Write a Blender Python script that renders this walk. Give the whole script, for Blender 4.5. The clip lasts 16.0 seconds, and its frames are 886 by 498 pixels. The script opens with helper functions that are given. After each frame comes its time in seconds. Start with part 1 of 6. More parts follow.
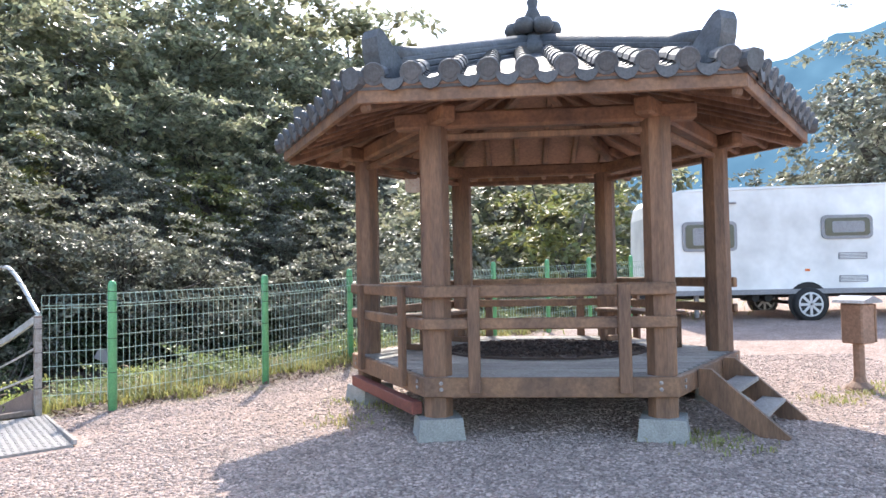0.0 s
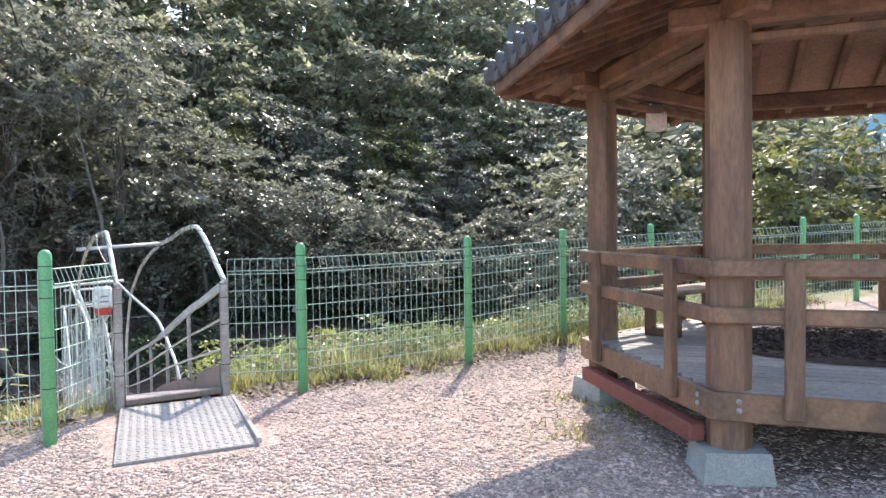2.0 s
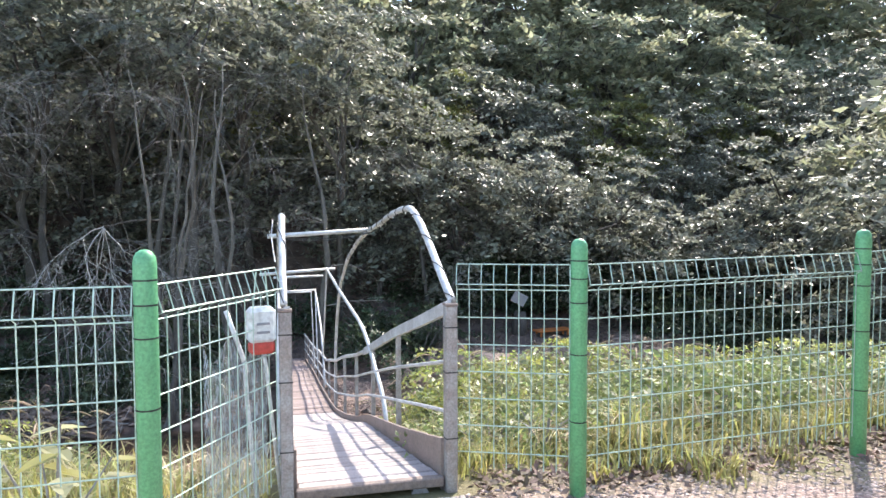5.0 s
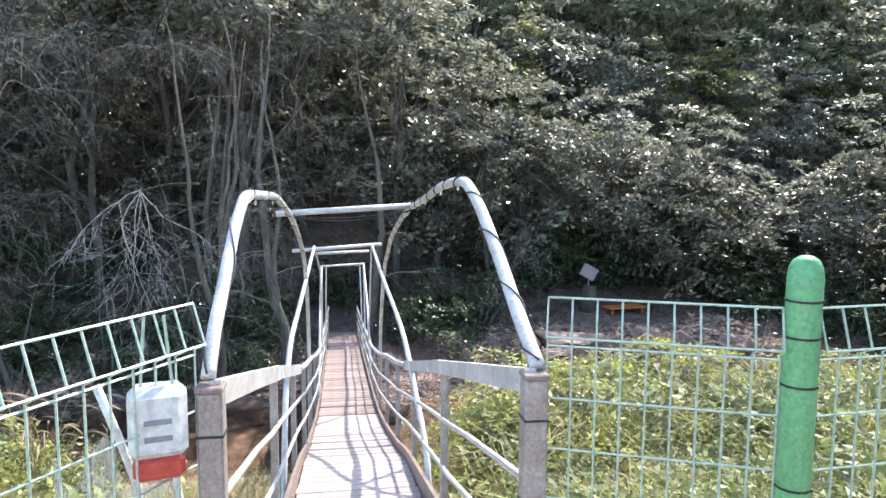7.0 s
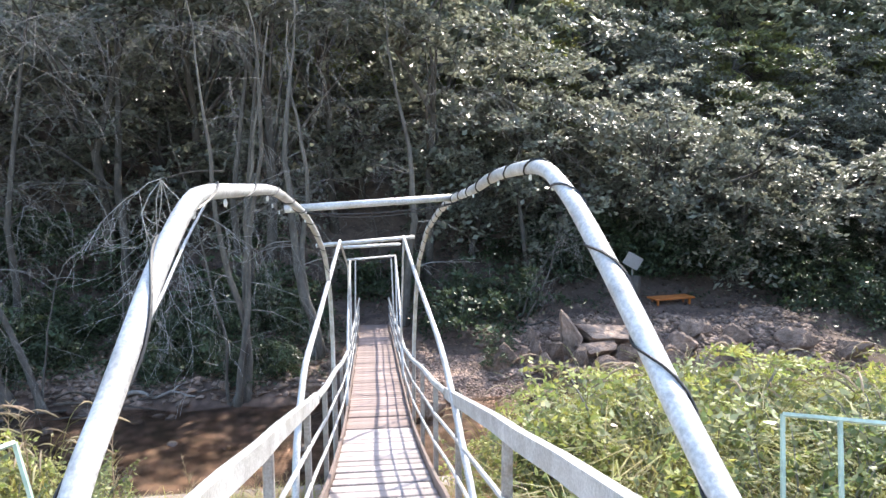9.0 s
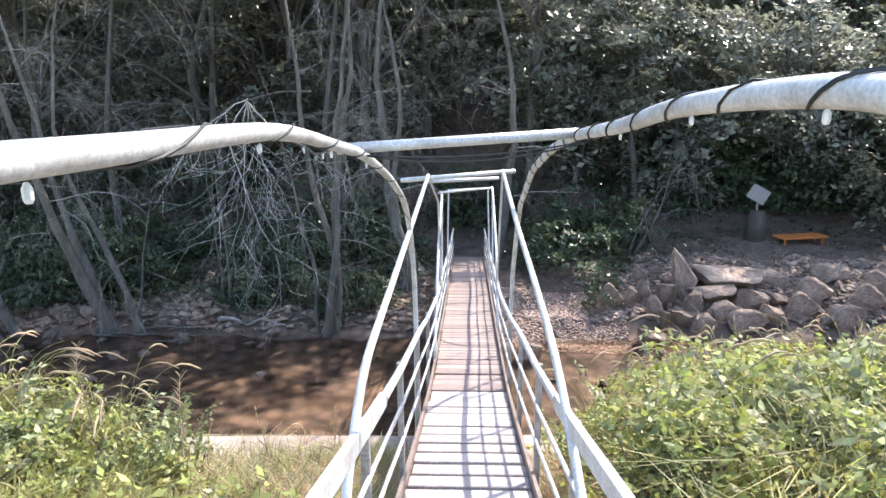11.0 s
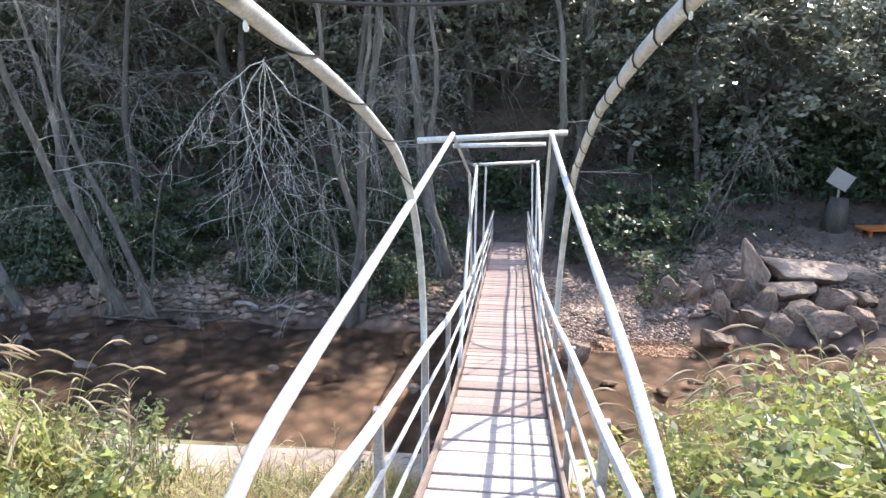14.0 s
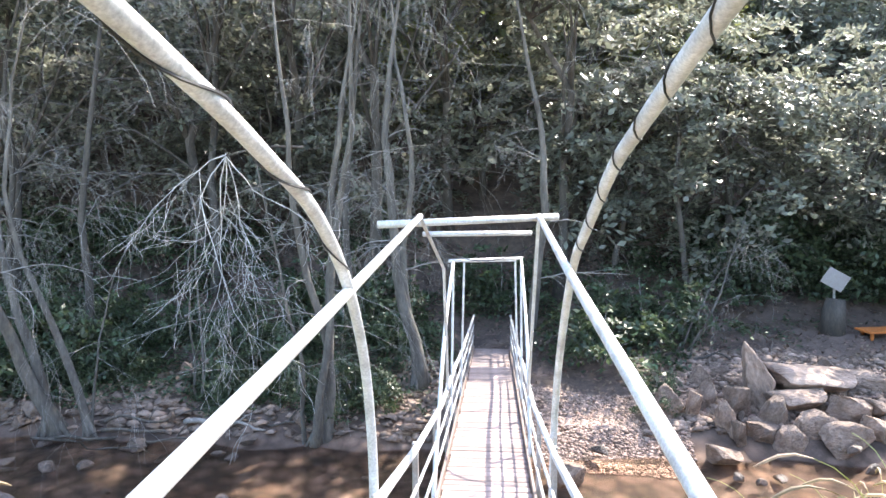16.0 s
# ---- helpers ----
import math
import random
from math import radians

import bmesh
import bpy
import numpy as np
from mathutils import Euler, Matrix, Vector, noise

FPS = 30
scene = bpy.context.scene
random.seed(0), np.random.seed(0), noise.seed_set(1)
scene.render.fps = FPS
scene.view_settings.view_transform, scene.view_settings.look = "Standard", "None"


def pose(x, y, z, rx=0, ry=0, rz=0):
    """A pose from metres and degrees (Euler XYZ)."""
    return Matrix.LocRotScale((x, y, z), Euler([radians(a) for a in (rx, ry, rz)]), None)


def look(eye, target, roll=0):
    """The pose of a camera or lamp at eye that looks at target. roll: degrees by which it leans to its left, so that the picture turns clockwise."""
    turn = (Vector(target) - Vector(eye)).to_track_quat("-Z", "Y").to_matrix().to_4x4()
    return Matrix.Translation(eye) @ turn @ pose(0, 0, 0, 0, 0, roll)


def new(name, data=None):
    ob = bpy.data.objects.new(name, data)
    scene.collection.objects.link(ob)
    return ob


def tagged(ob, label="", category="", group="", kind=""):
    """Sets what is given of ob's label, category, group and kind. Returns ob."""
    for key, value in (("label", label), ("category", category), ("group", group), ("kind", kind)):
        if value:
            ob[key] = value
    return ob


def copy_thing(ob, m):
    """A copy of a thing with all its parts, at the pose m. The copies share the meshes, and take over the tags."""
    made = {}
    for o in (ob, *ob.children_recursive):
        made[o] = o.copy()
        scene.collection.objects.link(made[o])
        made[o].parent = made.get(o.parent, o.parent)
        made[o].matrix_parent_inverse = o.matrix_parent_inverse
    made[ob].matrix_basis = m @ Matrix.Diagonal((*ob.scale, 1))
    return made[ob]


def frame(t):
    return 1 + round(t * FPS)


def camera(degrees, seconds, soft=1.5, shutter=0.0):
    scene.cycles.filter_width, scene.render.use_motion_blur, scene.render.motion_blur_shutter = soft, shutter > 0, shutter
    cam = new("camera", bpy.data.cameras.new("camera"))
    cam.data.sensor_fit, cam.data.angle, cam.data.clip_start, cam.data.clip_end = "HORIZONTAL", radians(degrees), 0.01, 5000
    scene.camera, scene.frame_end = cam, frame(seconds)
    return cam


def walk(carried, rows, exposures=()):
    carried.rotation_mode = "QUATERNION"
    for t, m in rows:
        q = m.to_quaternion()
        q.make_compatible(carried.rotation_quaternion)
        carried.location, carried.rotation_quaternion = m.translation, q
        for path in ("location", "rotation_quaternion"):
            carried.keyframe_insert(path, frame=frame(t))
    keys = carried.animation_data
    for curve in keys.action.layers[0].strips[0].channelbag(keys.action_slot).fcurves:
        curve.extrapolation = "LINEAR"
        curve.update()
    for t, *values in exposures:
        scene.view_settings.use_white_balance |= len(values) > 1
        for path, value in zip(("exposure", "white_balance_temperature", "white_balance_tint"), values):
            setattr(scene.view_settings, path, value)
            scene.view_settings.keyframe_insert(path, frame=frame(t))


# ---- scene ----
cam = camera(66.0, 16.0)
PATH = [
    (0, (0.025, 0.979, 1.329), (-0.003, 2.978, 1.394), -1.1),
    (0.5, (-0.07, 1.387, 1.369), (-0.294, 3.374, 1.399), -1.2),
    (1, (-0.282, 1.704, 1.38), (-0.631, 3.673, 1.364), -1.2),
    (1.5, (-0.473, 2.045, 1.396), (-0.906, 3.997, 1.343), -0.9),
    (2, (-0.626, 2.438, 1.391), (-1.163, 4.364, 1.336), -0.8),
    (2.5, (-0.959, 2.764, 1.405), (-1.594, 4.659, 1.32), -0.4),
    (3, (-1.217, 3.181, 1.433), (-1.962, 5.035, 1.332), -0.4),
    (3.5, (-1.407, 3.588, 1.443), (-2.296, 5.377, 1.365), -0.4),
    (4, (-1.651, 3.905, 1.463), (-2.609, 5.658, 1.383), -0.3),
    (4.5, (-1.869, 4.286, 1.447), (-2.896, 5.999, 1.339), -0.1),
    (5, (-2.125, 4.599, 1.423), (-3.216, 6.271, 1.321), -0.2),
    (5.2, (-2.319, 4.774, 1.443), (-3.424, 6.437, 1.327), -0.4),
    (7.3, (-3.187, 6.168, 1.483), (-4.43, 7.72, 1.27), 0.2),
    (7.5, (-3.271, 6.29, 1.472), (-4.513, 7.843, 1.262), -0.2),
    (8, (-3.426, 6.467, 1.497), (-4.694, 7.997, 1.267), -0.1),
    (8.2, (-3.485, 6.525, 1.504), (-4.763, 8.047, 1.279), 0.0),
    (10.3, (-4.322, 7.12, 1.422), (-5.702, 8.516, 1.037), -0.3),
    (10.5, (-4.419, 7.264, 1.421), (-5.823, 8.629, 1.013), -0.2),
    (11, (-4.566, 7.481, 1.476), (-6.038, 8.749, 0.999), -0.3),
    (11.5, (-4.739, 7.625, 1.427), (-6.246, 8.787, 0.811), 0.1),
    (12, (-4.854, 7.754, 1.386), (-6.379, 8.89, 0.765), 0.0),
    (12.5, (-4.99, 7.942, 1.318), (-6.528, 9.071, 0.718), 0.1),
    (13, (-5.18, 8.129, 1.245), (-6.73, 9.276, 0.714), 0.1),
    (13.5, (-5.394, 8.378, 1.147), (-6.942, 9.529, 0.622), 0.0),
    (14, (-5.595, 8.533, 1.092), (-7.139, 9.694, 0.572), 0.1),
    (14.5, (-5.765, 8.693, 1.037), (-7.31, 9.857, 0.527), 0.1),
    (15, (-5.958, 8.857, 0.983), (-7.506, 10.035, 0.516), 0.0),
    (15.5, (-6.129, 9.021, 0.919), (-7.686, 10.235, 0.601), 0.0),
    (16, (-6.317, 9.192, 0.849), (-7.872, 10.431, 0.634), 0.0),
]
walk(cam, [(t, look(eye, target, roll)) for t, eye, target, roll in PATH], [(t, e + 0.42, 6720, 10) for t, e in ((0, 1.45), (3.0, 1.42), (5.2, 1.55), (8.0, 1.62), (11.0, 1.70), (14.5, 1.77), (15.2, 2.07), (16, 2.38))])

# ---- light ----
SUN_AZ, SUN_EL = 4.5, 47.0        # degrees: azimuth left of +y, elevation
world = bpy.data.worlds.new("world")
scene.world = world
world.use_nodes = True
wn = world.node_tree
sky = wn.nodes.new("ShaderNodeTexSky")
sky.sky_type = "NISHITA"
sky.sun_disc = False
sky.sun_elevation = radians(SUN_EL)
sky.sun_rotation = radians(-SUN_AZ)
sky.dust_density = 1.0
wn.links.new(sky.outputs[0], wn.nodes["Background"].inputs[0])
wn.nodes["Background"].inputs[1].default_value = 0.15
sun = new("sun", bpy.data.lights.new("sun", "SUN"))
sun.data.energy, sun.data.angle, sun.data.color = 2.05, radians(0.53), (1.0, 0.95, 0.88)
sun_dir = Vector((-math.sin(radians(SUN_AZ)) * math.cos(radians(SUN_EL)), math.cos(radians(SUN_AZ)) * math.cos(radians(SUN_EL)), math.sin(radians(SUN_EL))))
sun.matrix_world = look(sun_dir * 60, (0, 0, 0))

# ---- materials ----


def material(name, base, rough=0.8, metal=0.0, dark=0.6, scale=6.0, fine=60.0, bump=0.25, stretch=(1, 1, 1), second=None, spread=0.0, leaf=0.0, coat=0.0, dist=0.01):
    """Base colour broken by coarse stains and fine grain, with fine relief. second: the stains' colour. spread: piece to piece."""
    m = bpy.data.materials.new(name)
    m.use_nodes = True
    nt = m.node_tree
    N, L = nt.nodes, nt.links
    p = N["Principled BSDF"]
    p.inputs["Roughness"].default_value, p.inputs["Metallic"].default_value = rough, metal
    p.inputs["Coat Weight"].default_value = coat
    tc, mp = N.new("ShaderNodeTexCoord"), N.new("ShaderNodeMapping")
    mp.inputs["Scale"].default_value = stretch
    L.new(tc.outputs["Object"], mp.inputs["Vector"])
    a, b = N.new("ShaderNodeTexNoise"), N.new("ShaderNodeTexNoise")
    for n, s_, d in ((a, scale, 6.0), (b, fine, 4.0)):
        n.inputs["Scale"].default_value, n.inputs["Detail"].default_value, n.inputs["Roughness"].default_value = s_, d, 0.62
        L.new(mp.outputs[0], n.inputs["Vector"])
    ramp = N.new("ShaderNodeValToRGB")
    ramp.color_ramp.elements[0].position, ramp.color_ramp.elements[1].position = 0.32, 0.68
    c2 = second or tuple(c * dark for c in base)
    ramp.color_ramp.elements[0].color, ramp.color_ramp.elements[1].color = (*c2, 1), (*base, 1)
    L.new(a.outputs["Fac"], ramp.inputs[0])
    grain = N.new("ShaderNodeMix")
    grain.data_type, grain.blend_type = "RGBA", "MULTIPLY"
    gr = N.new("ShaderNodeMapRange")
    gr.inputs["From Min"].default_value, gr.inputs["From Max"].default_value = 0.3, 0.7
    gr.inputs["To Min"].default_value, gr.inputs["To Max"].default_value = 0.68, 1.15
    L.new(b.outputs["Fac"], gr.inputs["Value"])
    grain.inputs["Factor"].default_value = 1.0
    L.new(ramp.outputs[0], grain.inputs["A"])
    L.new(gr.outputs[0], grain.inputs["B"])
    col = grain.outputs["Result"]
    if spread:
        oi = N.new("ShaderNodeObjectInfo") if leaf == 0 and spread < 1 else N.new("ShaderNodeNewGeometry")
        hs = N.new("ShaderNodeHueSaturation")
        src = oi.outputs["Random"] if leaf == 0 and spread < 1 else oi.outputs["Random Per Island"]
        vr = N.new("ShaderNodeMapRange")
        k = spread % 1 if spread != 1 else 0.5
        vr.inputs["To Min"].default_value, vr.inputs["To Max"].default_value = 1 - k, 1 + k
        L.new(src, vr.inputs["Value"])
        L.new(vr.outputs[0], hs.inputs["Value"])
        L.new(col, hs.inputs["Color"])
        if leaf:
            hr = N.new("ShaderNodeMapRange")
            hr.inputs["To Min"].default_value, hr.inputs["To Max"].default_value = 0.465, 0.525
            wv = N.new("ShaderNodeMath")
            wv.operation = "FRACT"
            mu = N.new("ShaderNodeMath")
            mu.operation = "MULTIPLY"
            mu.inputs[1].default_value = 17.3
            L.new(src, mu.inputs[0])
            L.new(mu.outputs[0], wv.inputs[0])
            L.new(wv.outputs[0], hr.inputs["Value"])
            L.new(hr.outputs[0], hs.inputs["Hue"])
        col = hs.outputs[0]
    L.new(col, p.inputs["Base Color"])
    if bump:
        bp = N.new("ShaderNodeBump")
        bp.inputs["Strength"].default_value, bp.inputs["Distance"].default_value = bump, dist
        L.new(b.outputs["Fac"], bp.inputs["Height"])
        L.new(bp.outputs[0], p.inputs["Normal"])
    if leaf:
        tr, mx = N.new("ShaderNodeBsdfTranslucent"), N.new("ShaderNodeMixShader")
        br = N.new("ShaderNodeHueSaturation")
        br.inputs["Value"].default_value, br.inputs["Saturation"].default_value = 1.5, 1.1
        L.new(col, br.inputs["Color"])
        L.new(br.outputs[0], tr.inputs["Color"])
        mx.inputs[0].default_value = leaf
        L.new(p.outputs[0], mx.inputs[1])
        L.new(tr.outputs[0], mx.inputs[2])
        L.new(mx.outputs[0], N["Material Output"].inputs[0])
    return m


M_WOOD = material("stained_timber", (0.285, 0.152, 0.088), 0.6, dark=0.62, scale=2.6, fine=26, bump=0.35, stretch=(3, 3, 0.5), second=(0.11, 0.062, 0.043), spread=0.12)
M_WOODH = material("stained_timber_rail", (0.33, 0.178, 0.098), 0.6, scale=3, fine=34, bump=0.3, second=(0.125, 0.073, 0.052), spread=0.12)
M_CEIL = material("ceiling_boards", (0.33, 0.20, 0.14), 0.75, dark=0.75, scale=2.5, fine=30, bump=0.2, spread=0.1)
M_DECK = material("weathered_boards", (0.40, 0.36, 0.33), 0.7, dark=0.7, scale=3, fine=40, bump=0.3, spread=0.12)
M_PLANK = material("bridge_boards", (0.54, 0.465, 0.44), 0.78, dark=0.66, scale=5, fine=70, bump=0.3, spread=0.16)
# Darker, pinker boards for the deck beyond 6.5 m.
M_PLANKD = material("pinkish_boards", (0.43, 0.325, 0.29), 0.8, dark=0.6, scale=5, fine=60, bump=0.3, spread=0.22)
M_TILE = material("roof_tile", (0.13, 0.135, 0.145), 0.55, dark=0.55, scale=7, fine=50, bump=0.25, spread=0.18)
M_CONC = material("concrete", (0.44, 0.43, 0.40), 0.9, dark=0.7, scale=4, fine=90, bump=0.3)
M_PIPE = material("galvanised_pipe", (0.72, 0.715, 0.71), 0.45, metal=0.15, dark=0.82, scale=9, fine=120, bump=0.12, second=(0.44, 0.42, 0.40))
M_STEEL = material("weathered_steel", (0.46, 0.44, 0.43), 0.55, metal=0.35, dark=0.7, scale=12, fine=90, bump=0.2, second=(0.30, 0.25, 0.22))
M_GREEN = material("green_paint", (0.15, 0.45, 0.21), 0.42, dark=0.85, scale=8, fine=80, bump=0.08)
M_WIRE = material("green_wire", (0.48, 0.62, 0.52), 0.45, metal=0.1, dark=0.85, scale=8, fine=40, bump=0.0)
M_BLACK = material("black_tie", (0.02, 0.02, 0.022), 0.5, scale=5, fine=30, bump=0.0)
M_RED = material("red_oxide_steel", (0.26, 0.075, 0.055), 0.6, dark=0.7, scale=8, fine=60, bump=0.2)
M_CHECK = material("zinc_plate", (0.36, 0.335, 0.32), 0.7, metal=0.0, dark=0.8, scale=3, fine=60, bump=0.2, second=(0.29, 0.262, 0.245))
M_LEDGE = material("stained_concrete", (0.50, 0.42, 0.37), 0.9, dark=0.6, scale=1.6, fine=30, bump=0.4, second=(0.30, 0.22, 0.18))
M_KERB = material("brown_steel", (0.30, 0.225, 0.19), 0.6, dark=0.7, scale=6, fine=60, bump=0.2)
M_BARK = material("bark", (0.135, 0.115, 0.097), 0.9, dark=0.45, scale=5, fine=34, bump=0.7, stretch=(1, 1, 0.35), dist=0.03)
# Lighter copy of bark: sun on the bank trunks is put into the colour.
M_BARKLIT = material("sunlit_bark", (0.20, 0.178, 0.15), 0.9, dark=0.45, scale=4, fine=26, bump=0.7, stretch=(1, 1, 0.35), second=(0.075, 0.064, 0.054), dist=0.03)
M_TWIG = material("pale_twig", (0.40, 0.365, 0.33), 0.85, dark=0.55, scale=6, fine=40, bump=0.3)
# Palest twig colour, with the sunlight on the hanging branch painted in.
M_PALE = material("sunlit_twig", (0.62, 0.59, 0.55), 0.8, dark=0.7, scale=6, fine=40, bump=0.2)
M_LEAF = material("broad_leaf", (0.255, 0.262, 0.20), 0.36, dark=0.55, scale=0.5, fine=3, bump=0.0, spread=1.5, leaf=0.45)
# Paler copy of broad_leaf: distance haze is put into this leaf colour.
M_LEAFFAR = material("hazy_hill_leaf", (0.33, 0.34, 0.225), 0.36, dark=0.6, scale=0.3, fine=2, bump=0.0, spread=1.4, leaf=0.55)
# Darker copy of broad_leaf: the understory's shade is put into this colour.
M_SHADELEAF = material("shaded_leaf", (0.085, 0.12, 0.06), 0.4, dark=0.55, scale=0.5, fine=3, bump=0.0, spread=1.5, leaf=0.3)
M_LEAFY = material("yellow_leaf", (0.21, 0.22, 0.085), 0.5, dark=0.8, scale=0.5, fine=3, bump=0.0, spread=1.3, leaf=0.38)
M_GRASS = material("grass_blade", (0.36, 0.35, 0.125), 0.55, dark=0.75, scale=0.9, fine=4, bump=0.0, spread=1.4, leaf=0.35, second=(0.33, 0.31, 0.14))
M_WEED = material("weed_leaf", (0.235, 0.275, 0.11), 0.5, dark=0.75, scale=0.9, fine=4, bump=0.0, spread=1.4, leaf=0.35)
M_STRAW = material("dry_stem", (0.52, 0.43, 0.26), 0.7, dark=0.8, scale=2, fine=9, bump=0.0, spread=1.3, leaf=0.2)
M_ROCK = material("grey_boulder", (0.44, 0.32, 0.25), 0.85, dark=0.45, scale=1.3, fine=7, bump=0.9, spread=0.3, dist=0.08, second=(0.20, 0.14, 0.105))
M_RUBBLE = material("brown_rubble", (0.35, 0.25, 0.195), 0.85, dark=0.5, scale=1.6, fine=14, bump=0.3, spread=1.4)
M_WET = material("wet_stone", (0.20, 0.145, 0.115), 0.45, dark=0.4, scale=1.8, fine=16, bump=0.5, spread=0.3, dist=0.03)
M_STONE = material("gravel_stone", (0.58, 0.445, 0.38), 0.85, dark=0.7, scale=3, fine=60, bump=0.1, spread=1.48)
M_BAR = material("pink_gravel", (0.52, 0.36, 0.28), 0.85, dark=0.6, scale=2, fine=30, bump=0.2, spread=1.45)
M_WHITE = material("white_panel", (0.80, 0.80, 0.80), 0.3, dark=0.97, scale=0.6, fine=0.8, bump=0.02)
M_RUBBER = material("tyre_rubber", (0.025, 0.025, 0.027), 0.75, scale=6, fine=60, bump=0.1)
M_ALLOY = material("wheel_alloy", (0.66, 0.66, 0.68), 0.4, metal=0.25, dark=0.85, scale=6, fine=60, bump=0.0)
M_GREYP = material("grey_plastic", (0.30, 0.30, 0.32), 0.45, dark=0.85, scale=6, fine=40, bump=0.03)
M_GLASS = material("dark_window", (0.035, 0.04, 0.045), 0.08, dark=0.8, scale=1.5, fine=6, bump=0.0)
M_AMBER = material("amber_reflector", (0.75, 0.16, 0.03), 0.3, dark=0.85, scale=9, fine=40, bump=0.0)
M_LANTERN = material("opal_shade", (0.86, 0.84, 0.82), 0.4, dark=0.95, scale=7, fine=50, bump=0.02, leaf=0.6, spread=1.02)
M_CROP = material("drying_husks", (0.10, 0.065, 0.055), 0.8, dark=0.6, scale=6, fine=50, bump=0.3, spread=1.45)
M_REDP = material("red_plastic", (0.55, 0.07, 0.05), 0.4, dark=0.85, scale=6, fine=40, bump=0.0)
M_ORANGE = material("orange_board", (0.62, 0.20, 0.05), 0.55, dark=0.85, scale=5, fine=40, bump=0.1)
M_PLASTIC = material("white_plastic", (0.72, 0.74, 0.72), 0.35, dark=0.9, scale=6, fine=40, bump=0.02)
M_BLUE = material("navy_sign", (0.03, 0.04, 0.16), 0.35, dark=0.85, scale=6, fine=40, bump=0.0)
# Whitish base colour carries part of the leaves' glare.
M_PALELEAF = material("pale_weed_leaf", (0.43, 0.45, 0.25), 0.3, dark=0.75, scale=0.8, fine=3, bump=0.0, spread=1.4, leaf=0.35)
M_LIME = material("lime_leaf", (0.38, 0.40, 0.13), 0.42, dark=0.8, scale=0.8, fine=3, bump=0.0, spread=1.3, leaf=0.4)
M_RUST = material("rusty_dry_grass", (0.50, 0.30, 0.15), 0.7, dark=0.7, scale=2, fine=9, bump=0.0, spread=1.4, leaf=0.2)
M_SAGE = material("sage_leaf", (0.385, 0.41, 0.135), 0.5, dark=0.8, scale=0.8, fine=3, bump=0.0, spread=1.35, leaf=0.35)

# ---- mesh tools ----


def ribbon(g, pts, w, h):
    """A flat bar of width w (across) and height h swept along points in the x-z plane."""
    n = len(pts)
    vs, fs = [], []
    for p in pts:
        hh = h(p[0]) if callable(h) else h
        vs += [(p[0], p[1] + a * w / 2, p[2] + b * hh / 2) for a, b in ((-1, -1), (1, -1), (1, 1), (-1, 1))]
    for i in range(n - 1):
        fs += [(i * 4 + k, i * 4 + (k + 1) % 4, i * 4 + 4 + (k + 1) % 4, i * 4 + 4 + k) for k in range(4)]
    fs += [(0, 1, 2, 3), (n * 4 - 4, n * 4 - 3, n * 4 - 2, n * 4 - 1)]
    return g.add(vs, fs)


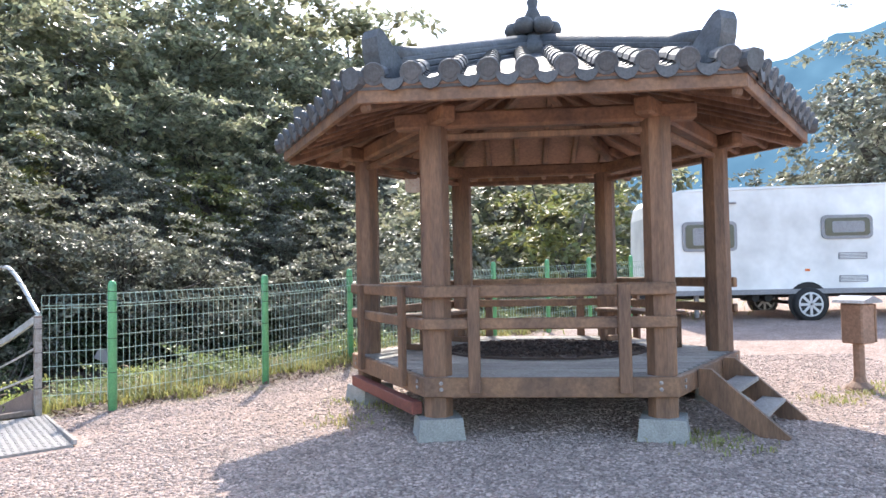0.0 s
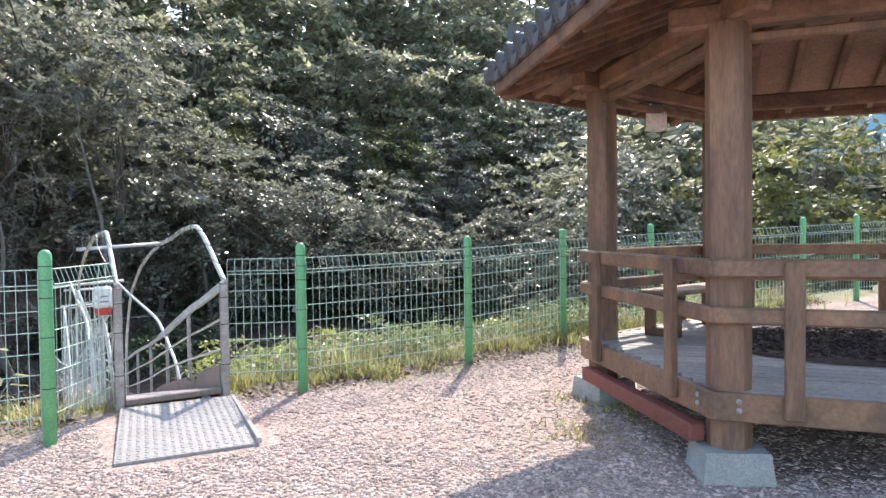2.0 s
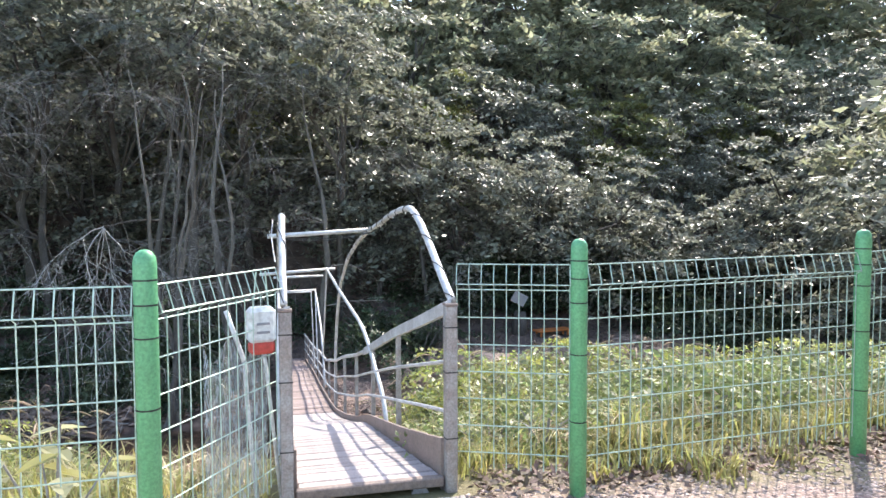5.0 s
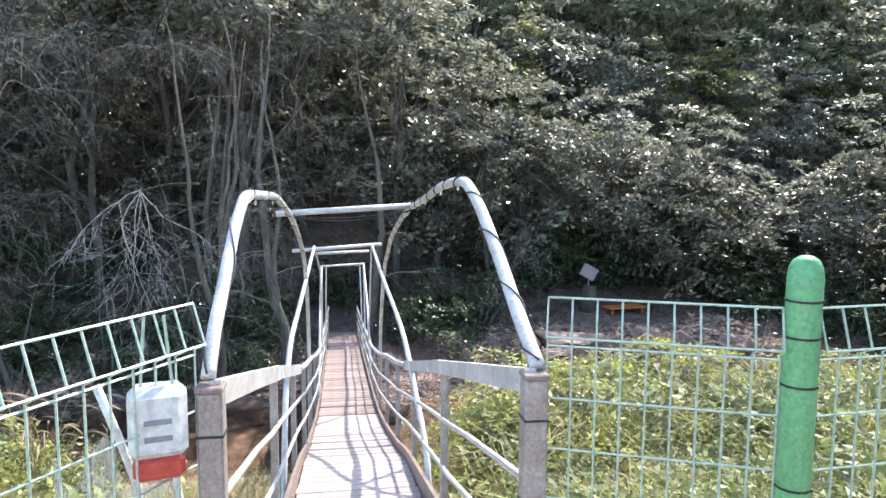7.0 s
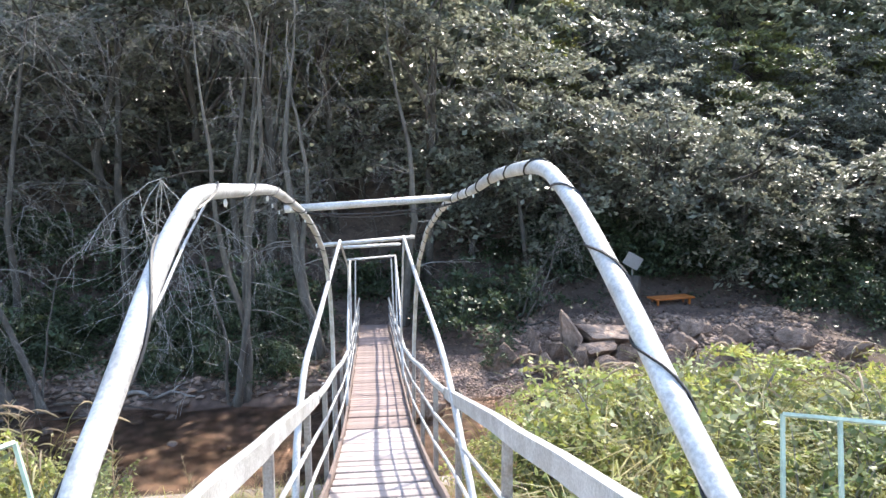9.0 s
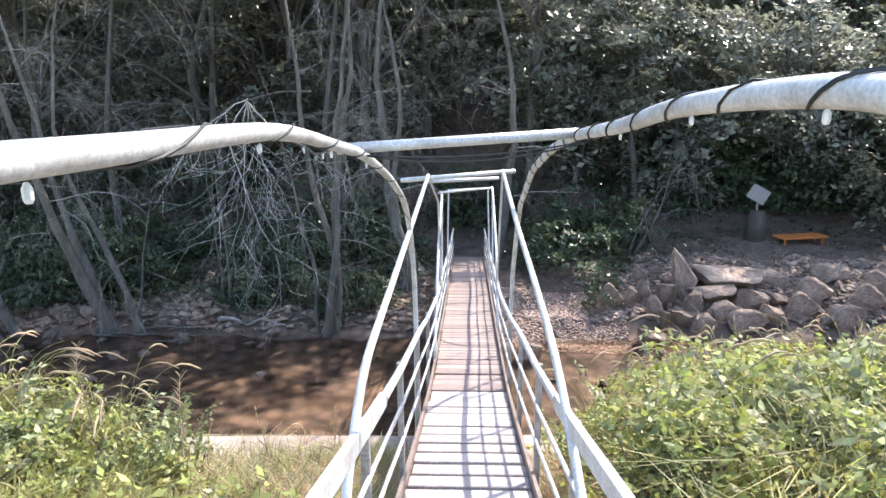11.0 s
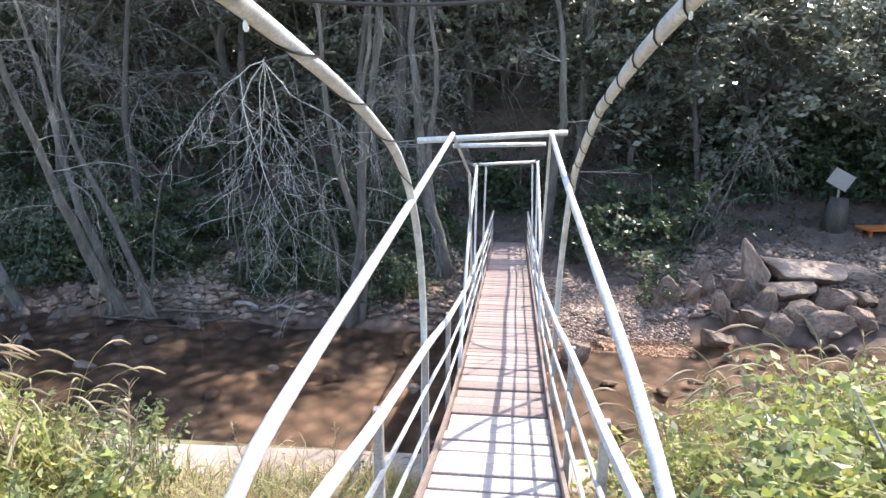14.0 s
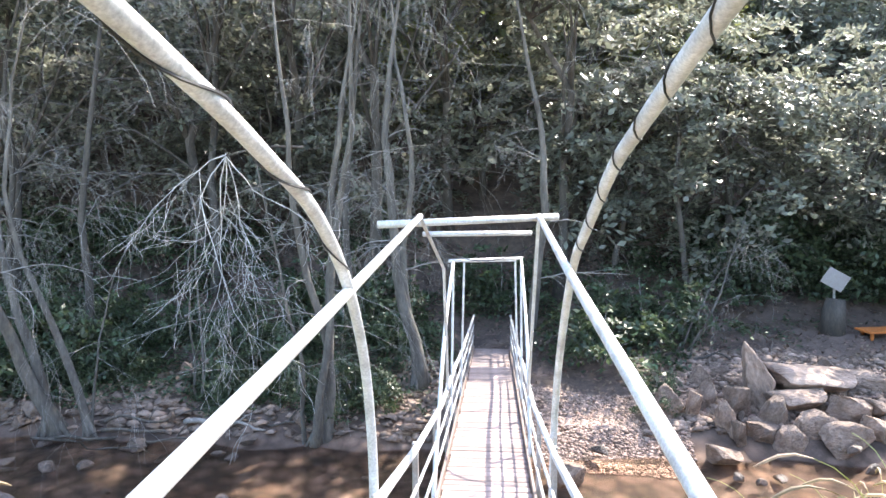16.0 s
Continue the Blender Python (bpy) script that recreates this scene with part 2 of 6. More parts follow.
class Geo:
    def __init__(self):
        self.v, self.f = [], []

    def add(self, verts, faces, m=None):
        k = len(self.v)
        self.v += [tuple(m @ Vector(p)) if m else tuple(p) for p in verts]
        self.f += [tuple(i + k for i in f) for f in faces]
        return self

    def box(self, size, m=None, b=0.006):
        """A box round the origin of m with chamfered edges."""
        h = [x / 2 for x in size]
        b = min(b, *[x * 0.45 for x in h])
        vs, at = [], {}
        for sx in (-1, 1):
            for sy in (-1, 1):
                for sz in (-1, 1):
                    sg = (sx, sy, sz)
                    for ax in range(3):
                        at[sg, ax] = len(vs)
                        vs.append(tuple(sg[i] * (h[i] if i == ax else h[i] - b) for i in range(3)))
        fs = []
        for ax in range(3):
            o1, o2 = (ax + 1) % 3, (ax + 2) % 3
            for sg in (-1, 1):
                quad = []
                for a1, a2 in ((-1, -1), (1, -1), (1, 1), (-1, 1)):
                    k = [0, 0, 0]
                    k[ax], k[o1], k[o2] = sg, a1, a2
                    quad.append(at[tuple(k), ax])
                fs.append(tuple(quad))
            for a1 in (-1, 1):
                for a2 in (-1, 1):
                    lo, hi = [0, 0, 0], [0, 0, 0]
                    lo[ax], hi[ax] = -1, 1
                    lo[o1] = hi[o1] = a1
                    lo[o2] = hi[o2] = a2
                    fs.append((at[tuple(lo), o1], at[tuple(hi), o1], at[tuple(hi), o2], at[tuple(lo), o2]))
        for sx in (-1, 1):
            for sy in (-1, 1):
                for sz in (-1, 1):
                    fs.append(tuple(at[(sx, sy, sz), ax] for ax in range(3)))
        return self.add(vs, fs, m)

    def tube(self, pts, r, n=8, m=None, cap=True):
        pts = [Vector(p) for p in pts]
        rs = r if isinstance(r, (list, tuple)) else [r] * len(pts)
        vs, fs, side = [], [], None
        for i, p in enumerate(pts):
            d = (pts[min(i + 1, len(pts) - 1)] - pts[max(i - 1, 0)]).normalized()
            if side is None:
                side = d.cross(Vector((0, 0, 1)) if abs(d.z) < 0.9 else Vector((1, 0, 0))).normalized()
            side = (side - d * side.dot(d)).normalized()
            up = d.cross(side)
            for k in range(n):
                a = 2 * math.pi * k / n
                vs.append(p + (side * math.cos(a) + up * math.sin(a)) * rs[i])
        for i in range(len(pts) - 1):
            for k in range(n):
                fs.append((i * n + k, i * n + (k + 1) % n, (i + 1) * n + (k + 1) % n, (i + 1) * n + k))
        if cap:
            fs += [tuple(range(n)), tuple(range((len(pts) - 1) * n, len(pts) * n))]
        return self.add(vs, fs, m)

    def lathe(self, prof, n=16, m=None):
        vs = [(r * math.cos(2 * math.pi * k / n), r * math.sin(2 * math.pi * k / n), z) for r, z in prof for k in range(n)]
        fs = [(i * n + k, i * n + (k + 1) % n, (i + 1) * n + (k + 1) % n, (i + 1) * n + k) for i in range(len(prof) - 1) for k in range(n)]
        fs += [tuple(range(n)), tuple(range((len(prof) - 1) * n, len(prof) * n))]
        return self.add(vs, fs, m)

    def prism(self, poly, y0, y1, m=None):
        """An outline in x and z, pushed along y."""
        n = len(poly)
        vs = [(x, y0, z) for x, z in poly] + [(x, y1, z) for x, z in poly]
        fs = [tuple(range(n)), tuple(range(n, 2 * n))] + [(k, (k + 1) % n, n + (k + 1) % n, n + k) for k in range(n)]
        return self.add(vs, fs, m)


def mesh_of(name, g, mat_, smooth=False):
    me = bpy.data.meshes.new(name)
    me.from_pydata(g.v, [], g.f)
    bm = bmesh.new()
    bm.from_mesh(me)
    bmesh.ops.recalc_face_normals(bm, faces=bm.faces)
    for f in bm.faces:
        f.smooth = smooth
    bm.to_mesh(me)
    bm.free()
    if mat_:
        me.materials.append(mat_)
    return me


def quads_of(name, co, mat_):
    """Many loose quads from an array of n x 4 x 3."""
    n = len(co)
    me = bpy.data.meshes.new(name)
    me.vertices.add(n * 4)
    me.vertices.foreach_set("co", np.ascontiguousarray(co, dtype=np.float32).ravel())
    me.loops.add(n * 4)
    me.loops.foreach_set("vertex_index", np.arange(n * 4, dtype=np.int32))
    me.polygons.add(n)
    me.polygons.foreach_set("loop_start", np.arange(n, dtype=np.int32) * 4)
    me.polygons.foreach_set("loop_total", np.full(n, 4, dtype=np.int32))
    me.update(calc_edges=True)
    me.materials.append(mat_)
    return me


def thing(name, label, category, m=None, group="", kind=""):
    ob = new(name)
    ob.empty_display_size = 0.1
    if m is not None:
        ob.matrix_world = m
        ob.matrix_basis = m
    return tagged(ob, label, category, group, kind)


def part(name, g, mat_, parent, label="", smooth=False, m=None):
    """One mesh under a thing or a part, in the parent's own coordinates. g: a Geo or a mesh."""
    ob = new(name, mesh_of(name, g, mat_, smooth) if isinstance(g, Geo) else g)
    ob.parent = parent
    if m is not None:
        ob.matrix_basis = m
    return tagged(ob, label)


def solo(name, g, mat_, label, category, kind="", group="", smooth=False):
    ob = new(name, mesh_of(name, g, mat_, smooth) if isinstance(g, Geo) else g)
    return tagged(ob, label, category, group, kind)


# ---- the plan: the bridge's frame (s across the stream, v along it to the left) ----
BO, BU = Vector((-4.26, 7.208, 0)), Vector((-0.732, 0.681, 0)).normalized()
BV = Vector((-BU.y, BU.x, 0))
BM = Matrix(((BU.x, BV.x, 0, BO.x), (BU.y, BV.y, 0, BO.y), (0, 0, 1, 0), (0, 0, 0, 1)))
PROF_S = [-400, 0.35, 0.9, 1.6, 4.0, 7.6, 8.45, 8.5, 8.6, 9.5, 12.5, 13.6, 14.3, 15.2, 17.0, 19.0, 20.5, 30, 55, 80, 400]
PROF_Z = [0, 0, -0.25, -0.6, -1.75, -2.98, -3.03, -3.05, -4.05, -4.1, -4.0, -3.85, -3.45, -3.25, -2.95, -2.85, -2.4, 3.0, 16.5, 29, 60]


def ground_z(x, y):
    """The height of the ground."""
    x, y = np.asarray(x, float), np.asarray(y, float)
    s = (x - BO.x) * BU.x + (y - BO.y) * BU.y
    v = (x - BO.x) * BV.x + (y - BO.y) * BV.y
    z = np.interp(s, PROF_S, PROF_Z)
    hill = np.clip((v + 75) / 45, 0.12, 1.0)
    z = np.where(z > -2.4, -2.4 + (z + 2.4) * np.where(s > 20, hill, 1), z)
    side = np.clip((-v - 0.9) / 0.9, 0, 1) * 0.7 + np.clip((v - 2.4) / 1.5, 0, 1) * 0.4
    z = z + side * np.interp(s, [2.0, 4.4, 6.7, 7.55], [0, 1, 1, 0])
    yard = 0.045 * np.clip(y - 8.5, 0, 60) * np.clip(1.5 - s, 0, 1)
    bumps = 0.5 + 0.5 * np.sin(x * 1.7 + np.sin(y * 1.3)) * np.sin(y * 1.9 + np.sin(x * 0.7))
    rough = np.interp(s, [0.2, 1.5, 7.4, 7.7, 8.6, 9.2, 13.0, 15, 20, 30], [0, 0.12, 0.12, 0, 0, 0.16, 0.22, 0.2, 0.3, 0.5])
    return z + yard + rough * (bumps - 0.4)


def at_sv(s, v, dz=0.0):
    p = BO + BU * s + BV * v
    return Vector((p.x, p.y, float(ground_z(p.x, p.y)) + dz))


def build_ground():
    def steps(stops):
        out = []
        for a, b, st in stops:
            out += list(np.arange(a, b, st))
        return np.array(out + [stops[-1][1]])
    ss = steps([(-400, -60, 40), (-60, -16, 4), (-16, 0, 0.5), (0, 8.4, 0.25), (8.4, 8.7, 0.05), (8.7, 21, 0.3), (21, 60, 1.5), (60, 400, 34)])
    vs = steps([(-400, -60, 34), (-60, -24, 3), (-24, 14, 0.4), (14, 40, 2), (40, 400, 36)])
    S, V_ = np.meshgrid(ss, vs, indexing="ij")
    X, Y = BO.x + BU.x * S + BV.x * V_, BO.y + BU.y * S + BV.y * V_
    co = np.stack([X, Y, ground_z(X, Y)], -1).reshape(-1, 3)
    a, b = S.shape
    i = (np.arange(a - 1)[:, None] * b + np.arange(b - 1)[None]).ravel()
    me = bpy.data.meshes.new("ground")
    me.from_pydata(co.tolist(), [], np.stack([i, i + b, i + b + 1, i + 1], -1).tolist())
    for p in me.polygons:
        p.use_smooth = True
    m = bpy.data.materials.new("ground_cover")
    m.use_nodes = True
    N, L = m.node_tree.nodes, m.node_tree.links
    p = N["Principled BSDF"]
    p.inputs["Roughness"].default_value = 0.9
    geo = N.new("ShaderNodeNewGeometry")
    dot = N.new("ShaderNodeVectorMath")
    dot.operation = "DOT_PRODUCT"
    dot.inputs[1].default_value = BU
    L.new(geo.outputs["Position"], dot.inputs[0])
    sh = N.new("ShaderNodeMath")
    sh.operation = "SUBTRACT"
    sh.inputs[1].default_value = BO.dot(BU)
    L.new(dot.outputs["Value"], sh.inputs[0])
    wob = N.new("ShaderNodeTexNoise")
    wob.inputs["Scale"].default_value, wob.inputs["Detail"].default_value = 1.3, 5
    L.new(geo.outputs["Position"], wob.inputs["Vector"])
    wm = N.new("ShaderNodeMath")
    wm.operation = "MULTIPLY_ADD"
    wm.inputs[1].default_value = 1.6
    L.new(wob.outputs["Fac"], wm.inputs[0])
    L.new(sh.outputs[0], wm.inputs[2])

    def mask(lo, hi):
        r = N.new("ShaderNodeMapRange")
        r.inputs["From Min"].default_value, r.inputs["From Max"].default_value = lo, hi
        L.new(wm.outputs[0], r.inputs["Value"])
        return r.outputs[0]

    def tint(c1, c2, scale, detail=8):
        n, r = N.new("ShaderNodeTexNoise"), N.new("ShaderNodeValToRGB")
        n.inputs["Scale"].default_value, n.inputs["Detail"].default_value, n.inputs["Roughness"].default_value = scale, detail, 0.7
        L.new(geo.outputs["Position"], n.inputs["Vector"])
        r.color_ramp.elements[0].position, r.color_ramp.elements[1].position = 0.3, 0.7
        r.color_ramp.elements[0].color, r.color_ramp.elements[1].color = (*c1, 1), (*c2, 1)
        L.new(n.outputs["Fac"], r.inputs[0])
        return r.outputs[0], n.outputs["Fac"]

    def mix(f, a_, b_, mode="MIX"):
        x = N.new("ShaderNodeMix")
        x.data_type, x.blend_type = "RGBA", mode
        if f is None:
            x.inputs["Factor"].default_value = 1
        else:
            L.new(f, x.inputs["Factor"])
        L.new(a_, x.inputs["A"])
        L.new(b_, x.inputs["B"])
        return x.outputs["Result"]
    gravel, _ = tint((0.35, 0.25, 0.21), (0.52, 0.40, 0.345), 2.2, 10)
    vor = N.new("ShaderNodeTexVoronoi")
    vor.inputs["Scale"].default_value = 58
    L.new(geo.outputs["Position"], vor.inputs["Vector"])
    vr = N.new("ShaderNodeValToRGB")
    vr.color_ramp.elements[0].color, vr.color_ramp.elements[1].color = (0.45, 0.43, 0.42, 1), (1.2, 1.16, 1.14, 1)
    sep = N.new("ShaderNodeSeparateColor")
    L.new(vor.outputs["Color"], sep.inputs[0])
    L.new(sep.outputs[0], vr.inputs[0])
    gravel = mix(None, gravel, vr.outputs[0], "MULTIPLY")
    turf, _ = tint((0.16, 0.13, 0.075), (0.24, 0.22, 0.10), 3.0)
    bed, _ = tint((0.03, 0.023, 0.02), (0.27, 0.185, 0.145), 1.9, 12)
    silt, _ = tint((0.06, 0.042, 0.032), (0.31, 0.19, 0.125), 1.5, 11)
    patch = N.new("ShaderNodeTexNoise")
    patch.inputs["Scale"].default_value, patch.inputs["Detail"].default_value, patch.inputs["Distortion"].default_value = 0.42, 6, 0.8
    L.new(geo.outputs["Position"], patch.inputs["Vector"])
    pr_ = N.new("ShaderNodeMapRange")
    pr_.inputs["From Min"].default_value, pr_.inputs["From Max"].default_value = 0.5, 0.68
    L.new(patch.outputs["Fac"], pr_.inputs["Value"])
    bed = mix(pr_.outputs[0], bed, silt)
    cob = N.new("ShaderNodeTexVoronoi")
    cob.inputs["Scale"].default_value = 3.4
    L.new(geo.outputs["Position"], cob.inputs["Vector"])
    cr = N.new("ShaderNodeValToRGB")
    cr.color_ramp.elements[0].color, cr.color_ramp.elements[1].color = (1.25, 1.2, 1.15, 1), (0.4, 0.38, 0.36, 1)
    cr.color_ramp.elements[0].position, cr.color_ramp.elements[1].position = 0.15, 0.75
    L.new(cob.outputs["Distance"], cr.inputs[0])
    bed = mix(None, bed, cr.outputs[0], "MULTIPLY")
    litter, _ = tint((0.045, 0.034, 0.028), (0.22, 0.155, 0.125), 2.4)
    c = mix(mask(0.35, 0.75), gravel, turf)
    c = mix(mask(9.2, 9.5), c, bed)
    c = mix(mask(14.4, 15.4), c, litter)
    L.new(c, p.inputs["Base Color"])
    bp = N.new("ShaderNodeBump")
    bp.inputs["Strength"].default_value, bp.inputs["Distance"].default_value = 0.45, 0.015
    L.new(vor.outputs["Distance"], bp.inputs["Height"])
    bp.invert = True
    L.new(bp.outputs[0], p.inputs["Normal"])
    me.materials.append(m)
    ob = new("ground", me)
    tagged(ob, "pale gravel yard falling to a stream and a wooded hillside", "ground", kind="structure")
    return ob


ground = build_ground()


def build_water():
    g = Geo()
    g.add([(8.52, -70, -3.72), (14.6, -70, -3.72), (14.6, 60, -3.72), (8.52, 60, -3.72)], [(0, 1, 2, 3)], BM)
    m = bpy.data.materials.new("stream_water")
    m.use_nodes = True
    N, L = m.node_tree.nodes, m.node_tree.links
    p = N["Principled BSDF"]
    p.inputs["Base Color"].default_value = (0.80, 0.73, 0.67, 1)
    p.inputs["Roughness"].default_value, p.inputs["IOR"].default_value, p.inputs["Transmission Weight"].default_value = 0.02, 1.33, 1.0
    tc, mp, n, b = N.new("ShaderNodeNewGeometry"), N.new("ShaderNodeMapping"), N.new("ShaderNodeTexNoise"), N.new("ShaderNodeBump")
    mp.inputs["Rotation"].default_value = (0, 0, -math.atan2(BU.y, BU.x))
    mp.inputs["Scale"].default_value = (3.2, 1.1, 1)
    n.inputs["Scale"].default_value, n.inputs["Detail"].default_value, n.inputs["Distortion"].default_value = 1.6, 6, 0.6
    b.inputs["Strength"].default_value, b.inputs["Distance"].default_value = 0.4, 0.05
    L.new(tc.outputs["Position"], mp.inputs[0])
    L.new(mp.outputs[0], n.inputs["Vector"])
    L.new(n.outputs["Fac"], b.inputs["Height"])
    L.new(b.outputs[0], p.inputs["Normal"])
    ob = solo("water", g, m, "shallow clear brown stream over a stony bed", "stream", kind="structure")
    ob.visible_shadow = False


build_water()

# ---- the bridge ----
DECK_S = [-0.25, 3.0, 3.9, 5.0, 6.4, 7.7, 9.0, 10.2, 12.3, 17.2]
DECK_Z = [0.135, -0.53, -0.80, -1.09, -1.42, -1.62, -1.79, -1.94, -2.18, -2.84]


def deck_z(s):
    k = np.linspace(-0.3, 0.3, 9)
    return float(np.mean(np.interp(s + k, DECK_S, DECK_Z)))


def rail_h(s):
    return float(np.interp(s, [0, 1.6, 3.0, 4.0, 5.3, 6.5, 8.4, 10.4, 12.1, 17.2], [0.95, 0.54, 0.15, -0.1, -0.38, -0.68, -1.07, -1.3, -1.55, -2.12])) - deck_z(s)


def smooth_path(pts, n=8):
    """A rounded line through the points (Catmull-Rom)."""
    pts = [Vector(p) for p in pts]
    out = []
    for i in range(len(pts) - 1):
        p0, p1, p2, p3 = pts[max(i - 1, 0)], pts[i], pts[i + 1], pts[min(i + 2, len(pts) - 1)]
        for k in range(n):
            t = k / n
            out.append(0.5 * (2 * p1 + (p2 - p0) * t + (2 * p0 - 5 * p1 + 4 * p2 - p3) * t * t + (3 * p1 - p0 - 3 * p2 + p3) * t ** 3))
    return out + [pts[-1]]


def wound(path, r, turns_per_m, wire):
    """A wire wound round a pipe."""
    g = Geo()
    pts, length = [], 0.0
    for i in range(len(path) - 1):
        a, b = path[i], path[i + 1]
        d = b - a
        side = d.cross(Vector((0, 1, 0))).normalized()
        up = Vector((0, 1, 0))
        n = max(2, int(d.length * turns_per_m * 10))
        for k in range(n):
            ang = 2 * math.pi * turns_per_m * (length + d.length * k / n)
            pts.append(a + d * k / n + (side * math.cos(ang) + up * math.sin(ang)) * (r + wire))
        length += d.length
    return g.tube(pts, wire, 4)


HOOP_L = [(0.0, 0.415, 0.99), (0.1, 0.415, 1.085), (0.22, 0.415, 1.155), (0.45, 0.413, 1.3), (0.64, 0.41, 1.39), (0.8, 0.41, 1.413), (1.2, 0.41, 1.402), (1.84, 0.41, 1.375), (2.4, 0.41, 1.3), (2.97, 0.41, 1.21), (3.5, 0.41, 1.09), (3.9, 0.41, 0.985), (4.2, 0.41, 0.89), (4.55, 0.41, 0.765), (4.85, 0.41, 0.585), (5.07, 0.41, 0.38), (5.25, 0.41, 0.1), (5.36, 0.41, -0.3), (5.36, 0.41, -0.8), (5.36, 0.41, -1.3)]
HOOP_R = [(0.02, -0.425, 0.98), (0.24, -0.425, 1.09), (0.48, -0.425, 1.22), (0.77, -0.425, 1.36), (0.95, -0.425, 1.425), (1.12, -0.425, 1.46), (1.4, -0.425, 1.457), (1.88, -0.425, 1.42), (2.4, -0.425, 1.35), (3.3, -0.425, 1.25), (4.05, -0.425, 1.12), (4.75, -0.425, 0.96), (5.1, -0.425, 0.865), (5.7, -0.425, 0.62), (6.12, -0.425, 0.42), (6.58, -0.425, -0.02), (6.9, -0.425, -0.5), (7.03, -0.425, -1.0), (7.08, -0.425, -1.7)]
ARCH_L = [(2.1, 0.43, -0.75), (2.45, 0.43, 0.0), (2.68, 0.43, 0.2), (2.95, 0.425, 0.35), (3.3, 0.42, 0.395), (3.85, 0.415, 0.425), (5.0, 0.41, 0.485), (6.9, 0.395, 0.605)]
ARCH_R = [(1.75, -0.41, -0.75), (2.1, -0.4, -0.15), (2.5, -0.385, 0.08), (2.95, -0.375, 0.25), (3.4, -0.37, 0.335), (4.0, -0.367, 0.37), (4.4, -0.363, 0.392), (5.6, -0.35, 0.46), (7.5, -0.345, 0.575)]
ARCH3_L = [(7.5, 0.38, -1.55), (8.6, 0.38, -0.56), (9.85, 0.38, -0.05)]
ARCH3_R = [(8.4, -0.36, -1.5), (9.2, -0.36, -0.7), (10.9, -0.36, -0.13)]


def build_bridge():
    top = thing("footbridge", "narrow pipe-railed footbridge with weathered board deck over a stream", "bridge", BM)
    rng = random.Random(4)
    # boards, alike, on one mesh
    board = mesh_of("plank", Geo().box((0.118, 0.72, 0.03), None, 0.006), M_PLANK)
    wide = mesh_of("plank_wide", Geo().box((0.19, 0.72, 0.03), None, 0.006), M_PLANK)
    far_board = mesh_of("plank_far", Geo().box((0.118, 0.72, 0.03), None, 0.006), M_PLANKD)
    mid = mesh_of("plank_mid", Geo().box((0.18, 0.72, 0.03), None, 0.006), M_PLANKD)
    white_mid = mesh_of("plank_white", Geo().box((0.18, 0.72, 0.03), None, 0.006), M_PLANK)
    s, n = 0.03, 0
    while s < 17.1:
        w = 0.118 if s < 2.9 or s > 7.6 else 0.19 if s < 5.2 else 0.18
        c = s + w / 2
        slope = math.atan2(deck_z(c + 0.1) - deck_z(c - 0.1), 0.2)
        m = Matrix.Translation((c, rng.uniform(-0.006, 0.006), deck_z(c) - 0.015 + rng.uniform(-0.003, 0.003))) @ Matrix.Rotation(-slope + rng.uniform(-0.01, 0.01), 4, "Y") @ Matrix.Rotation(rng.uniform(-0.008, 0.008), 4, "Z")
        part("plank", {0.118: board if s < 3 else far_board, 0.18: mid if s > 6.5 else white_mid}.get(w, wide), None, top, m=m)
        n += 1
        s += w + (0.008 if s < 2.9 or s > 7.6 else 0.03 + 0.022 * rng.random() if s < 5.2 else 0.045 if n % 3 == 0 else 0.004) + rng.uniform(0, 0.005)
    ks = [i * 0.6 for i in range(0, 29)]
    for sd in (-1, 1):
        y = sd * 0.375
        def lip(a):
            return float(np.interp(a, [0, 1.2, 3.0, 3.6], [0.19, 0.13, 0.075, 0.06]))
        g = ribbon(Geo(), [(max(a, 0.02), y, deck_z(a) + (lip(a) - 0.14) / 2) for a in [i * 0.3 for i in range(58)]], 0.022, lambda a: lip(a) + 0.14)
        part("kerb", g, M_KERB, top, "brown steel side plate")
        g = Geo().tube([(a, sd * 0.25, deck_z(a) - 0.09) for a in ks], 0.05, 6)
        part("girder", g, M_STEEL, top)
        for frac, r in ((1.0, 0.021), (0.68, 0.011), (0.38, 0.011)):
            pts = [(a, sd * (0.40 if a < 1 else 0.385), deck_z(a) + rail_h(a) * frac) for a in [i * 0.4 for i in range(0, 44)]]
            g = Geo()
            if frac == 1.0:
                k = 8
                ribbon(g, pts[:k + 1], 0.03, 0.066)
                pts = pts[k:]
            g.tube(pts, r, 8)
            part("handrail" if frac == 1.0 else "rail", g, M_PIPE, top, smooth=False)
        a = 1.45
        while a < 17.2:
            h = rail_h(a)
            g = Geo().box((0.035, 0.035, h + 0.2), Matrix.Translation((a, sd * 0.40, deck_z(a) + h / 2 - 0.08)), 0.004)
            part("rail_post", g, M_STEEL, top)
            a += 1.3
        # gate post with a capped top
        g = Geo().box((0.062, 0.062, 1.03), Matrix.Translation((0, sd * 0.41, 0.445)), 0.006)
        gp = part("gate_post", g, M_STEEL, top, "rusted square steel gate post")
        part("post_cap", Geo().box((0.068, 0.068, 0.014), Matrix.Translation((0, sd * 0.41, 0.965)), 0.004), M_KERB, gp)
        for z in (0.28, 0.62, 0.85):
            part("cable_tie", Geo().box((0.067, 0.067, 0.006), Matrix.Translation((0, sd * 0.41, z)), 0.001), M_BLACK, gp)
    part("end_beam", Geo().box((0.05, 0.74, 0.05), Matrix.Translation((0.0, 0, deck_z(0.0) - 0.025)), 0.006), M_KERB, top, "brown steel angle across the deck end")
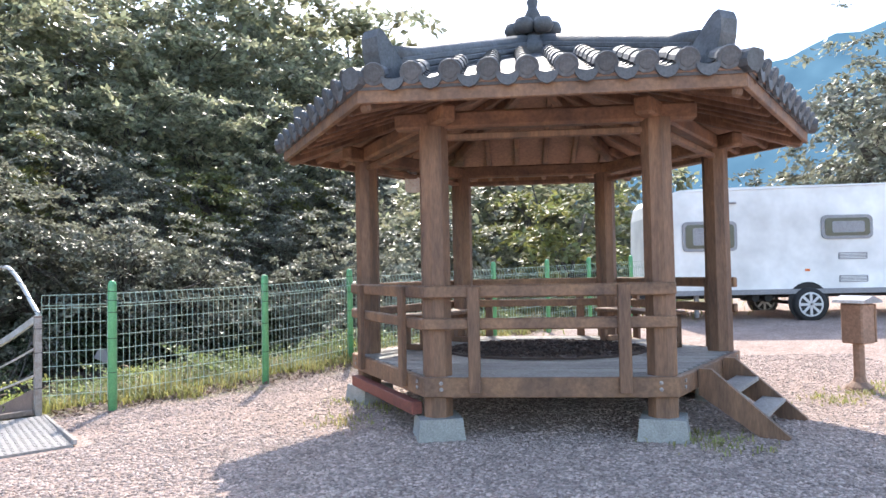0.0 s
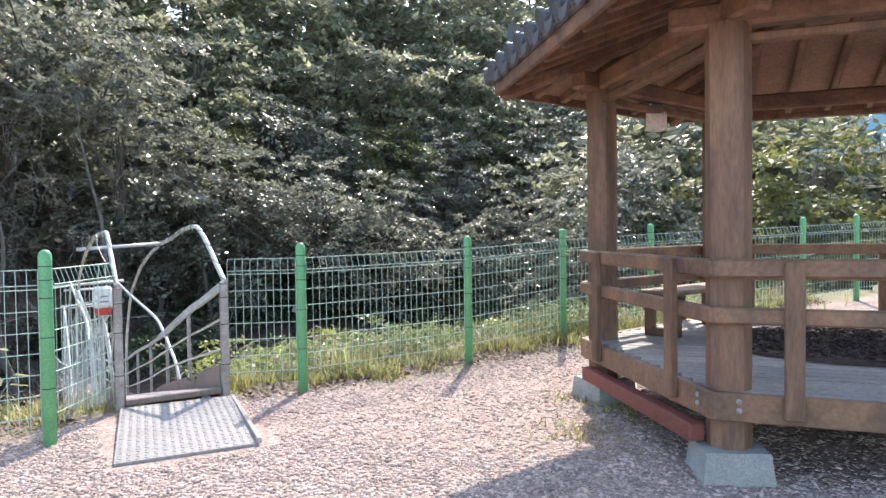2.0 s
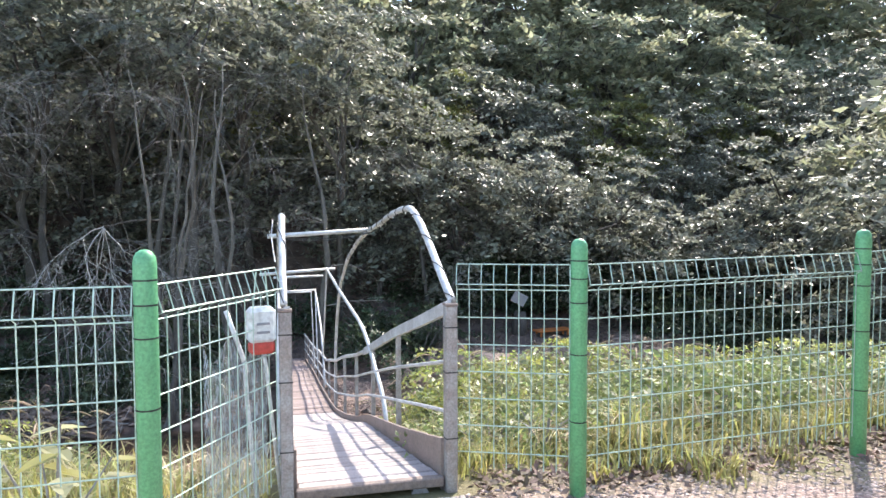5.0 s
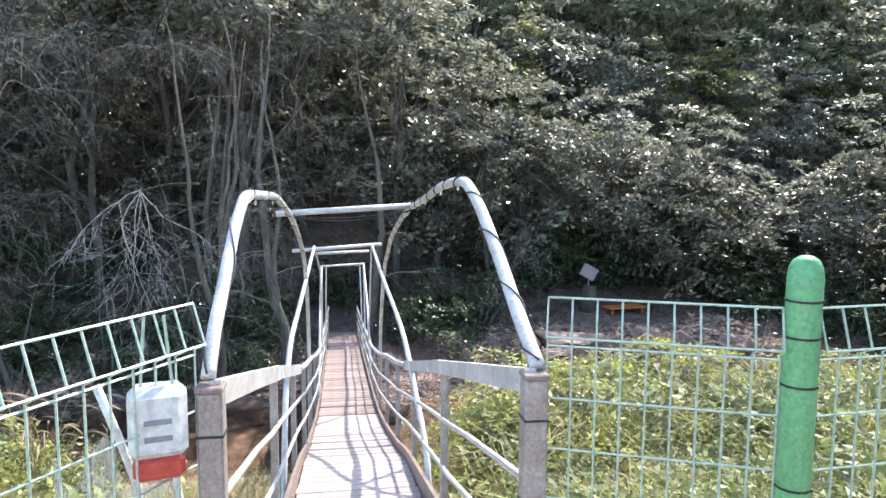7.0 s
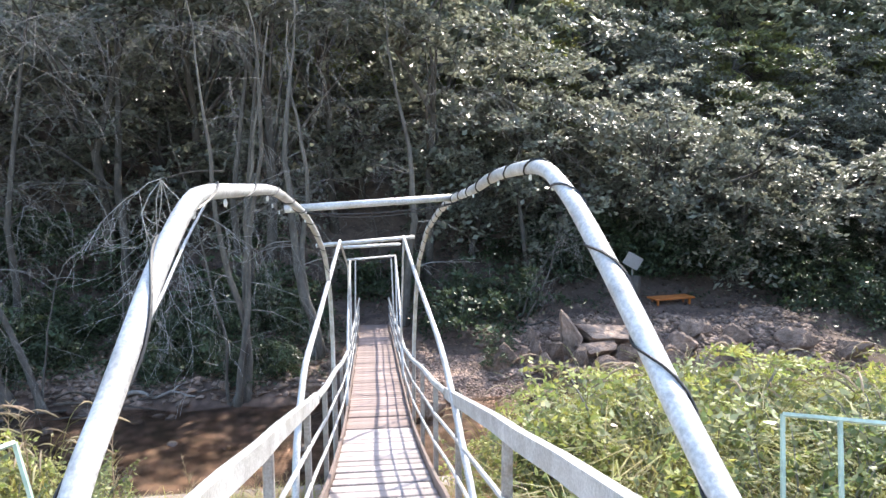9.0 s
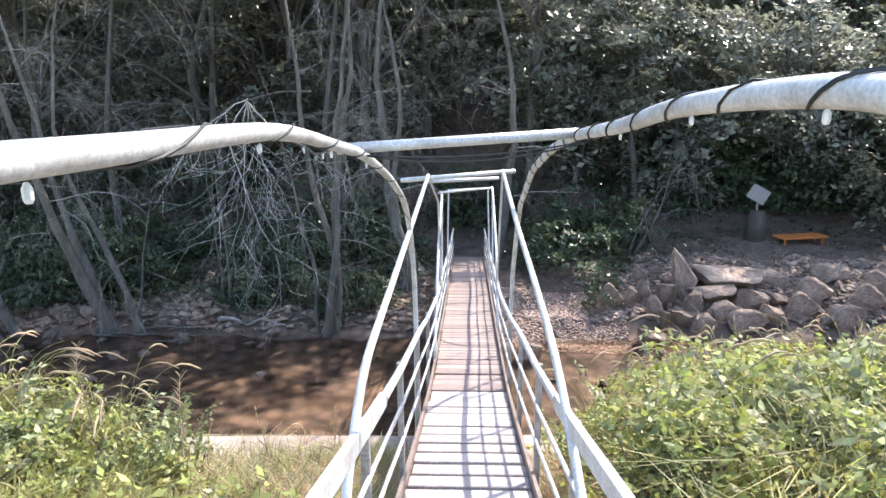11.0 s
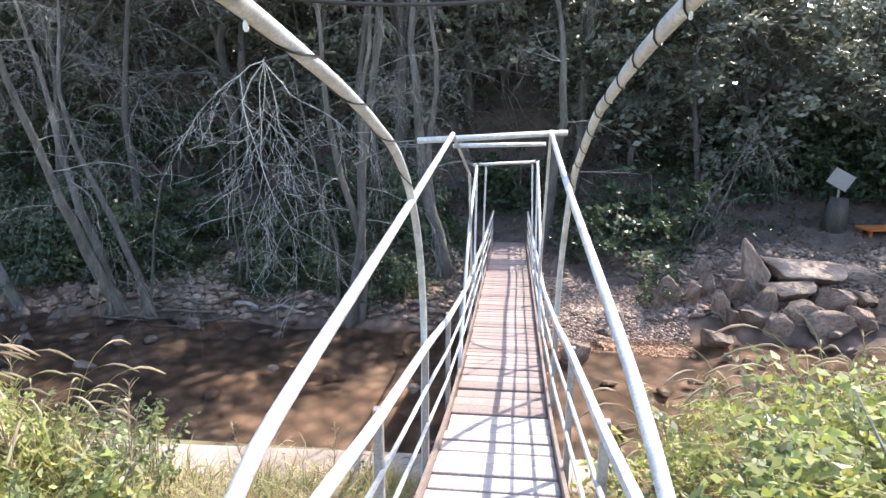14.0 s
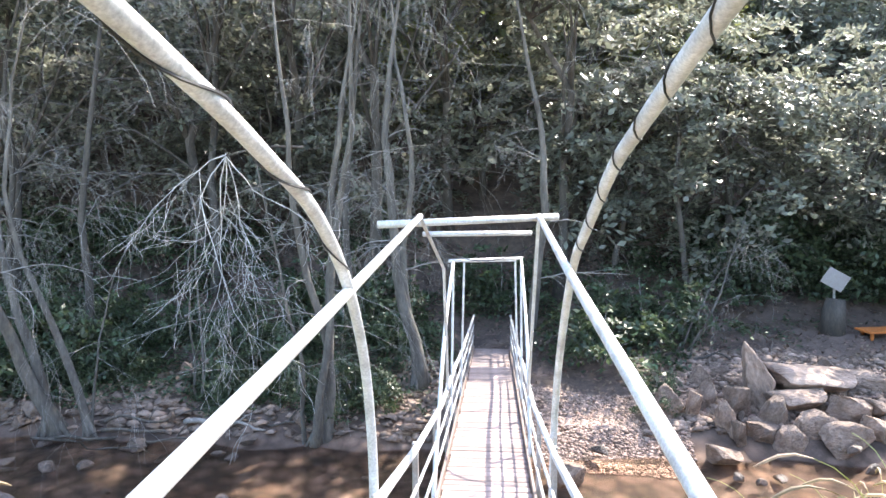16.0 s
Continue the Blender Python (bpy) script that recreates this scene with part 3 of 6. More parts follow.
    part("cross_joist", Geo().box((0.06, 0.7, 0.08), Matrix.Translation((0.35, 0, deck_z(0.35) - 0.09)), 0.006), M_STEEL, top)
    for nm, pts, r in (("hoop", HOOP_L, 0.0185), ("hoop", HOOP_R, 0.0215)):
        path = smooth_path(pts, 5)
        hp = part(nm, Geo().tube(path, r, 12), M_PIPE, top, "bent galvanised pipe arch", smooth=True)
        part("light_cord", wound(path[:72], r, 3.2 if pts is HOOP_R else 1.9, 0.003), M_BLACK, hp)
        for k in range(4, 52, 6):
            p = path[k]
            part("bulb", Geo().lathe([(0.003, -0.014), (0.005, -0.01), (0.005, 0.0), (0.002, 0.006)], 6, Matrix.Translation(p + Vector((0, 0.0, 0.026 if k % 2 else -0.026)))), M_PLASTIC, hp)
    for pts in (ARCH_L, ARCH_R):
        part("arch_pipe", Geo().tube(smooth_path(pts, 4), 0.0185, 10), M_PIPE, top, smooth=True)
    for pts in (ARCH3_L, ARCH3_R):
        part("arch_pipe", Geo().tube(smooth_path(pts, 4), 0.017, 8), M_PIPE, top, smooth=True)
    # cross bars
    for a, b, r in (((3.0, 0.51, 1.228), (3.17, -0.445, 1.276), 0.0215), ((6.95, 0.66, 0.55), (7.5, -0.47, 0.57), 0.024), ((7.7, 0.46, 0.43), (8.2, -0.33, 0.4), 0.02), ((9.9, 0.42, -0.04), (10.95, -0.37, -0.13), 0.018), ((11.3, 0.34, -0.22), (11.6, -0.32, -0.24), 0.014)):
        part("cross_bar", Geo().tube([a, b], r, 10), M_PIPE, top, smooth=True)
    for a, b in (((6.9, 0.395, 0.6), (8.3, 0.36, 0.1)), ((8.3, 0.36, 0.1), (9.0, 0.37, -1.2)), ((7.5, -0.345, 0.57), (8.5, -0.34, -1.0)), ((9.9, 0.38, -0.05), (9.6, 0.38, -1.6)), ((11.3, 0.33, -0.22), (11.2, 0.36, -1.9)), ((10.95, -0.36, -0.13), (10.5, -0.37, -1.7)), ((11.6, -0.31, -0.24), (11.5, -0.36, -1.9))):
        part("brace", Geo().tube([a, b], 0.013, 6), M_PIPE, top)
    for y0, sag in ((0.02, 0.05), (-0.03, 0.03)):
        pts = [Vector((2.98, 0.43 - 0.87 * t, 1.21 + 0.05 * t - 4 * sag * t * (1 - t))) for t in [i / 12 for i in range(13)]]
        part("light_cord", Geo().tube(pts, 0.003, 4), M_BLACK, top)
    cord = [Vector((1.05, 0.46, 1.39)), Vector((0.85, 0.47, 1.3)), Vector((0.62, 0.46, 1.22)), Vector((0.42, 0.45, 1.17))]
    part("light_cord", Geo().tube(cord, 0.0035, 5), M_PIPE, top)
    cord = smooth_path([(2.87, 0.5, 1.235), (2.6, 0.5, 1.252), (2.24, 0.48, 1.32), (1.6, 0.455, 1.4), (1.3, 0.44, 1.415)], 3)
    cd = part("light_cord", Geo().tube(cord, 0.003, 5), M_BLACK, top)
    for p in cord[2:-2:3]:
        part("bulb", Geo().tube([p, p + Vector((0.008, 0.0, -0.018))], [0.004, 0.003], 6), M_PLASTIC, cd)
    pts = [Vector((7.75, 0.42 - 0.76 * t, 0.36 - 0.5 * t * (1 - t))) for t in [i / 10 for i in range(11)]]
    part("light_cord", Geo().tube(pts, 0.003, 4), M_BLACK, top)
    return top


build_bridge()


def build_ledge():
    g = Geo()
    for i in range(20):
        g.box((0.62, 3.0, 1.5), BM @ Matrix.Translation((8.12 - 0.035 * (i * 3 - 30), -30 + i * 3.0, -3.72)) @ Matrix.Rotation(0.035, 4, "Z"), 0.02)
    ob = solo("stream_wall", g, M_LEDGE, "low stained concrete retaining wall along the stream", "wall", kind="structure")
    return ob


build_ledge()

# ---- the fence ----
POSTS = [(-5.7, 4.55), (-4.365, 6.065), (-3.41, 7.81), (-2.24, 9.15), (-1.42, 10.48), (-0.41, 11.55), (0.7, 12.4), (1.7, 13.15), (2.6, 13.95), (3.6, 14.75), (4.7, 15.5), (5.9, 16.2)]


def wire_panel(a, b, fence):
    """Welded wire panel from a to b: the long bars, and each upright wire with its folded top as a piece."""
    d = (b - a)
    flat = Vector((d.x, d.y, 0))
    n = max(2, int(flat.length / 0.062))
    out = Vector((-flat.y, flat.x, 0)).normalized() * -0.035
    panel = None
    for z, k in ((1.168, 0), (1.068, 1), (1.038, 0), (0.895, 0), (0.755, 0), (0.615, 0), (0.475, 0), (0.335, 0), (0.195, 0)):
        o = out * k
        bar = Geo().tube([a + o + Vector((0, 0, z)), b + o + Vector((0, 0, z))], 0.0032, 4)
        if panel is None:
            panel = part("wire_panel", bar, M_WIRE, fence)
        else:
            part("bar", bar, M_WIRE, panel)
    upright = mesh_of("wire", Geo().tube([Vector((0, 0, 0.11)), Vector((0, 0, 1.05)), Vector((0, 0, 1.065)) + out, Vector((0, 0, 1.168))], 0.0031, 4, cap=False), M_WIRE)
    for i in range(n + 1):
        part("wire", upright, None, panel, m=Matrix.Translation(a + d * (i / n)))


def build_fence():
    top = thing("wire_fence", "green welded wire fence on round green posts", "fence")
    for i, (x, y) in enumerate(POSTS):
        z = float(ground_z(x, y))
        g = Geo().lathe([(0.042, -0.3), (0.042, 1.245), (0.039, 1.27), (0.03, 1.288), (0.015, 1.298), (0.002, 1.3)], 16, Matrix.Translation((x, y, z)))
        po = part("fence_post", g, M_GREEN, top, smooth=True)
        for h in (0.38, 0.72, 0.98, 1.1, 1.19):
            if i < 6:
                part("cable_tie", Geo().lathe([(0.044, -0.003), (0.044, 0.003)], 12, Matrix.Translation((x, y, z + h))), M_BLACK, po)
    ends = [(Vector((*POSTS[i], 0)), Vector((*POSTS[i + 1], 0))) for i in range(len(POSTS) - 1) if i != 1]
    gl, gr = at_sv(0.08, 0.43), at_sv(0.04, -0.41)
    ends += [(Vector((*POSTS[1], 0)), gl), (gr, Vector((*POSTS[2], 0)))]
    for a, b in ends:
        a, b = Vector(a), Vector(b)
        a.z, b.z = float(ground_z(a.x, a.y)), float(ground_z(b.x, b.y))
        d = (b - a).normalized() * 0.045
        wire_panel(a + d, b - d, top)
    return top


build_fence()

# ---- the pavilion ----
PM = pose(0.9, 7.97, 0, 0, 0, -5)
SIDE, APO = 1.77, 1.77 * math.sqrt(3) / 2
T30 = math.tan(radians(30))


def corner(k, r=SIDE, z=0.0):
    """Corner k of a hexagon of circumradius r (0: the front left, on round to the right)."""
    a = radians(-120 + 60 * k)
    return Vector((r * math.cos(a), r * math.sin(a), z))


def side_m(k, out=0.0, z=0.0):
    """The frame of side k: x along it, y outward."""
    a = radians(-90 + 60 * k)
    return Matrix.Translation((math.cos(a) * (APO + out), math.sin(a) * (APO + out), z)) @ Matrix.Rotation(a + math.pi / 2, 4, "Z") @ Matrix.Diagonal((1, -1, 1, 1))


def flat_m(k, r, z, pitch=0.0):
    """x along side k, y inward and up the roof's slope, at apothem r."""
    a = radians(-90 + 60 * k)
    return Matrix.Translation((math.cos(a) * r, math.sin(a) * r, z)) @ Matrix.Rotation(a + math.pi / 2, 4, "Z") @ Matrix.Rotation(pitch, 4, "X")


EAVE, EAVE_Z, PITCH = 2.28, 2.60, radians(20.5)
MM = Matrix.Translation


def build_pavilion():
    top = thing("pavilion", "hexagonal brown timber pavilion with a grey clay tile roof", "pavilion", PM)
    rng = random.Random(7)
    for k in range(6):
        c = corner(k)
        turn = Matrix.Rotation(radians(-120 + 60 * k + 90), 4, "Z")
        oct_ = []
        for i in range(8):
            a = radians(22.5 + 45 * i)
            oct_.append((0.121 * math.cos(a), 0.121 * math.sin(a)))
        g = Geo()
        zs = [0.17, 0.7, 1.3, 1.9, 2.5]
        vs = [(x * (1 + 0.015 * math.sin(z * 5 + k)), y, z) for z in zs for x, y in oct_]
        fs = [(j * 8 + i, j * 8 + (i + 1) % 8, j * 8 + 8 + (i + 1) % 8, j * 8 + 8 + i) for j in range(4) for i in range(8)] + [tuple(range(8)), tuple(range(32, 40))]
        g.add(vs, fs, MM(c) @ turn)
        part("column", g, M_WOOD, top)
        g = Geo()
        b, t = 0.2, 0.17
        vs = [(sx * b, sy * b, -0.1) for sx, sy in ((-1, -1), (1, -1), (1, 1), (-1, 1))] + [(sx * t, sy * t, 0.17) for sx, sy in ((-1, -1), (1, -1), (1, 1), (-1, 1))]
        g.add(vs, [(0, 1, 2, 3), (4, 5, 6, 7), (0, 1, 5, 4), (1, 2, 6, 5), (2, 3, 7, 6), (3, 0, 4, 7)], MM(c) @ turn @ Matrix.Rotation(radians(45), 4, "Z"))
        part("footing", g, M_CONC, top, "grey concrete footing block")
        # fascia, ring beams
        w = (APO + 0.16) * 2 * T30
        part("fascia", Geo().box((w, 0.05, 0.155), side_m(k, 0.135, 0.415), 0.008), M_WOODH, top)
        part("floor_joist", Geo().box((SIDE - 0.2, 0.1, 0.13), side_m(k, -0.05, 0.38), 0.006), M_WOOD, top)
        part("ring_beam", Geo().box((SIDE + 0.62, 0.13, 0.14), side_m(k, 0.0, 2.55 + (0.012 if k % 2 else 0)), 0.02), M_WOODH, top)
        part("tie_beam", Geo().box((SIDE - 0.1, 0.075, 0.05), side_m(k, 0.0, 2.415), 0.008), M_WOOD, top)
        for sd in (-1, 1):
            if k == 1:
                break
            part("baluster", Geo().box((0.095, 0.045, 0.83), side_m(k, 0.185, 0.79) @ MM((sd * 0.575, 0, 0)), 0.006), M_WOOD, top)
        if k != 1:
            w2 = (APO + 0.155) * 2 * T30
            part("handrail", Geo().box((w2, 0.055, 0.10), side_m(k, 0.14, 1.165), 0.012), M_WOODH, top)
            part("handrail", Geo().box((w2, 0.05, 0.09), side_m(k, 0.14, 0.91), 0.012), M_WOODH, top)
        for x in (-0.84, 0.84):
            for dz in (0.0, 0.05):
                part("bolt", Geo().lathe([(0.016, 0), (0.016, 0.008), (0.006, 0.012)], 8, side_m(k, 0.16, 0.40 + dz) @ MM((x, 0, 0)) @ Matrix.Rotation(radians(-90), 4, "X")), M_STEEL, top)
    # added boards that close the back, to keep light out below the floor
    for k in (2, 3):
        for j in range(3):
            part("skirt_board", Geo().box((SIDE - 0.1, 0.025, 0.125), side_m(k, 0.06, 0.06 + 0.128 * j), 0.004), M_WOOD, top)
    # floor boards
    y = -APO - 0.1
    while y < APO + 0.1:
        half = SIDE + 0.11 - abs(y) * T30
        part("floor_board", Geo().box((half * 2, 0.112, 0.03), MM((0, y, 0.478 + rng.uniform(-0.002, 0.002))), 0.005), M_DECK, top)
        y += 0.118
    # roof
    roof = part("roof", Geo().prism([(-EAVE * T30, 0), (EAVE * T30, 0), (0, 0.001)], 0, 0.001, MM((0, 0, 3.45))), M_CEIL, top, "grey clay tile roof on timber rafters")
    n_len = EAVE / math.cos(PITCH)
    for k in range(6):
        m = flat_m(k, EAVE, EAVE_Z, PITCH)
        # ceiling boards seen from below
        g = Geo()
        e = EAVE * T30
        g.add([(-e, 0, 0), (e, 0, 0), (0, n_len, 0), (-e, 0, 0.03), (e, 0, 0.03), (0, n_len, 0.03)], [(0, 1, 2), (3, 4, 5), (0, 1, 4, 3), (1, 2, 5, 4), (2, 0, 3, 5)], m)
        part("ceiling_panel", g, M_CEIL, roof)
        g = Geo()
        e2 = (EAVE + 0.03) * T30
        g.add([(-e2, -0.03, 0.032), (e2, -0.03, 0.032), (0, n_len, 0.032), (-e2, -0.03, 0.085), (e2, -0.03, 0.085), (0, n_len, 0.12)], [(0, 1, 2), (3, 4, 5), (0, 1, 4, 3), (1, 2, 5, 4), (2, 0, 3, 5)], m)
        part("tile_bed", g, M_TILE, roof)
        # eave boards
        part("eave_board", Geo().box((2 * EAVE * T30 + 0.03, 0.04, 0.10), flat_m(k, EAVE + 0.01, EAVE_Z - 0.02), 0.006), M_WOODH, roof)
        part("tile_batten", Geo().box((2 * (EAVE + 0.03) * T30, 0.05, 0.03), flat_m(k, EAVE + 0.03, EAVE_Z + 0.055), 0.004), M_CEIL, roof)
        for x in (-0.9, -0.54, -0.18, 0.18, 0.54, 0.9):
            ln = n_len - abs(x) / T30 * 1.0 / math.cos(PITCH) - 0.1
            part("rafter", Geo().box((0.065, ln, 0.075), m @ MM((x, ln / 2 + 0.02, -0.04)), 0.012), M_WOOD, roof)
        # hip rafter
        d = corner(k, EAVE / math.cos(radians(30)))
        g = Geo()
        a = Vector((d.x, d.y, EAVE_Z - 0.07)) * 1.0
        b = Vector((0, 0, EAVE_Z + EAVE * math.tan(PITCH) - 0.12))
        ang = math.atan2(d.y, d.x)
        ln = (b - a).length
        mm = Matrix.Translation((a + b) / 2 + (a - b).normalized() * 0.0) @ Matrix.Rotation(ang, 4, "Z") @ Matrix.Rotation(math.atan2(b.z - a.z, Vector((d.x, d.y)).length), 4, "Y")
        g.box((ln - 0.05, 0.10, 0.13), mm, 0.02)
        part("hip_rafter", g, M_WOOD, roof)
    # tiles: convex rows, end discs, drip tongues
    arc = [(0.075 * math.cos(radians(a)), 0.075 * math.sin(radians(a))) for a in range(0, 181, 30)]
    g = Geo()
    n = len(arc)
    g.add([(x, 0, z) for x, z in arc] + [(x * 0.9, 0.33, z * 0.9 - 0.006) for x, z in arc], [(i, i + 1, n + i + 1, n + i) for i in range(n - 1)] + [tuple(range(n)), tuple(range(n, 2 * n))])
    tile_me = mesh_of("tile", g, M_TILE, False)
    end_me = mesh_of("end_tile", Geo().lathe([(0.082, -0.016), (0.085, 0), (0.078, 0.014), (0.055, 0.012), (0.05, 0.016), (0.01, 0.018)], 14, Matrix.Rotation(radians(90), 4, "X")), M_TILE, False)
    tongue = [(-0.085, 0.045), (-0.075, -0.01), (-0.045, -0.05), (0, -0.066), (0.045, -0.05), (0.075, -0.01), (0.085, 0.045), (0.05, 0.022), (0, 0.012), (-0.05, 0.022)]
    drip_me = mesh_of("drip_tile", Geo().prism(tongue, -0.012, 0.012), M_TILE)
    pan = [(x, 0.05 * (x / 0.12) ** 2) for x in (-0.12, -0.06, 0, 0.06, 0.12)]
    g = Geo()
    g.add([(x, 0, z) for x, z in pan] + [(x, 0.17, z - 0.012) for x, z in pan] + [(x, 0, z - 0.014) for x, z in pan], [(i, i + 1, 6 + i, 5 + i) for i in range(4)] + [(10 + i, 11 + i, i + 1, i) for i in range(4)])
    pan_me = mesh_of("pan_tile", g, M_TILE)
    sp = 0.268
    for k in range(6):
        m = flat_m(k, EAVE + 0.05, EAVE_Z + 0.09, PITCH)
        for i in range(-4, 6):
            x = (i - 0.5) * sp
            start = 0.0
            stop = (EAVE + 0.05 - abs(x) / T30) / math.cos(PITCH) - 0.12
            if stop < 0.1:
                continue
            y = start
            while y < stop - 0.12:
                part("tile", tile_me, None, roof, m=m @ MM((x, y, 0.03 + rng.uniform(-0.002, 0.003))))
                y += 0.3
            part("end_tile", end_me, None, roof, m=m @ MM((x, -0.012, 0.04)))
        for i in range(-5, 6):
            x = i * sp
            stop = (EAVE + 0.05 - abs(x) / T30) / math.cos(PITCH) - 0.1
            if abs(x) > (EAVE + 0.05) * T30 - 0.02:
                continue
            part("drip_tile", drip_me, None, roof, m=flat_m(k, EAVE + 0.07, EAVE_Z + 0.068) @ MM((x, 0, 0)))
            if k in (0, 1, 5):
                y = 0.0
                while y < min(stop, 1.1) - 0.1:
                    part("pan_tile", pan_me, None, roof, m=m @ MM((x, y, -0.02 + 0.003)))
                    y += 0.15
    # hip ridges
    for k in range(6):
        ang = radians(-120 + 60 * k)
        d = Vector((math.cos(ang), math.sin(ang), 0))
        hp = math.atan(math.tan(PITCH) * math.cos(radians(30)))
        r0 = EAVE / math.cos(radians(30))

        def hip(r, up):
            return d * r + Vector((0, 0, EAVE_Z + (r0 - r) * math.tan(hp) + up))
        g = Geo()
        for j, (wd, up) in enumerate(((0.20, 0.10), (0.17, 0.155), (0.15, 0.205))):
            a, b = hip(0.2, up), hip(2.28 - 0.02 * j, up)
            g.box(((a - b).length, wd, 0.05), Matrix.Translation((a + b) / 2) @ Matrix.Rotation(ang, 4, "Z") @ Matrix.Rotation(hp, 4, "Y"), 0.01)
        part("ridge", g, M_TILE, roof)
        g = Geo().tube([hip(0.2, 0.24), hip(1.2, 0.235), hip(2.0, 0.235), hip(2.27, 0.26)], 0.07, 10)
        part("ridge_cap", g, M_TILE, roof, smooth=True)
        prof = [(-0.14, -0.13), (0.06, -0.15), (0.13, -0.06), (0.165, 0.05), (0.175, 0.15), (0.15, 0.215), (0.10, 0.205), (0.03, 0.155), (-0.05, 0.085), (-0.12, 0.03)]
        g = Geo().prism(prof, -0.075, 0.075, Matrix.Translation(hip(2.36, 0.2)) @ Matrix.Rotation(ang, 4, "Z"))
        part("ridge_end_tile", g, M_TILE, roof, "upturned dark ridge-end tile")
        g = Geo().tube([hip(2.4, 0.09), hip(2.6, 0.10), hip(2.74, 0.13)], [0.09, 0.085, 0.08], 10)
        part("corner_tile", g, M_TILE, roof)
    # finial
    z0 = EAVE_Z + EAVE * math.tan(PITCH)
    g = Geo().lathe([(0.3, -0.02), (0.3, 0.1), (0.22, 0.2), (0.13, 0.25), (0.12, 0.36), (0.07, 0.41), (0.09, 0.46), (0.06, 0.53), (0.045, 0.56), (0.06, 0.62), (0.035, 0.69), (0.02, 0.78), (0.005, 0.85)], 16, MM((0, 0, z0 + 0.02)))
    part("finial", g, M_TILE, roof, "stacked dark clay roof finial", smooth=True)
    for k in range(6):
        ang = radians(-120 + 60 * k)
        g = Geo().lathe([(0.02, -0.08), (0.085, -0.055), (0.108, 0.0), (0.085, 0.065), (0.02, 0.09)], 12, MM((0.19 * math.cos(ang), 0.19 * math.sin(ang), z0 + 0.34)))
        part("finial_knob", g, M_TILE, roof, smooth=True)
    # red beam below the front-left side, and the steps
    part("red_beam", Geo().box((1.66, 0.09, 0.10), side_m(5, 0.17, 0.235) @ MM((0.02, 0, 0)) @ Matrix.Rotation(0.0, 4, "Y"), 0.006), M_RED, top, "red oxide steel beam on the footings")
    return top


pavilion = build_pavilion()


def build_steps():
    m0 = PM @ side_m(1, 0.17, 0)
    top = thing("steps", "short brown timber steps with two open treads at a pavilion", "steps", m0)
    for x in (-0.5, 0.3):
        prof = [(0.0, 0.50), (0.1, 0.50), (0.67, 0.02), (0.63, -0.01), (0.47, -0.01), (0.0, 0.29)]
        g = Geo().add([(x - 0.022, a, b) for a, b in prof] + [(x + 0.022, a, b) for a, b in prof], [tuple(range(6)), tuple(range(6, 12))] + [(i, (i + 1) % 6, 6 + (i + 1) % 6, 6 + i) for i in range(6)])
        part("stringer", g, M_WOOD, top)
    for y, z in ((0.2, 0.33), (0.41, 0.165)):
        part("tread", Geo().box((0.76, 0.19, 0.035), MM((-0.1, y, z)), 0.006), M_DECK, top)


build_steps()


def build_bench(k):
    top = thing("low_bench", "low dark timber bench on the pavilion floor", "bench", PM @ side_m(k, -0.27, 0.494), "pavilion benches")
    part("seat", Geo().box((1.1, 0.34, 0.04), MM((0, 0, 0.36)), 0.01), M_WOODH, top)
    for x in (-0.45, 0.45):
        for y in (-0.12, 0.12):
            part("leg", Geo().box((0.09, 0.06, 0.34), MM((x, y, 0.17)), 0.006), M_WOOD, top)
        part("foot_rail", Geo().box((0.09, 0.3, 0.06), MM((x, 0, 0.03)), 0.006), M_WOOD, top)
        part("top_rail", Geo().box((0.09, 0.3, 0.05), MM((x, 0, 0.315)), 0.006), M_WOOD, top)


for k in (2, 4):
    build_bench(k)


def build_mat():
    """Crop spread out to dry on the floor: a low heap of small husks."""
    rng = np.random.default_rng(3)
    n = 9000
    r, a = np.sqrt(rng.random(n)), rng.random(n) * 2 * np.pi
    x, y = 1.02 * r * np.cos(a), 0.78 * r * np.sin(a)
    z = 0.497 + 0.03 * (1 - r ** 6) + 0.02 * rng.random(n)
    c = np.stack([x, y, z], -1)
    d1 = rng.normal(size=(n, 3)) * [1, 1, 0.35]
    d1 /= np.linalg.norm(d1, axis=1)[:, None]
    d2 = np.cross(d1, rng.normal(size=(n, 3)))
    d2 /= np.linalg.norm(d2, axis=1)[:, None]
    ln = (0.016 + 0.02 * rng.random(n))[:, None]
    q = np.stack([c - d1 * ln, c + d2 * ln * 0.45, c + d1 * ln, c - d2 * ln * 0.45], 1)
    ob = solo("drying_crop", quads_of("drying_crop", q, M_CROP), None, "dark dried husks spread over the pavilion floor", "crop", kind="stuff")
    ob.matrix_world = PM @ MM((0.05, 0.1, 0))
    g = Geo().lathe([(1.0, 0), (1.0, 0.02), (0.9, 0.03), (0.01, 0.032)], 28, Matrix.Diagonal((1.03, 0.79, 1, 1)))
    sh = solo("ground_sheet", g, M_CROP, "dark cloth lying under drying crop on boards", "cloth")
    sh.matrix_world = PM @ MM((0.05, 0.1, 0.495))


build_mat()


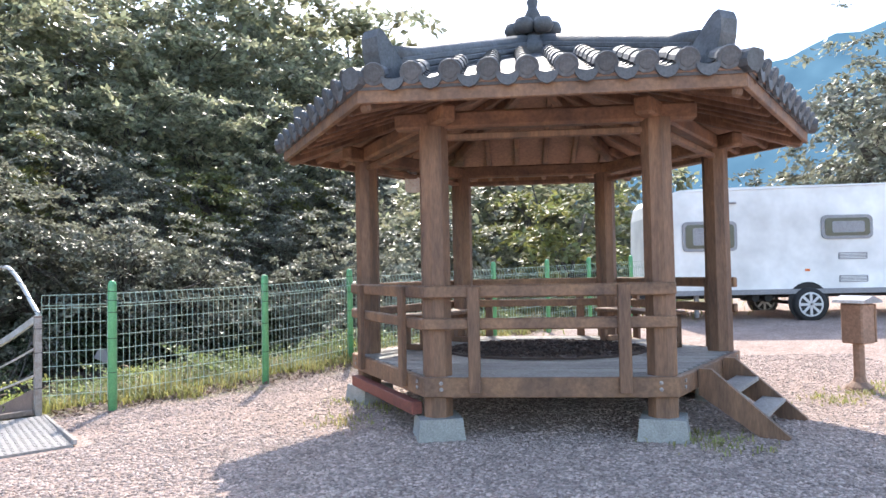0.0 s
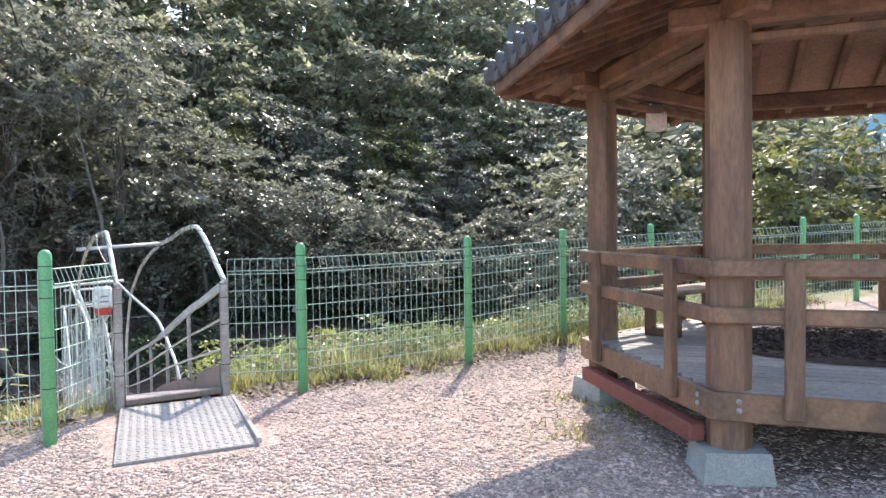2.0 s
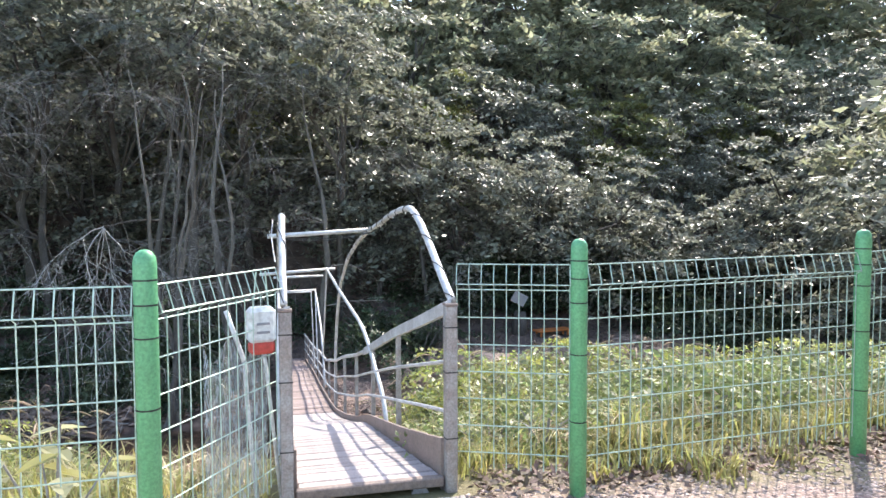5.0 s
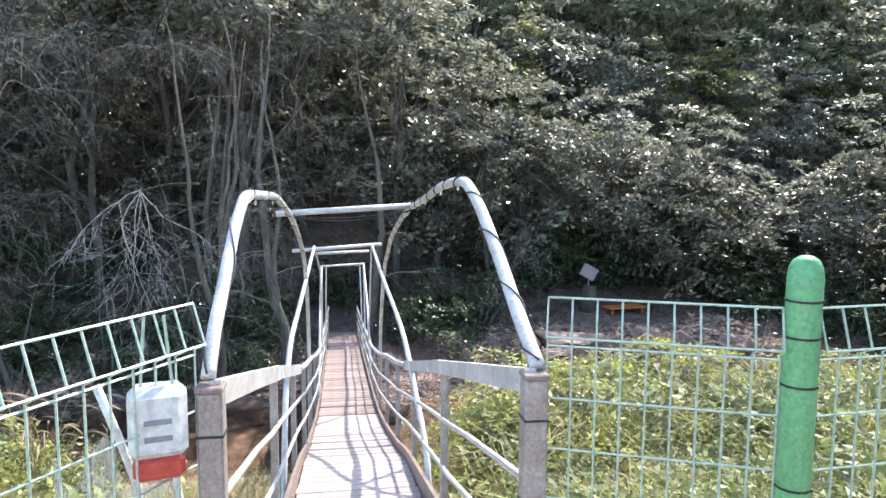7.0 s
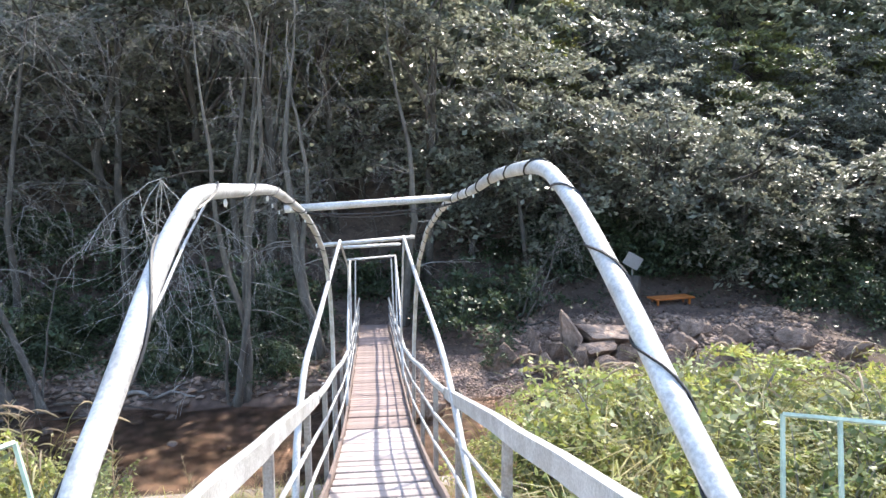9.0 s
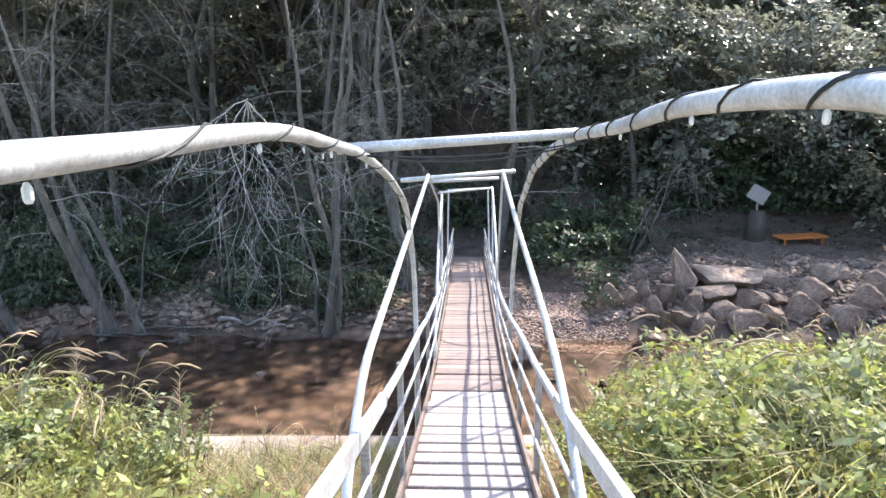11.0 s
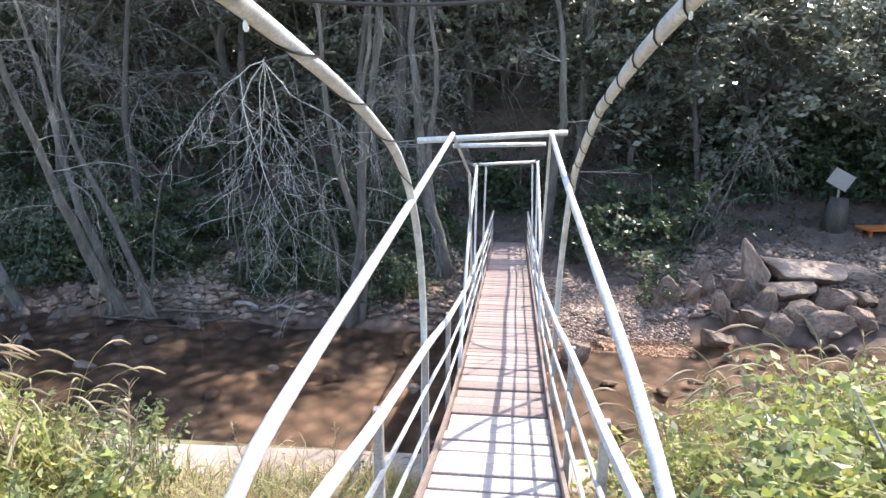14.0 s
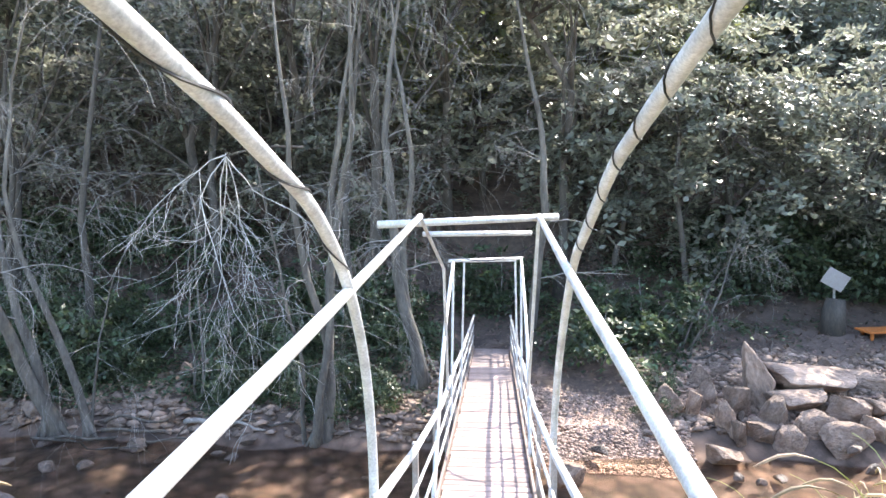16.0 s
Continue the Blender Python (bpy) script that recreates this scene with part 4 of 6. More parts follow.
def build_lantern():
    top = thing("hanging_lantern", "white jar-shaped lantern hung from the pavilion beam", "lantern", MM((-0.42, 8.84, 2.35)))
    part("shade", Geo().lathe([(0.002, -0.1), (0.07, -0.1), (0.088, -0.085), (0.09, 0.05), (0.08, 0.08), (0.052, 0.1)], 18), M_LANTERN, top, smooth=True)
    part("neck", Geo().lathe([(0.052, 0.098), (0.045, 0.106), (0.045, 0.135)], 16), M_GREYP, top, "grey metal neck", smooth=True)
    part("cap", Geo().lathe([(0.05, 0.133), (0.06, 0.138), (0.06, 0.153), (0.002, 0.158)], 16), M_PLASTIC, top, "white cap")
    part("hanger", Geo().tube([(0, 0, 0.155), (0, 0, 0.315)], 0.006, 6), M_BLACK, top)


build_lantern()


def build_bollard():
    top = thing("garden_lamp", "weathered timber garden lamp with a little pitched cap on a post", "lamp", MM((4.27, 8.24, float(ground_z(4.27, 8.24)))) @ Matrix.Rotation(0.5, 4, "Z"))
    part("post", Geo().lathe([(0.16, -0.02), (0.13, 0.04), (0.07, 0.09), (0.055, 0.14), (0.055, 0.5)], 10), M_CEIL, top)
    part("lamp_box", Geo().box((0.23, 0.23, 0.42), MM((0, 0, 0.7)), 0.015), M_CEIL, top)
    part("side_board", Geo().box((0.03, 0.24, 0.4), MM((0.125, 0, 0.7)), 0.006), M_WOODH, top)
    part("cap", Geo().prism([(-0.17, 0), (0.17, 0), (0.15, 0.03), (0.0, 0.075), (-0.15, 0.03)], -0.17, 0.17, MM((0, 0, 0.915))), M_GREYP, top)


build_bollard()


def rounded(w, h, r, n=5):
    pts = []
    for cx, cz, a0 in ((w / 2 - r, h / 2 - r, 0), (-w / 2 + r, h / 2 - r, 90), (-w / 2 + r, -h / 2 + r, 180), (w / 2 - r, -h / 2 + r, 270)):
        pts += [(cx + r * math.cos(radians(a0 + 90 * i / n)), cz + r * math.sin(radians(a0 + 90 * i / n))) for i in range(n + 1)]
    return pts


def build_caravan():
    x0, y0 = 4.02, 14.25
    top = thing("caravan", "white touring caravan with grey windows parked on gravel", "caravan", MM((x0, y0, float(ground_z(x0 + 3, y0)) - 0.02)) @ Matrix.Rotation(0.0, 4, "Z"))
    outline = [(0.0, 0.55), (6.2, 0.55), (6.3, 0.8), (6.3, 2.35), (6.15, 2.58), (5.8, 2.66), (1.2, 2.6), (0.45, 2.57), (0.2, 2.5), (0.08, 2.36), (0.02, 2.1), (0.0, 1.4)]
    part("body", Geo().prism(outline, 0, 2.1), M_WHITE, top)
    part("skirt", Geo().box((6.1, 0.03, 0.1), MM((3.2, -0.012, 0.57)), 0.01), M_GREYP, top)
    part("roof_rail", Geo().tube([(0.5, -0.005, 2.54), (5.9, -0.005, 2.645)], 0.018, 8), M_WHITE, top)
    for x, z, w, h in ((0.98, 1.66, 1.05, 0.58), (3.62, 1.8, 0.98, 0.46)):
        wd = part("window", Geo().prism(rounded(w, h, 0.1), -0.03, 0.0, MM((x, 0, z))), M_GREYP, top, "grey framed caravan window")
        part("pane", Geo().prism(rounded(w - 0.12, h - 0.12, 0.07), -0.036, -0.028, MM((x, 0, z))), M_GLASS, wd)
        part("blind", Geo().prism(rounded(w - 0.36, h - 0.24, 0.04), -0.040, -0.035, MM((x + 0.02, 0, z))), M_GREYP, wd)
    for z in (1.24, 0.8):
        v = part("vent", Geo().prism(rounded(0.55, 0.13, 0.015), -0.012, 0.0, MM((3.72, 0, z))), M_GREYP, top, "pale grey louvred vent")
        for j in range(4):
            part("slat", Geo().box((0.5, 0.01, 0.012), MM((3.72, -0.015, z - 0.042 + j * 0.028)), 0.002), M_WHITE, v)
    part("reflector", Geo().box((0.09, 0.012, 0.045), MM((2.84, -0.008, 0.98)), 0.004), M_AMBER, top)
    part("wheel_arch", Geo().lathe([(0.39, 0.0), (0.39, 0.02), (0.33, 0.025), (0.1, 0.025)], 24, MM((2.84, 0.0, 0.36)) @ Matrix.Rotation(radians(90), 4, "X")), M_RUBBER, top)
    for yy in (-0.012, 1.95):
        w = part("tyre", Geo().lathe([(0.2, -0.09), (0.29, -0.095), (0.32, -0.07), (0.325, 0.0), (0.32, 0.07), (0.29, 0.095), (0.2, 0.09)], 28, MM((2.84, yy, 0.32)) @ Matrix.Rotation(radians(90), 4, "X")), M_RUBBER, top, smooth=True)
        g = Geo().lathe([(0.235, 0.06), (0.235, 0.095), (0.205, 0.098), (0.195, 0.07), (0.02, 0.066)], 28, MM((2.84, yy, 0.32)) @ Matrix.Rotation(radians(90), 4, "X"))
        rim = part("rim", g, M_ALLOY if yy < 1 else M_GREYP, w)
        for j in range(8):
            mm = MM((2.84, yy - 0.092, 0.32)) @ Matrix.Rotation(radians(45 * j), 4, "Y")
            part("spoke", Geo().box((0.05, 0.02, 0.19), mm @ MM((0, 0, 0.11)), 0.006), M_ALLOY, w)
    for x in (1.9, 2.15):
        part("underbody_pipe", Geo().lathe([(0.075, -0.3), (0.075, 0.3)], 12, MM((x, 0.45, 0.45)) @ Matrix.Rotation(radians(90), 4, "X")), M_RUBBER, top)
    part("axle", Geo().tube([(2.84, 0.1, 0.32), (2.84, 1.9, 0.32)], 0.04, 8), M_RUBBER, top)
    part("chassis_rail", Geo().box((6.6, 0.06, 0.12), MM((2.7, 0.45, 0.5)), 0.01), M_RUBBER, top)
    part("corner_leg", Geo().box((0.08, 0.08, 0.45), MM((0.8, 0.3, 0.3)), 0.01), M_GREYP, top)
    part("corner_leg", Geo().box((0.08, 0.08, 0.45), MM((5.7, 0.3, 0.3)), 0.01), M_GREYP, top)
    part("drawbar", Geo().tube([(0.2, 1.0, 0.5), (-1.0, 1.05, 0.5)], 0.05, 6), M_GREYP, top)
    part("jockey_wheel", Geo().lathe([(0.1, -0.03), (0.1, 0.03)], 14, MM((-0.9, 1.05, 0.12)) @ Matrix.Rotation(radians(90), 4, "X")), M_RUBBER, top)
    part("awning_light", Geo().box((0.3, 0.06, 0.04), MM((1.35, -0.03, 2.3)), 0.01), M_GREYP, top)


build_caravan()

# ---- small things at the gate ----


def build_plate():
    p = [(-1.42, 0.6), (-1.5, -0.24), (-0.2, -0.4), (-0.13, 0.42)]
    z = [0.02, 0.02, 0.05, 0.05]
    g = Geo()
    g.add([(*q, h - 0.02) for q, h in zip(p, z)] + [(*q, h) for q, h in zip(p, z)], [(0, 1, 2, 3), (4, 5, 6, 7), (0, 1, 5, 4), (1, 2, 6, 5), (2, 3, 7, 6), (3, 0, 4, 7)])
    top = thing("ramp_plate", "worn chequered steel plate laid on gravel before a bridge gate", "plate", BM)
    sheet = part("sheet", g, M_CHECK, top)
    lug = Geo()
    rng = random.Random(2)
    for i in range(26):
        for j in range(16):
            a, b = (i + 0.5) / 26, (j + 0.5) / 16
            q = [p[0][c] * (1 - a) * (1 - b) + p[1][c] * (1 - a) * b + p[3][c] * a * (1 - b) + p[2][c] * a * b for c in (0, 1)]
            lug.box((0.03, 0.01, 0.004), MM((q[0], q[1], 0.022 + 0.03 * a)) @ Matrix.Rotation(radians(45 if (i + j) % 2 else -45), 4, "Z"), 0.002)
    ob = part("tread_relief", lug, M_CHECK, sheet)
    tagged(ob, kind="stuff")
    part("edge_bar", Geo().box((1.32, 0.03, 0.04), MM((-0.85, -0.335, 0.035)) @ Matrix.Rotation(-0.122, 4, "Z"), 0.004), M_STEEL, top)


build_plate()


def build_box():
    top = thing("switch_box", "white plastic box with a red base tied to a gate post", "box", BM @ MM((-0.06, 0.52, 0.86)) @ Matrix.Rotation(0.25, 4, "Z"))
    part("case", Geo().box((0.09, 0.13, 0.17), MM((0, 0, 0.05)), 0.03), M_PLASTIC, top)
    part("base", Geo().box((0.08, 0.115, 0.06), MM((0, 0, -0.055)), 0.02), M_REDP, top, "red plastic base")
    for z in (0.02, 0.06):
        part("label_bar", Geo().box((0.004, 0.06, 0.012), MM((-0.047, 0, z)), 0.001), M_GREYP, top)
    for y in (-0.035, 0.035):
        part("strap", Geo().tube([(0.0, y, 0.13), (-0.01, y * 0.6, 0.3)], 0.004, 5), M_WIRE, top)


build_box()


def build_sheet():
    """Clear plastic strips hanging inside the panel beside the gate."""
    m = bpy.data.materials.new("clear_film")
    m.use_nodes = True
    N, L = m.node_tree.nodes, m.node_tree.links
    t, d, x = N.new("ShaderNodeBsdfTransparent"), N["Principled BSDF"], N.new("ShaderNodeMixShader")
    d.inputs["Base Color"].default_value, d.inputs["Roughness"].default_value = (0.62, 0.66, 0.66, 1), 0.25
    no, rp = N.new("ShaderNodeTexNoise"), N.new("ShaderNodeMapRange")
    no.inputs["Scale"].default_value = 14
    rp.inputs["From Min"].default_value, rp.inputs["From Max"].default_value, rp.inputs["To Min"].default_value, rp.inputs["To Max"].default_value = 0.35, 0.7, 0.12, 0.6
    L.new(no.outputs["Fac"], rp.inputs["Value"])
    L.new(rp.outputs[0], x.inputs[0])
    L.new(t.outputs[0], x.inputs[1])
    L.new(d.outputs[0], x.inputs[2])
    L.new(x.outputs[0], N["Material Output"].inputs[0])
    g = Geo()
    rng = random.Random(9)
    n = 14
    vs = []
    for i in range(n):
        for z in (0.06, 0.3, 0.6, 0.78 + 0.06 * math.sin(i)):
            vs.append((0.03 * math.sin(i * 1.9) + 0.02 * math.sin(z * 9 + i), 0.5 + 0.022 * i, z))
    g.add(vs, [(i * 4 + j, i * 4 + j + 1, i * 4 + 5 + j, i * 4 + 4 + j) for i in range(n - 1) for j in range(3)])
    ob = solo("plastic_film", g, m, "crumpled clear plastic film hanging beside a gate post", "film")
    ob.matrix_world = BM @ MM((0.02, 0, 0))


build_sheet()
hose = Geo().tube([Vector(q) for q in ((0.03, 0.682, 0.968), (0.035, 0.64, 0.84), (0.035, 0.599, 0.711), (0.035, 0.593, 0.516), (0.035, 0.554, 0.05))], 0.011, 8)
solo("plastic_pipe", hose, M_PLASTIC, "white bent plastic pipe leaning inside a wire panel", "pipe", group="loose pipes", smooth=True).matrix_world = BM
hose = Geo().tube([Vector(q) for q in ((0.03, 0.515, 0.8), (0.035, 0.502, 0.696), (0.035, 0.44, 0.03))], 0.009, 8)
solo("plastic_pipe", hose, M_PLASTIC, "white bent plastic pipe leaning inside a wire panel", "pipe", group="loose pipes", smooth=True).matrix_world = BM


def build_sign():
    a, b = Vector((*POSTS[0], 0)), Vector((*POSTS[1], 0))
    d = (b - a).normalized()
    c = Vector((-4.885, 5.475, 1.14))
    ang = math.atan2(d.y, d.x)
    m = Matrix.Translation(c) @ Matrix.Rotation(ang, 4, "Z")
    top = thing("number_sign", "navy blue plate numbered 23 in white on a wire fence", "sign", m)
    part("plate", Geo().box((0.52, 0.008, 0.165), MM((0, -0.02, 0)), 0.002), M_BLUE, top)
    part("border", Geo().box((0.53, 0.004, 0.175), MM((0, -0.014, 0)), 0.001), M_PLASTIC, top)
    cu = bpy.data.curves.new("digits", "FONT")
    cu.body, cu.size, cu.align_x, cu.extrude = "23", 0.125, "RIGHT", 0.001
    ob = new("digits", cu)
    dg = bpy.context.evaluated_depsgraph_get()
    me = bpy.data.meshes.new_from_object(ob.evaluated_get(dg))
    bpy.data.objects.remove(ob)
    me.materials.append(M_PLASTIC)
    part("digits", me, None, top, "white number 23", m=MM((0.243, -0.0265, -0.044)) @ Matrix.Rotation(radians(90), 4, "X"))


build_sign()

# ---- plants ----


def unit(a):
    return a / np.maximum(np.linalg.norm(a, axis=-1, keepdims=True), 1e-9)


def leaves_at(rng, c, idx, normals, size, tilt=0.45):
    """Pointed leaves, one quad each, at the points c; each lies much as its cluster does."""
    n = len(c)
    nn = unit(normals[idx] + rng.normal(size=(n, 3)) * tilt)
    d = unit(np.cross(nn, rng.normal(size=(n, 3))))
    w = np.cross(nn, d)
    ln = (size * (0.6 + 0.8 * rng.random(n)))[:, None]
    dip = nn * ln * 0.12
    return np.stack([c, c + d * ln * 0.45 + w * ln * 0.25 - dip, c + d * ln - dip * 0.5, c + d * ln * 0.45 - w * ln * 0.25 - dip], 1)


def crown_points(rng, n, clusters, rx, rz, zc, low=-0.9, spread=0.34):
    """Points along drooping leaf sprays on the shell and inside of an uneven crown, with the way each spray faces."""
    k = unit(rng.normal(size=(clusters, 3)))
    k[:, 2] = np.where(k[:, 2] < low, low + 0.3 * rng.random(clusters), k[:, 2])
    r = 0.45 + 0.62 * rng.random(clusters) ** 0.7
    lump = 1 + 0.26 * np.sin(3.1 * k[:, 0] + 2 * k[:, 2]) + 0.2 * np.sin(5.3 * k[:, 1] + 1.0)
    cc = k * (r * lump)[:, None] * [rx, rx, rz] + [0, 0, zc]
    size = rng.uniform(0.55, 1.5, clusters)
    idx = rng.choice(clusters, n, p=size / size.sum())
    out = unit(k * [1, 1, 0.25] + rng.normal(size=(clusters, 3)) * [0.35, 0.35, 0.12])
    side = unit(np.cross(out, [0, 0, 1.0]))
    fan = rng.integers(0, 5, n) * 0.32 - 0.64
    t = rng.random(n) * spread * 2.6 * size[idx]
    off = out[idx] * (t * np.cos(fan))[:, None] + side[idx] * (t * np.sin(fan) * 1.25)[:, None] + rng.normal(size=(n, 3)) * spread * [0.16, 0.16, 0.09]
    off[:, 2] -= 0.32 * t * t / spread * 0.5
    face = unit(k * 0.3 + [0, 0, 1.0] + rng.normal(size=(clusters, 3)) * 0.25)
    return cc[idx] + off, cc, idx, face


def tree_proto(name, seed, h, rx, rz, n, clusters, size, leaf_mat, label, low=-0.9, spread=0.3, trunk=0.12):
    rng = np.random.default_rng(seed)
    pr = random.Random(seed)
    zc = h - rz
    pts, cc, idx, face = crown_points(rng, n, clusters, rx, rz, zc, low, spread)
    top = thing(name, label, "tree", group="hillside trees")
    g = Geo()
    bend = [Vector((pr.uniform(-0.25, 0.25) * i * h * 0.075, pr.uniform(-0.25, 0.25) * i * h * 0.075, h * 0.8 * i / 5 - (0.6 if i == 0 else 0))) for i in range(6)]
    g.tube(bend, [trunk * (1.1 - 0.17 * i) for i in range(6)], 7)
    for j in range(10):
        p = bend[2 + j % 3]
        q = Vector(cc[pr.randrange(clusters)])
        m = (p + q) / 2 + Vector((pr.uniform(-0.3, 0.3), pr.uniform(-0.3, 0.3), 0.25))
        g.tube([p, m, q], [trunk * 0.38, trunk * 0.24, trunk * 0.06], 5)
    part("trunk", g, M_BARK, top, smooth=True)
    part("crown", quads_of("crown", leaves_at(rng, pts, idx, face, size), leaf_mat), None, top)
    return top


def scatter(proto, places):
    """Copies of a tree at (x, y, z, turn, size); the first one is the tree itself."""
    for i, (x, y, z, turn, k) in enumerate(places):
        if i == 0:
            continue
        c = copy_thing(proto, Matrix.Translation((x, y, z)) @ Matrix.Rotation(turn, 4, "Z"))
        c.scale = (k, k, k * 1.0)
    x, y, z, turn, k = places[0]
    proto.matrix_basis = Matrix.Translation((x, y, z)) @ Matrix.Rotation(turn, 4, "Z") @ Matrix.Scale(k, 4)


LBL = "leafy broad-leaved tree on a steep wooded bank"
protos = [
    tree_proto("broadleaf_tree", 11, 6.2, 2.3, 2.7, 6600, 120, 0.2, M_LEAF, LBL),
    tree_proto("broadleaf_tree", 12, 5.4, 2.5, 2.4, 6600, 110, 0.2, M_LEAF, LBL),
    tree_proto("broadleaf_tree", 13, 7.2, 2.2, 3.2, 7000, 125, 0.19, M_LEAF, LBL),
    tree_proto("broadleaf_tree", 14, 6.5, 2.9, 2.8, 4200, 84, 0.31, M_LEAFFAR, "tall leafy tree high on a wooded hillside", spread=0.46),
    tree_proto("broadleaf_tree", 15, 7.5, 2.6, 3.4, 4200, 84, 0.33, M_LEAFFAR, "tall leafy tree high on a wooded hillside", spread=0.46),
    tree_proto("canopy_tree", 17, 12.5, 3.3, 3.0, 9500, 130, 0.22, M_LEAF, "tall leafy tree over a shaded stream bank", low=-0.5, trunk=0.17),
    tree_proto("yellowing_tree", 16, 5.6, 2.5, 2.6, 8500, 130, 0.21, M_LEAFY, "yellow-green leafy tree on a bank"),
]
frng = random.Random(21)
lots = {i: [] for i in range(7)}


def lot(kind, s, v, k, dz=-0.2):
    p = at_sv(s, v)
    lots[kind].append((p.x, p.y, p.z + dz, frng.uniform(0, 6.28), k))


# the nearest row, leafy to the right of the bridge's far end, set back behind bare trees to the left
v = -36.0
while v < -3.0:
    if v < -15:
        lot(frng.choice((0, 1, 2)), frng.uniform(19.2, 21.0), v, frng.uniform(0.85, 1.15), -0.5)
    elif v > -8.7:
        lot(frng.choice((0, 1, 2)), frng.uniform(19.8, 21.4), v, frng.uniform(0.8, 1.05), -0.5)
    v += frng.uniform(2.3, 3.1)
v = -2.5
while v < 26:
    lot(frng.choice((0, 1, 2)), frng.uniform(23.0, 25.0), v, frng.uniform(0.9, 1.2), -0.3)
    v += frng.uniform(2.6, 3.4)
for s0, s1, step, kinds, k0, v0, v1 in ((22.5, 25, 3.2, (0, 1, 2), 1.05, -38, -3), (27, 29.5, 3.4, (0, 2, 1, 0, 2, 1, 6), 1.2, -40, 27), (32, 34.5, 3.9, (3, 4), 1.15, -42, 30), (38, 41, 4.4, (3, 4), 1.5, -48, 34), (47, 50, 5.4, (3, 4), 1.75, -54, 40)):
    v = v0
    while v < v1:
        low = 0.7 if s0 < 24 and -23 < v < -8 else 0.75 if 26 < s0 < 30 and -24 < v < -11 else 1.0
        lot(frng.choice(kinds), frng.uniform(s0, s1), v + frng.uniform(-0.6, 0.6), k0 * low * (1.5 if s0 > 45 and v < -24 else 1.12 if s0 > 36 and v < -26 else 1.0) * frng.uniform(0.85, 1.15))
        v += step
for s_, v_, k in ((20.5, -1.6, 0.9), (20.0, 3.2, 1.0), (21.2, 8.0, 1.0), (19.5, 12.5, 0.95), (17.5, 13.5, 0.9), (21, 18, 1.0), (19, 21, 1.0), (22.8, 6.0, 1.0), (23.0, 1.2, 1.0)):
    lot(5, s_, v_, k)
lot(1, 22.0, -11.6, 0.75, 0.2)
lot(2, 20.9, -9.6, 0.95)
lot(0, 20.3, -12.0, 0.95)
# trees beyond the yard
for x, y, kind, k in ((4.6, 27.0, 6, 1.3), (2.0, 29.5, 6, 1.1), (7.4, 30.5, 6, 1.1), (16.5, 28.5, 2, 1.35), (19.5, 28, 1, 1.7), (0.2, 30.5, 2, 1.2), (-0.6, 27.5, 2, 1.15), (2.8, 35, 4, 1.6), (10.5, 37, 3, 1.5), (3, 42, 3, 1.9), (7, 44, 4, 1.8), (11.5, 42, 3, 1.3), (-1.5, 38, 3, 1.3), (5.8, 38, 4, 1.6), (8.8, 34, 6, 1.2), (-2.5, 26.5, 2, 0.9), (12, 47, 3, 1.3), (18, 52, 4, 1.2), (24, 49, 3, 1.45), (29, 47, 1, 1.7), (27, 40, 2, 1.45), (32, 44, 0, 1.9), (15, 60, 4, 1.2), (21, 63, 4, 1.4), (9, 56, 4, 1.2), (3, 48, 3, 1.2), (36, 52, 4, 2.0)):
    lots[kind].append((x, y, float(ground_z(x, y)) - 0.2, frng.uniform(0, 6.28), k))
for i, pl in lots.items():
    scatter(protos[i], pl)


def bare_tree(seed, h, r0, lean, twigs=3):
    """A slender tree with long drooping leafless twigs."""
    pr = random.Random(seed)
    limb, twig = Geo(), Geo()

    def grow(g, p, d, ln, r, depth):
        pts, rs = [p.copy()], [r]
        n = 6 if depth == 0 else 5
        for i in range(n):
            d = (d + Vector((pr.uniform(-0.2, 0.2), pr.uniform(-0.2, 0.2), pr.uniform(-0.12, 0.12) + (0.04 if depth == 0 else -0.115 * depth)))).normalized()
            p = p + d * ln / n
            pts.append(p.copy())
            rs.append(max(r * (1 - 0.72 * (i + 1) / n), 0.0028))
        g.tube(pts, rs, 7 if depth == 0 else 4 if depth > 1 else 5, cap=False)
        if depth >= 3:
            return
        for j in range((9, twigs + 3, twigs)[depth]):
            k = pr.randrange(2 if depth == 0 else 1, n + 1)
            a = pr.uniform(0, 6.28)
            nd = (Vector((math.cos(a), math.sin(a), pr.uniform(-0.1, 0.75))) + d * 0.4).normalized()
            grow(limb if depth == 0 else twig, pts[k], nd, ln * pr.uniform(0.28, 0.5) if depth == 0 else ln * pr.uniform(0.42, 0.72), max(rs[k] * 0.4, 0.0045), depth + 1)
    grow(limb, Vector((0, 0, -0.3)), Vector((lean[0], lean[1], 1)).normalized(), h, r0, 0)
    return limb, twig


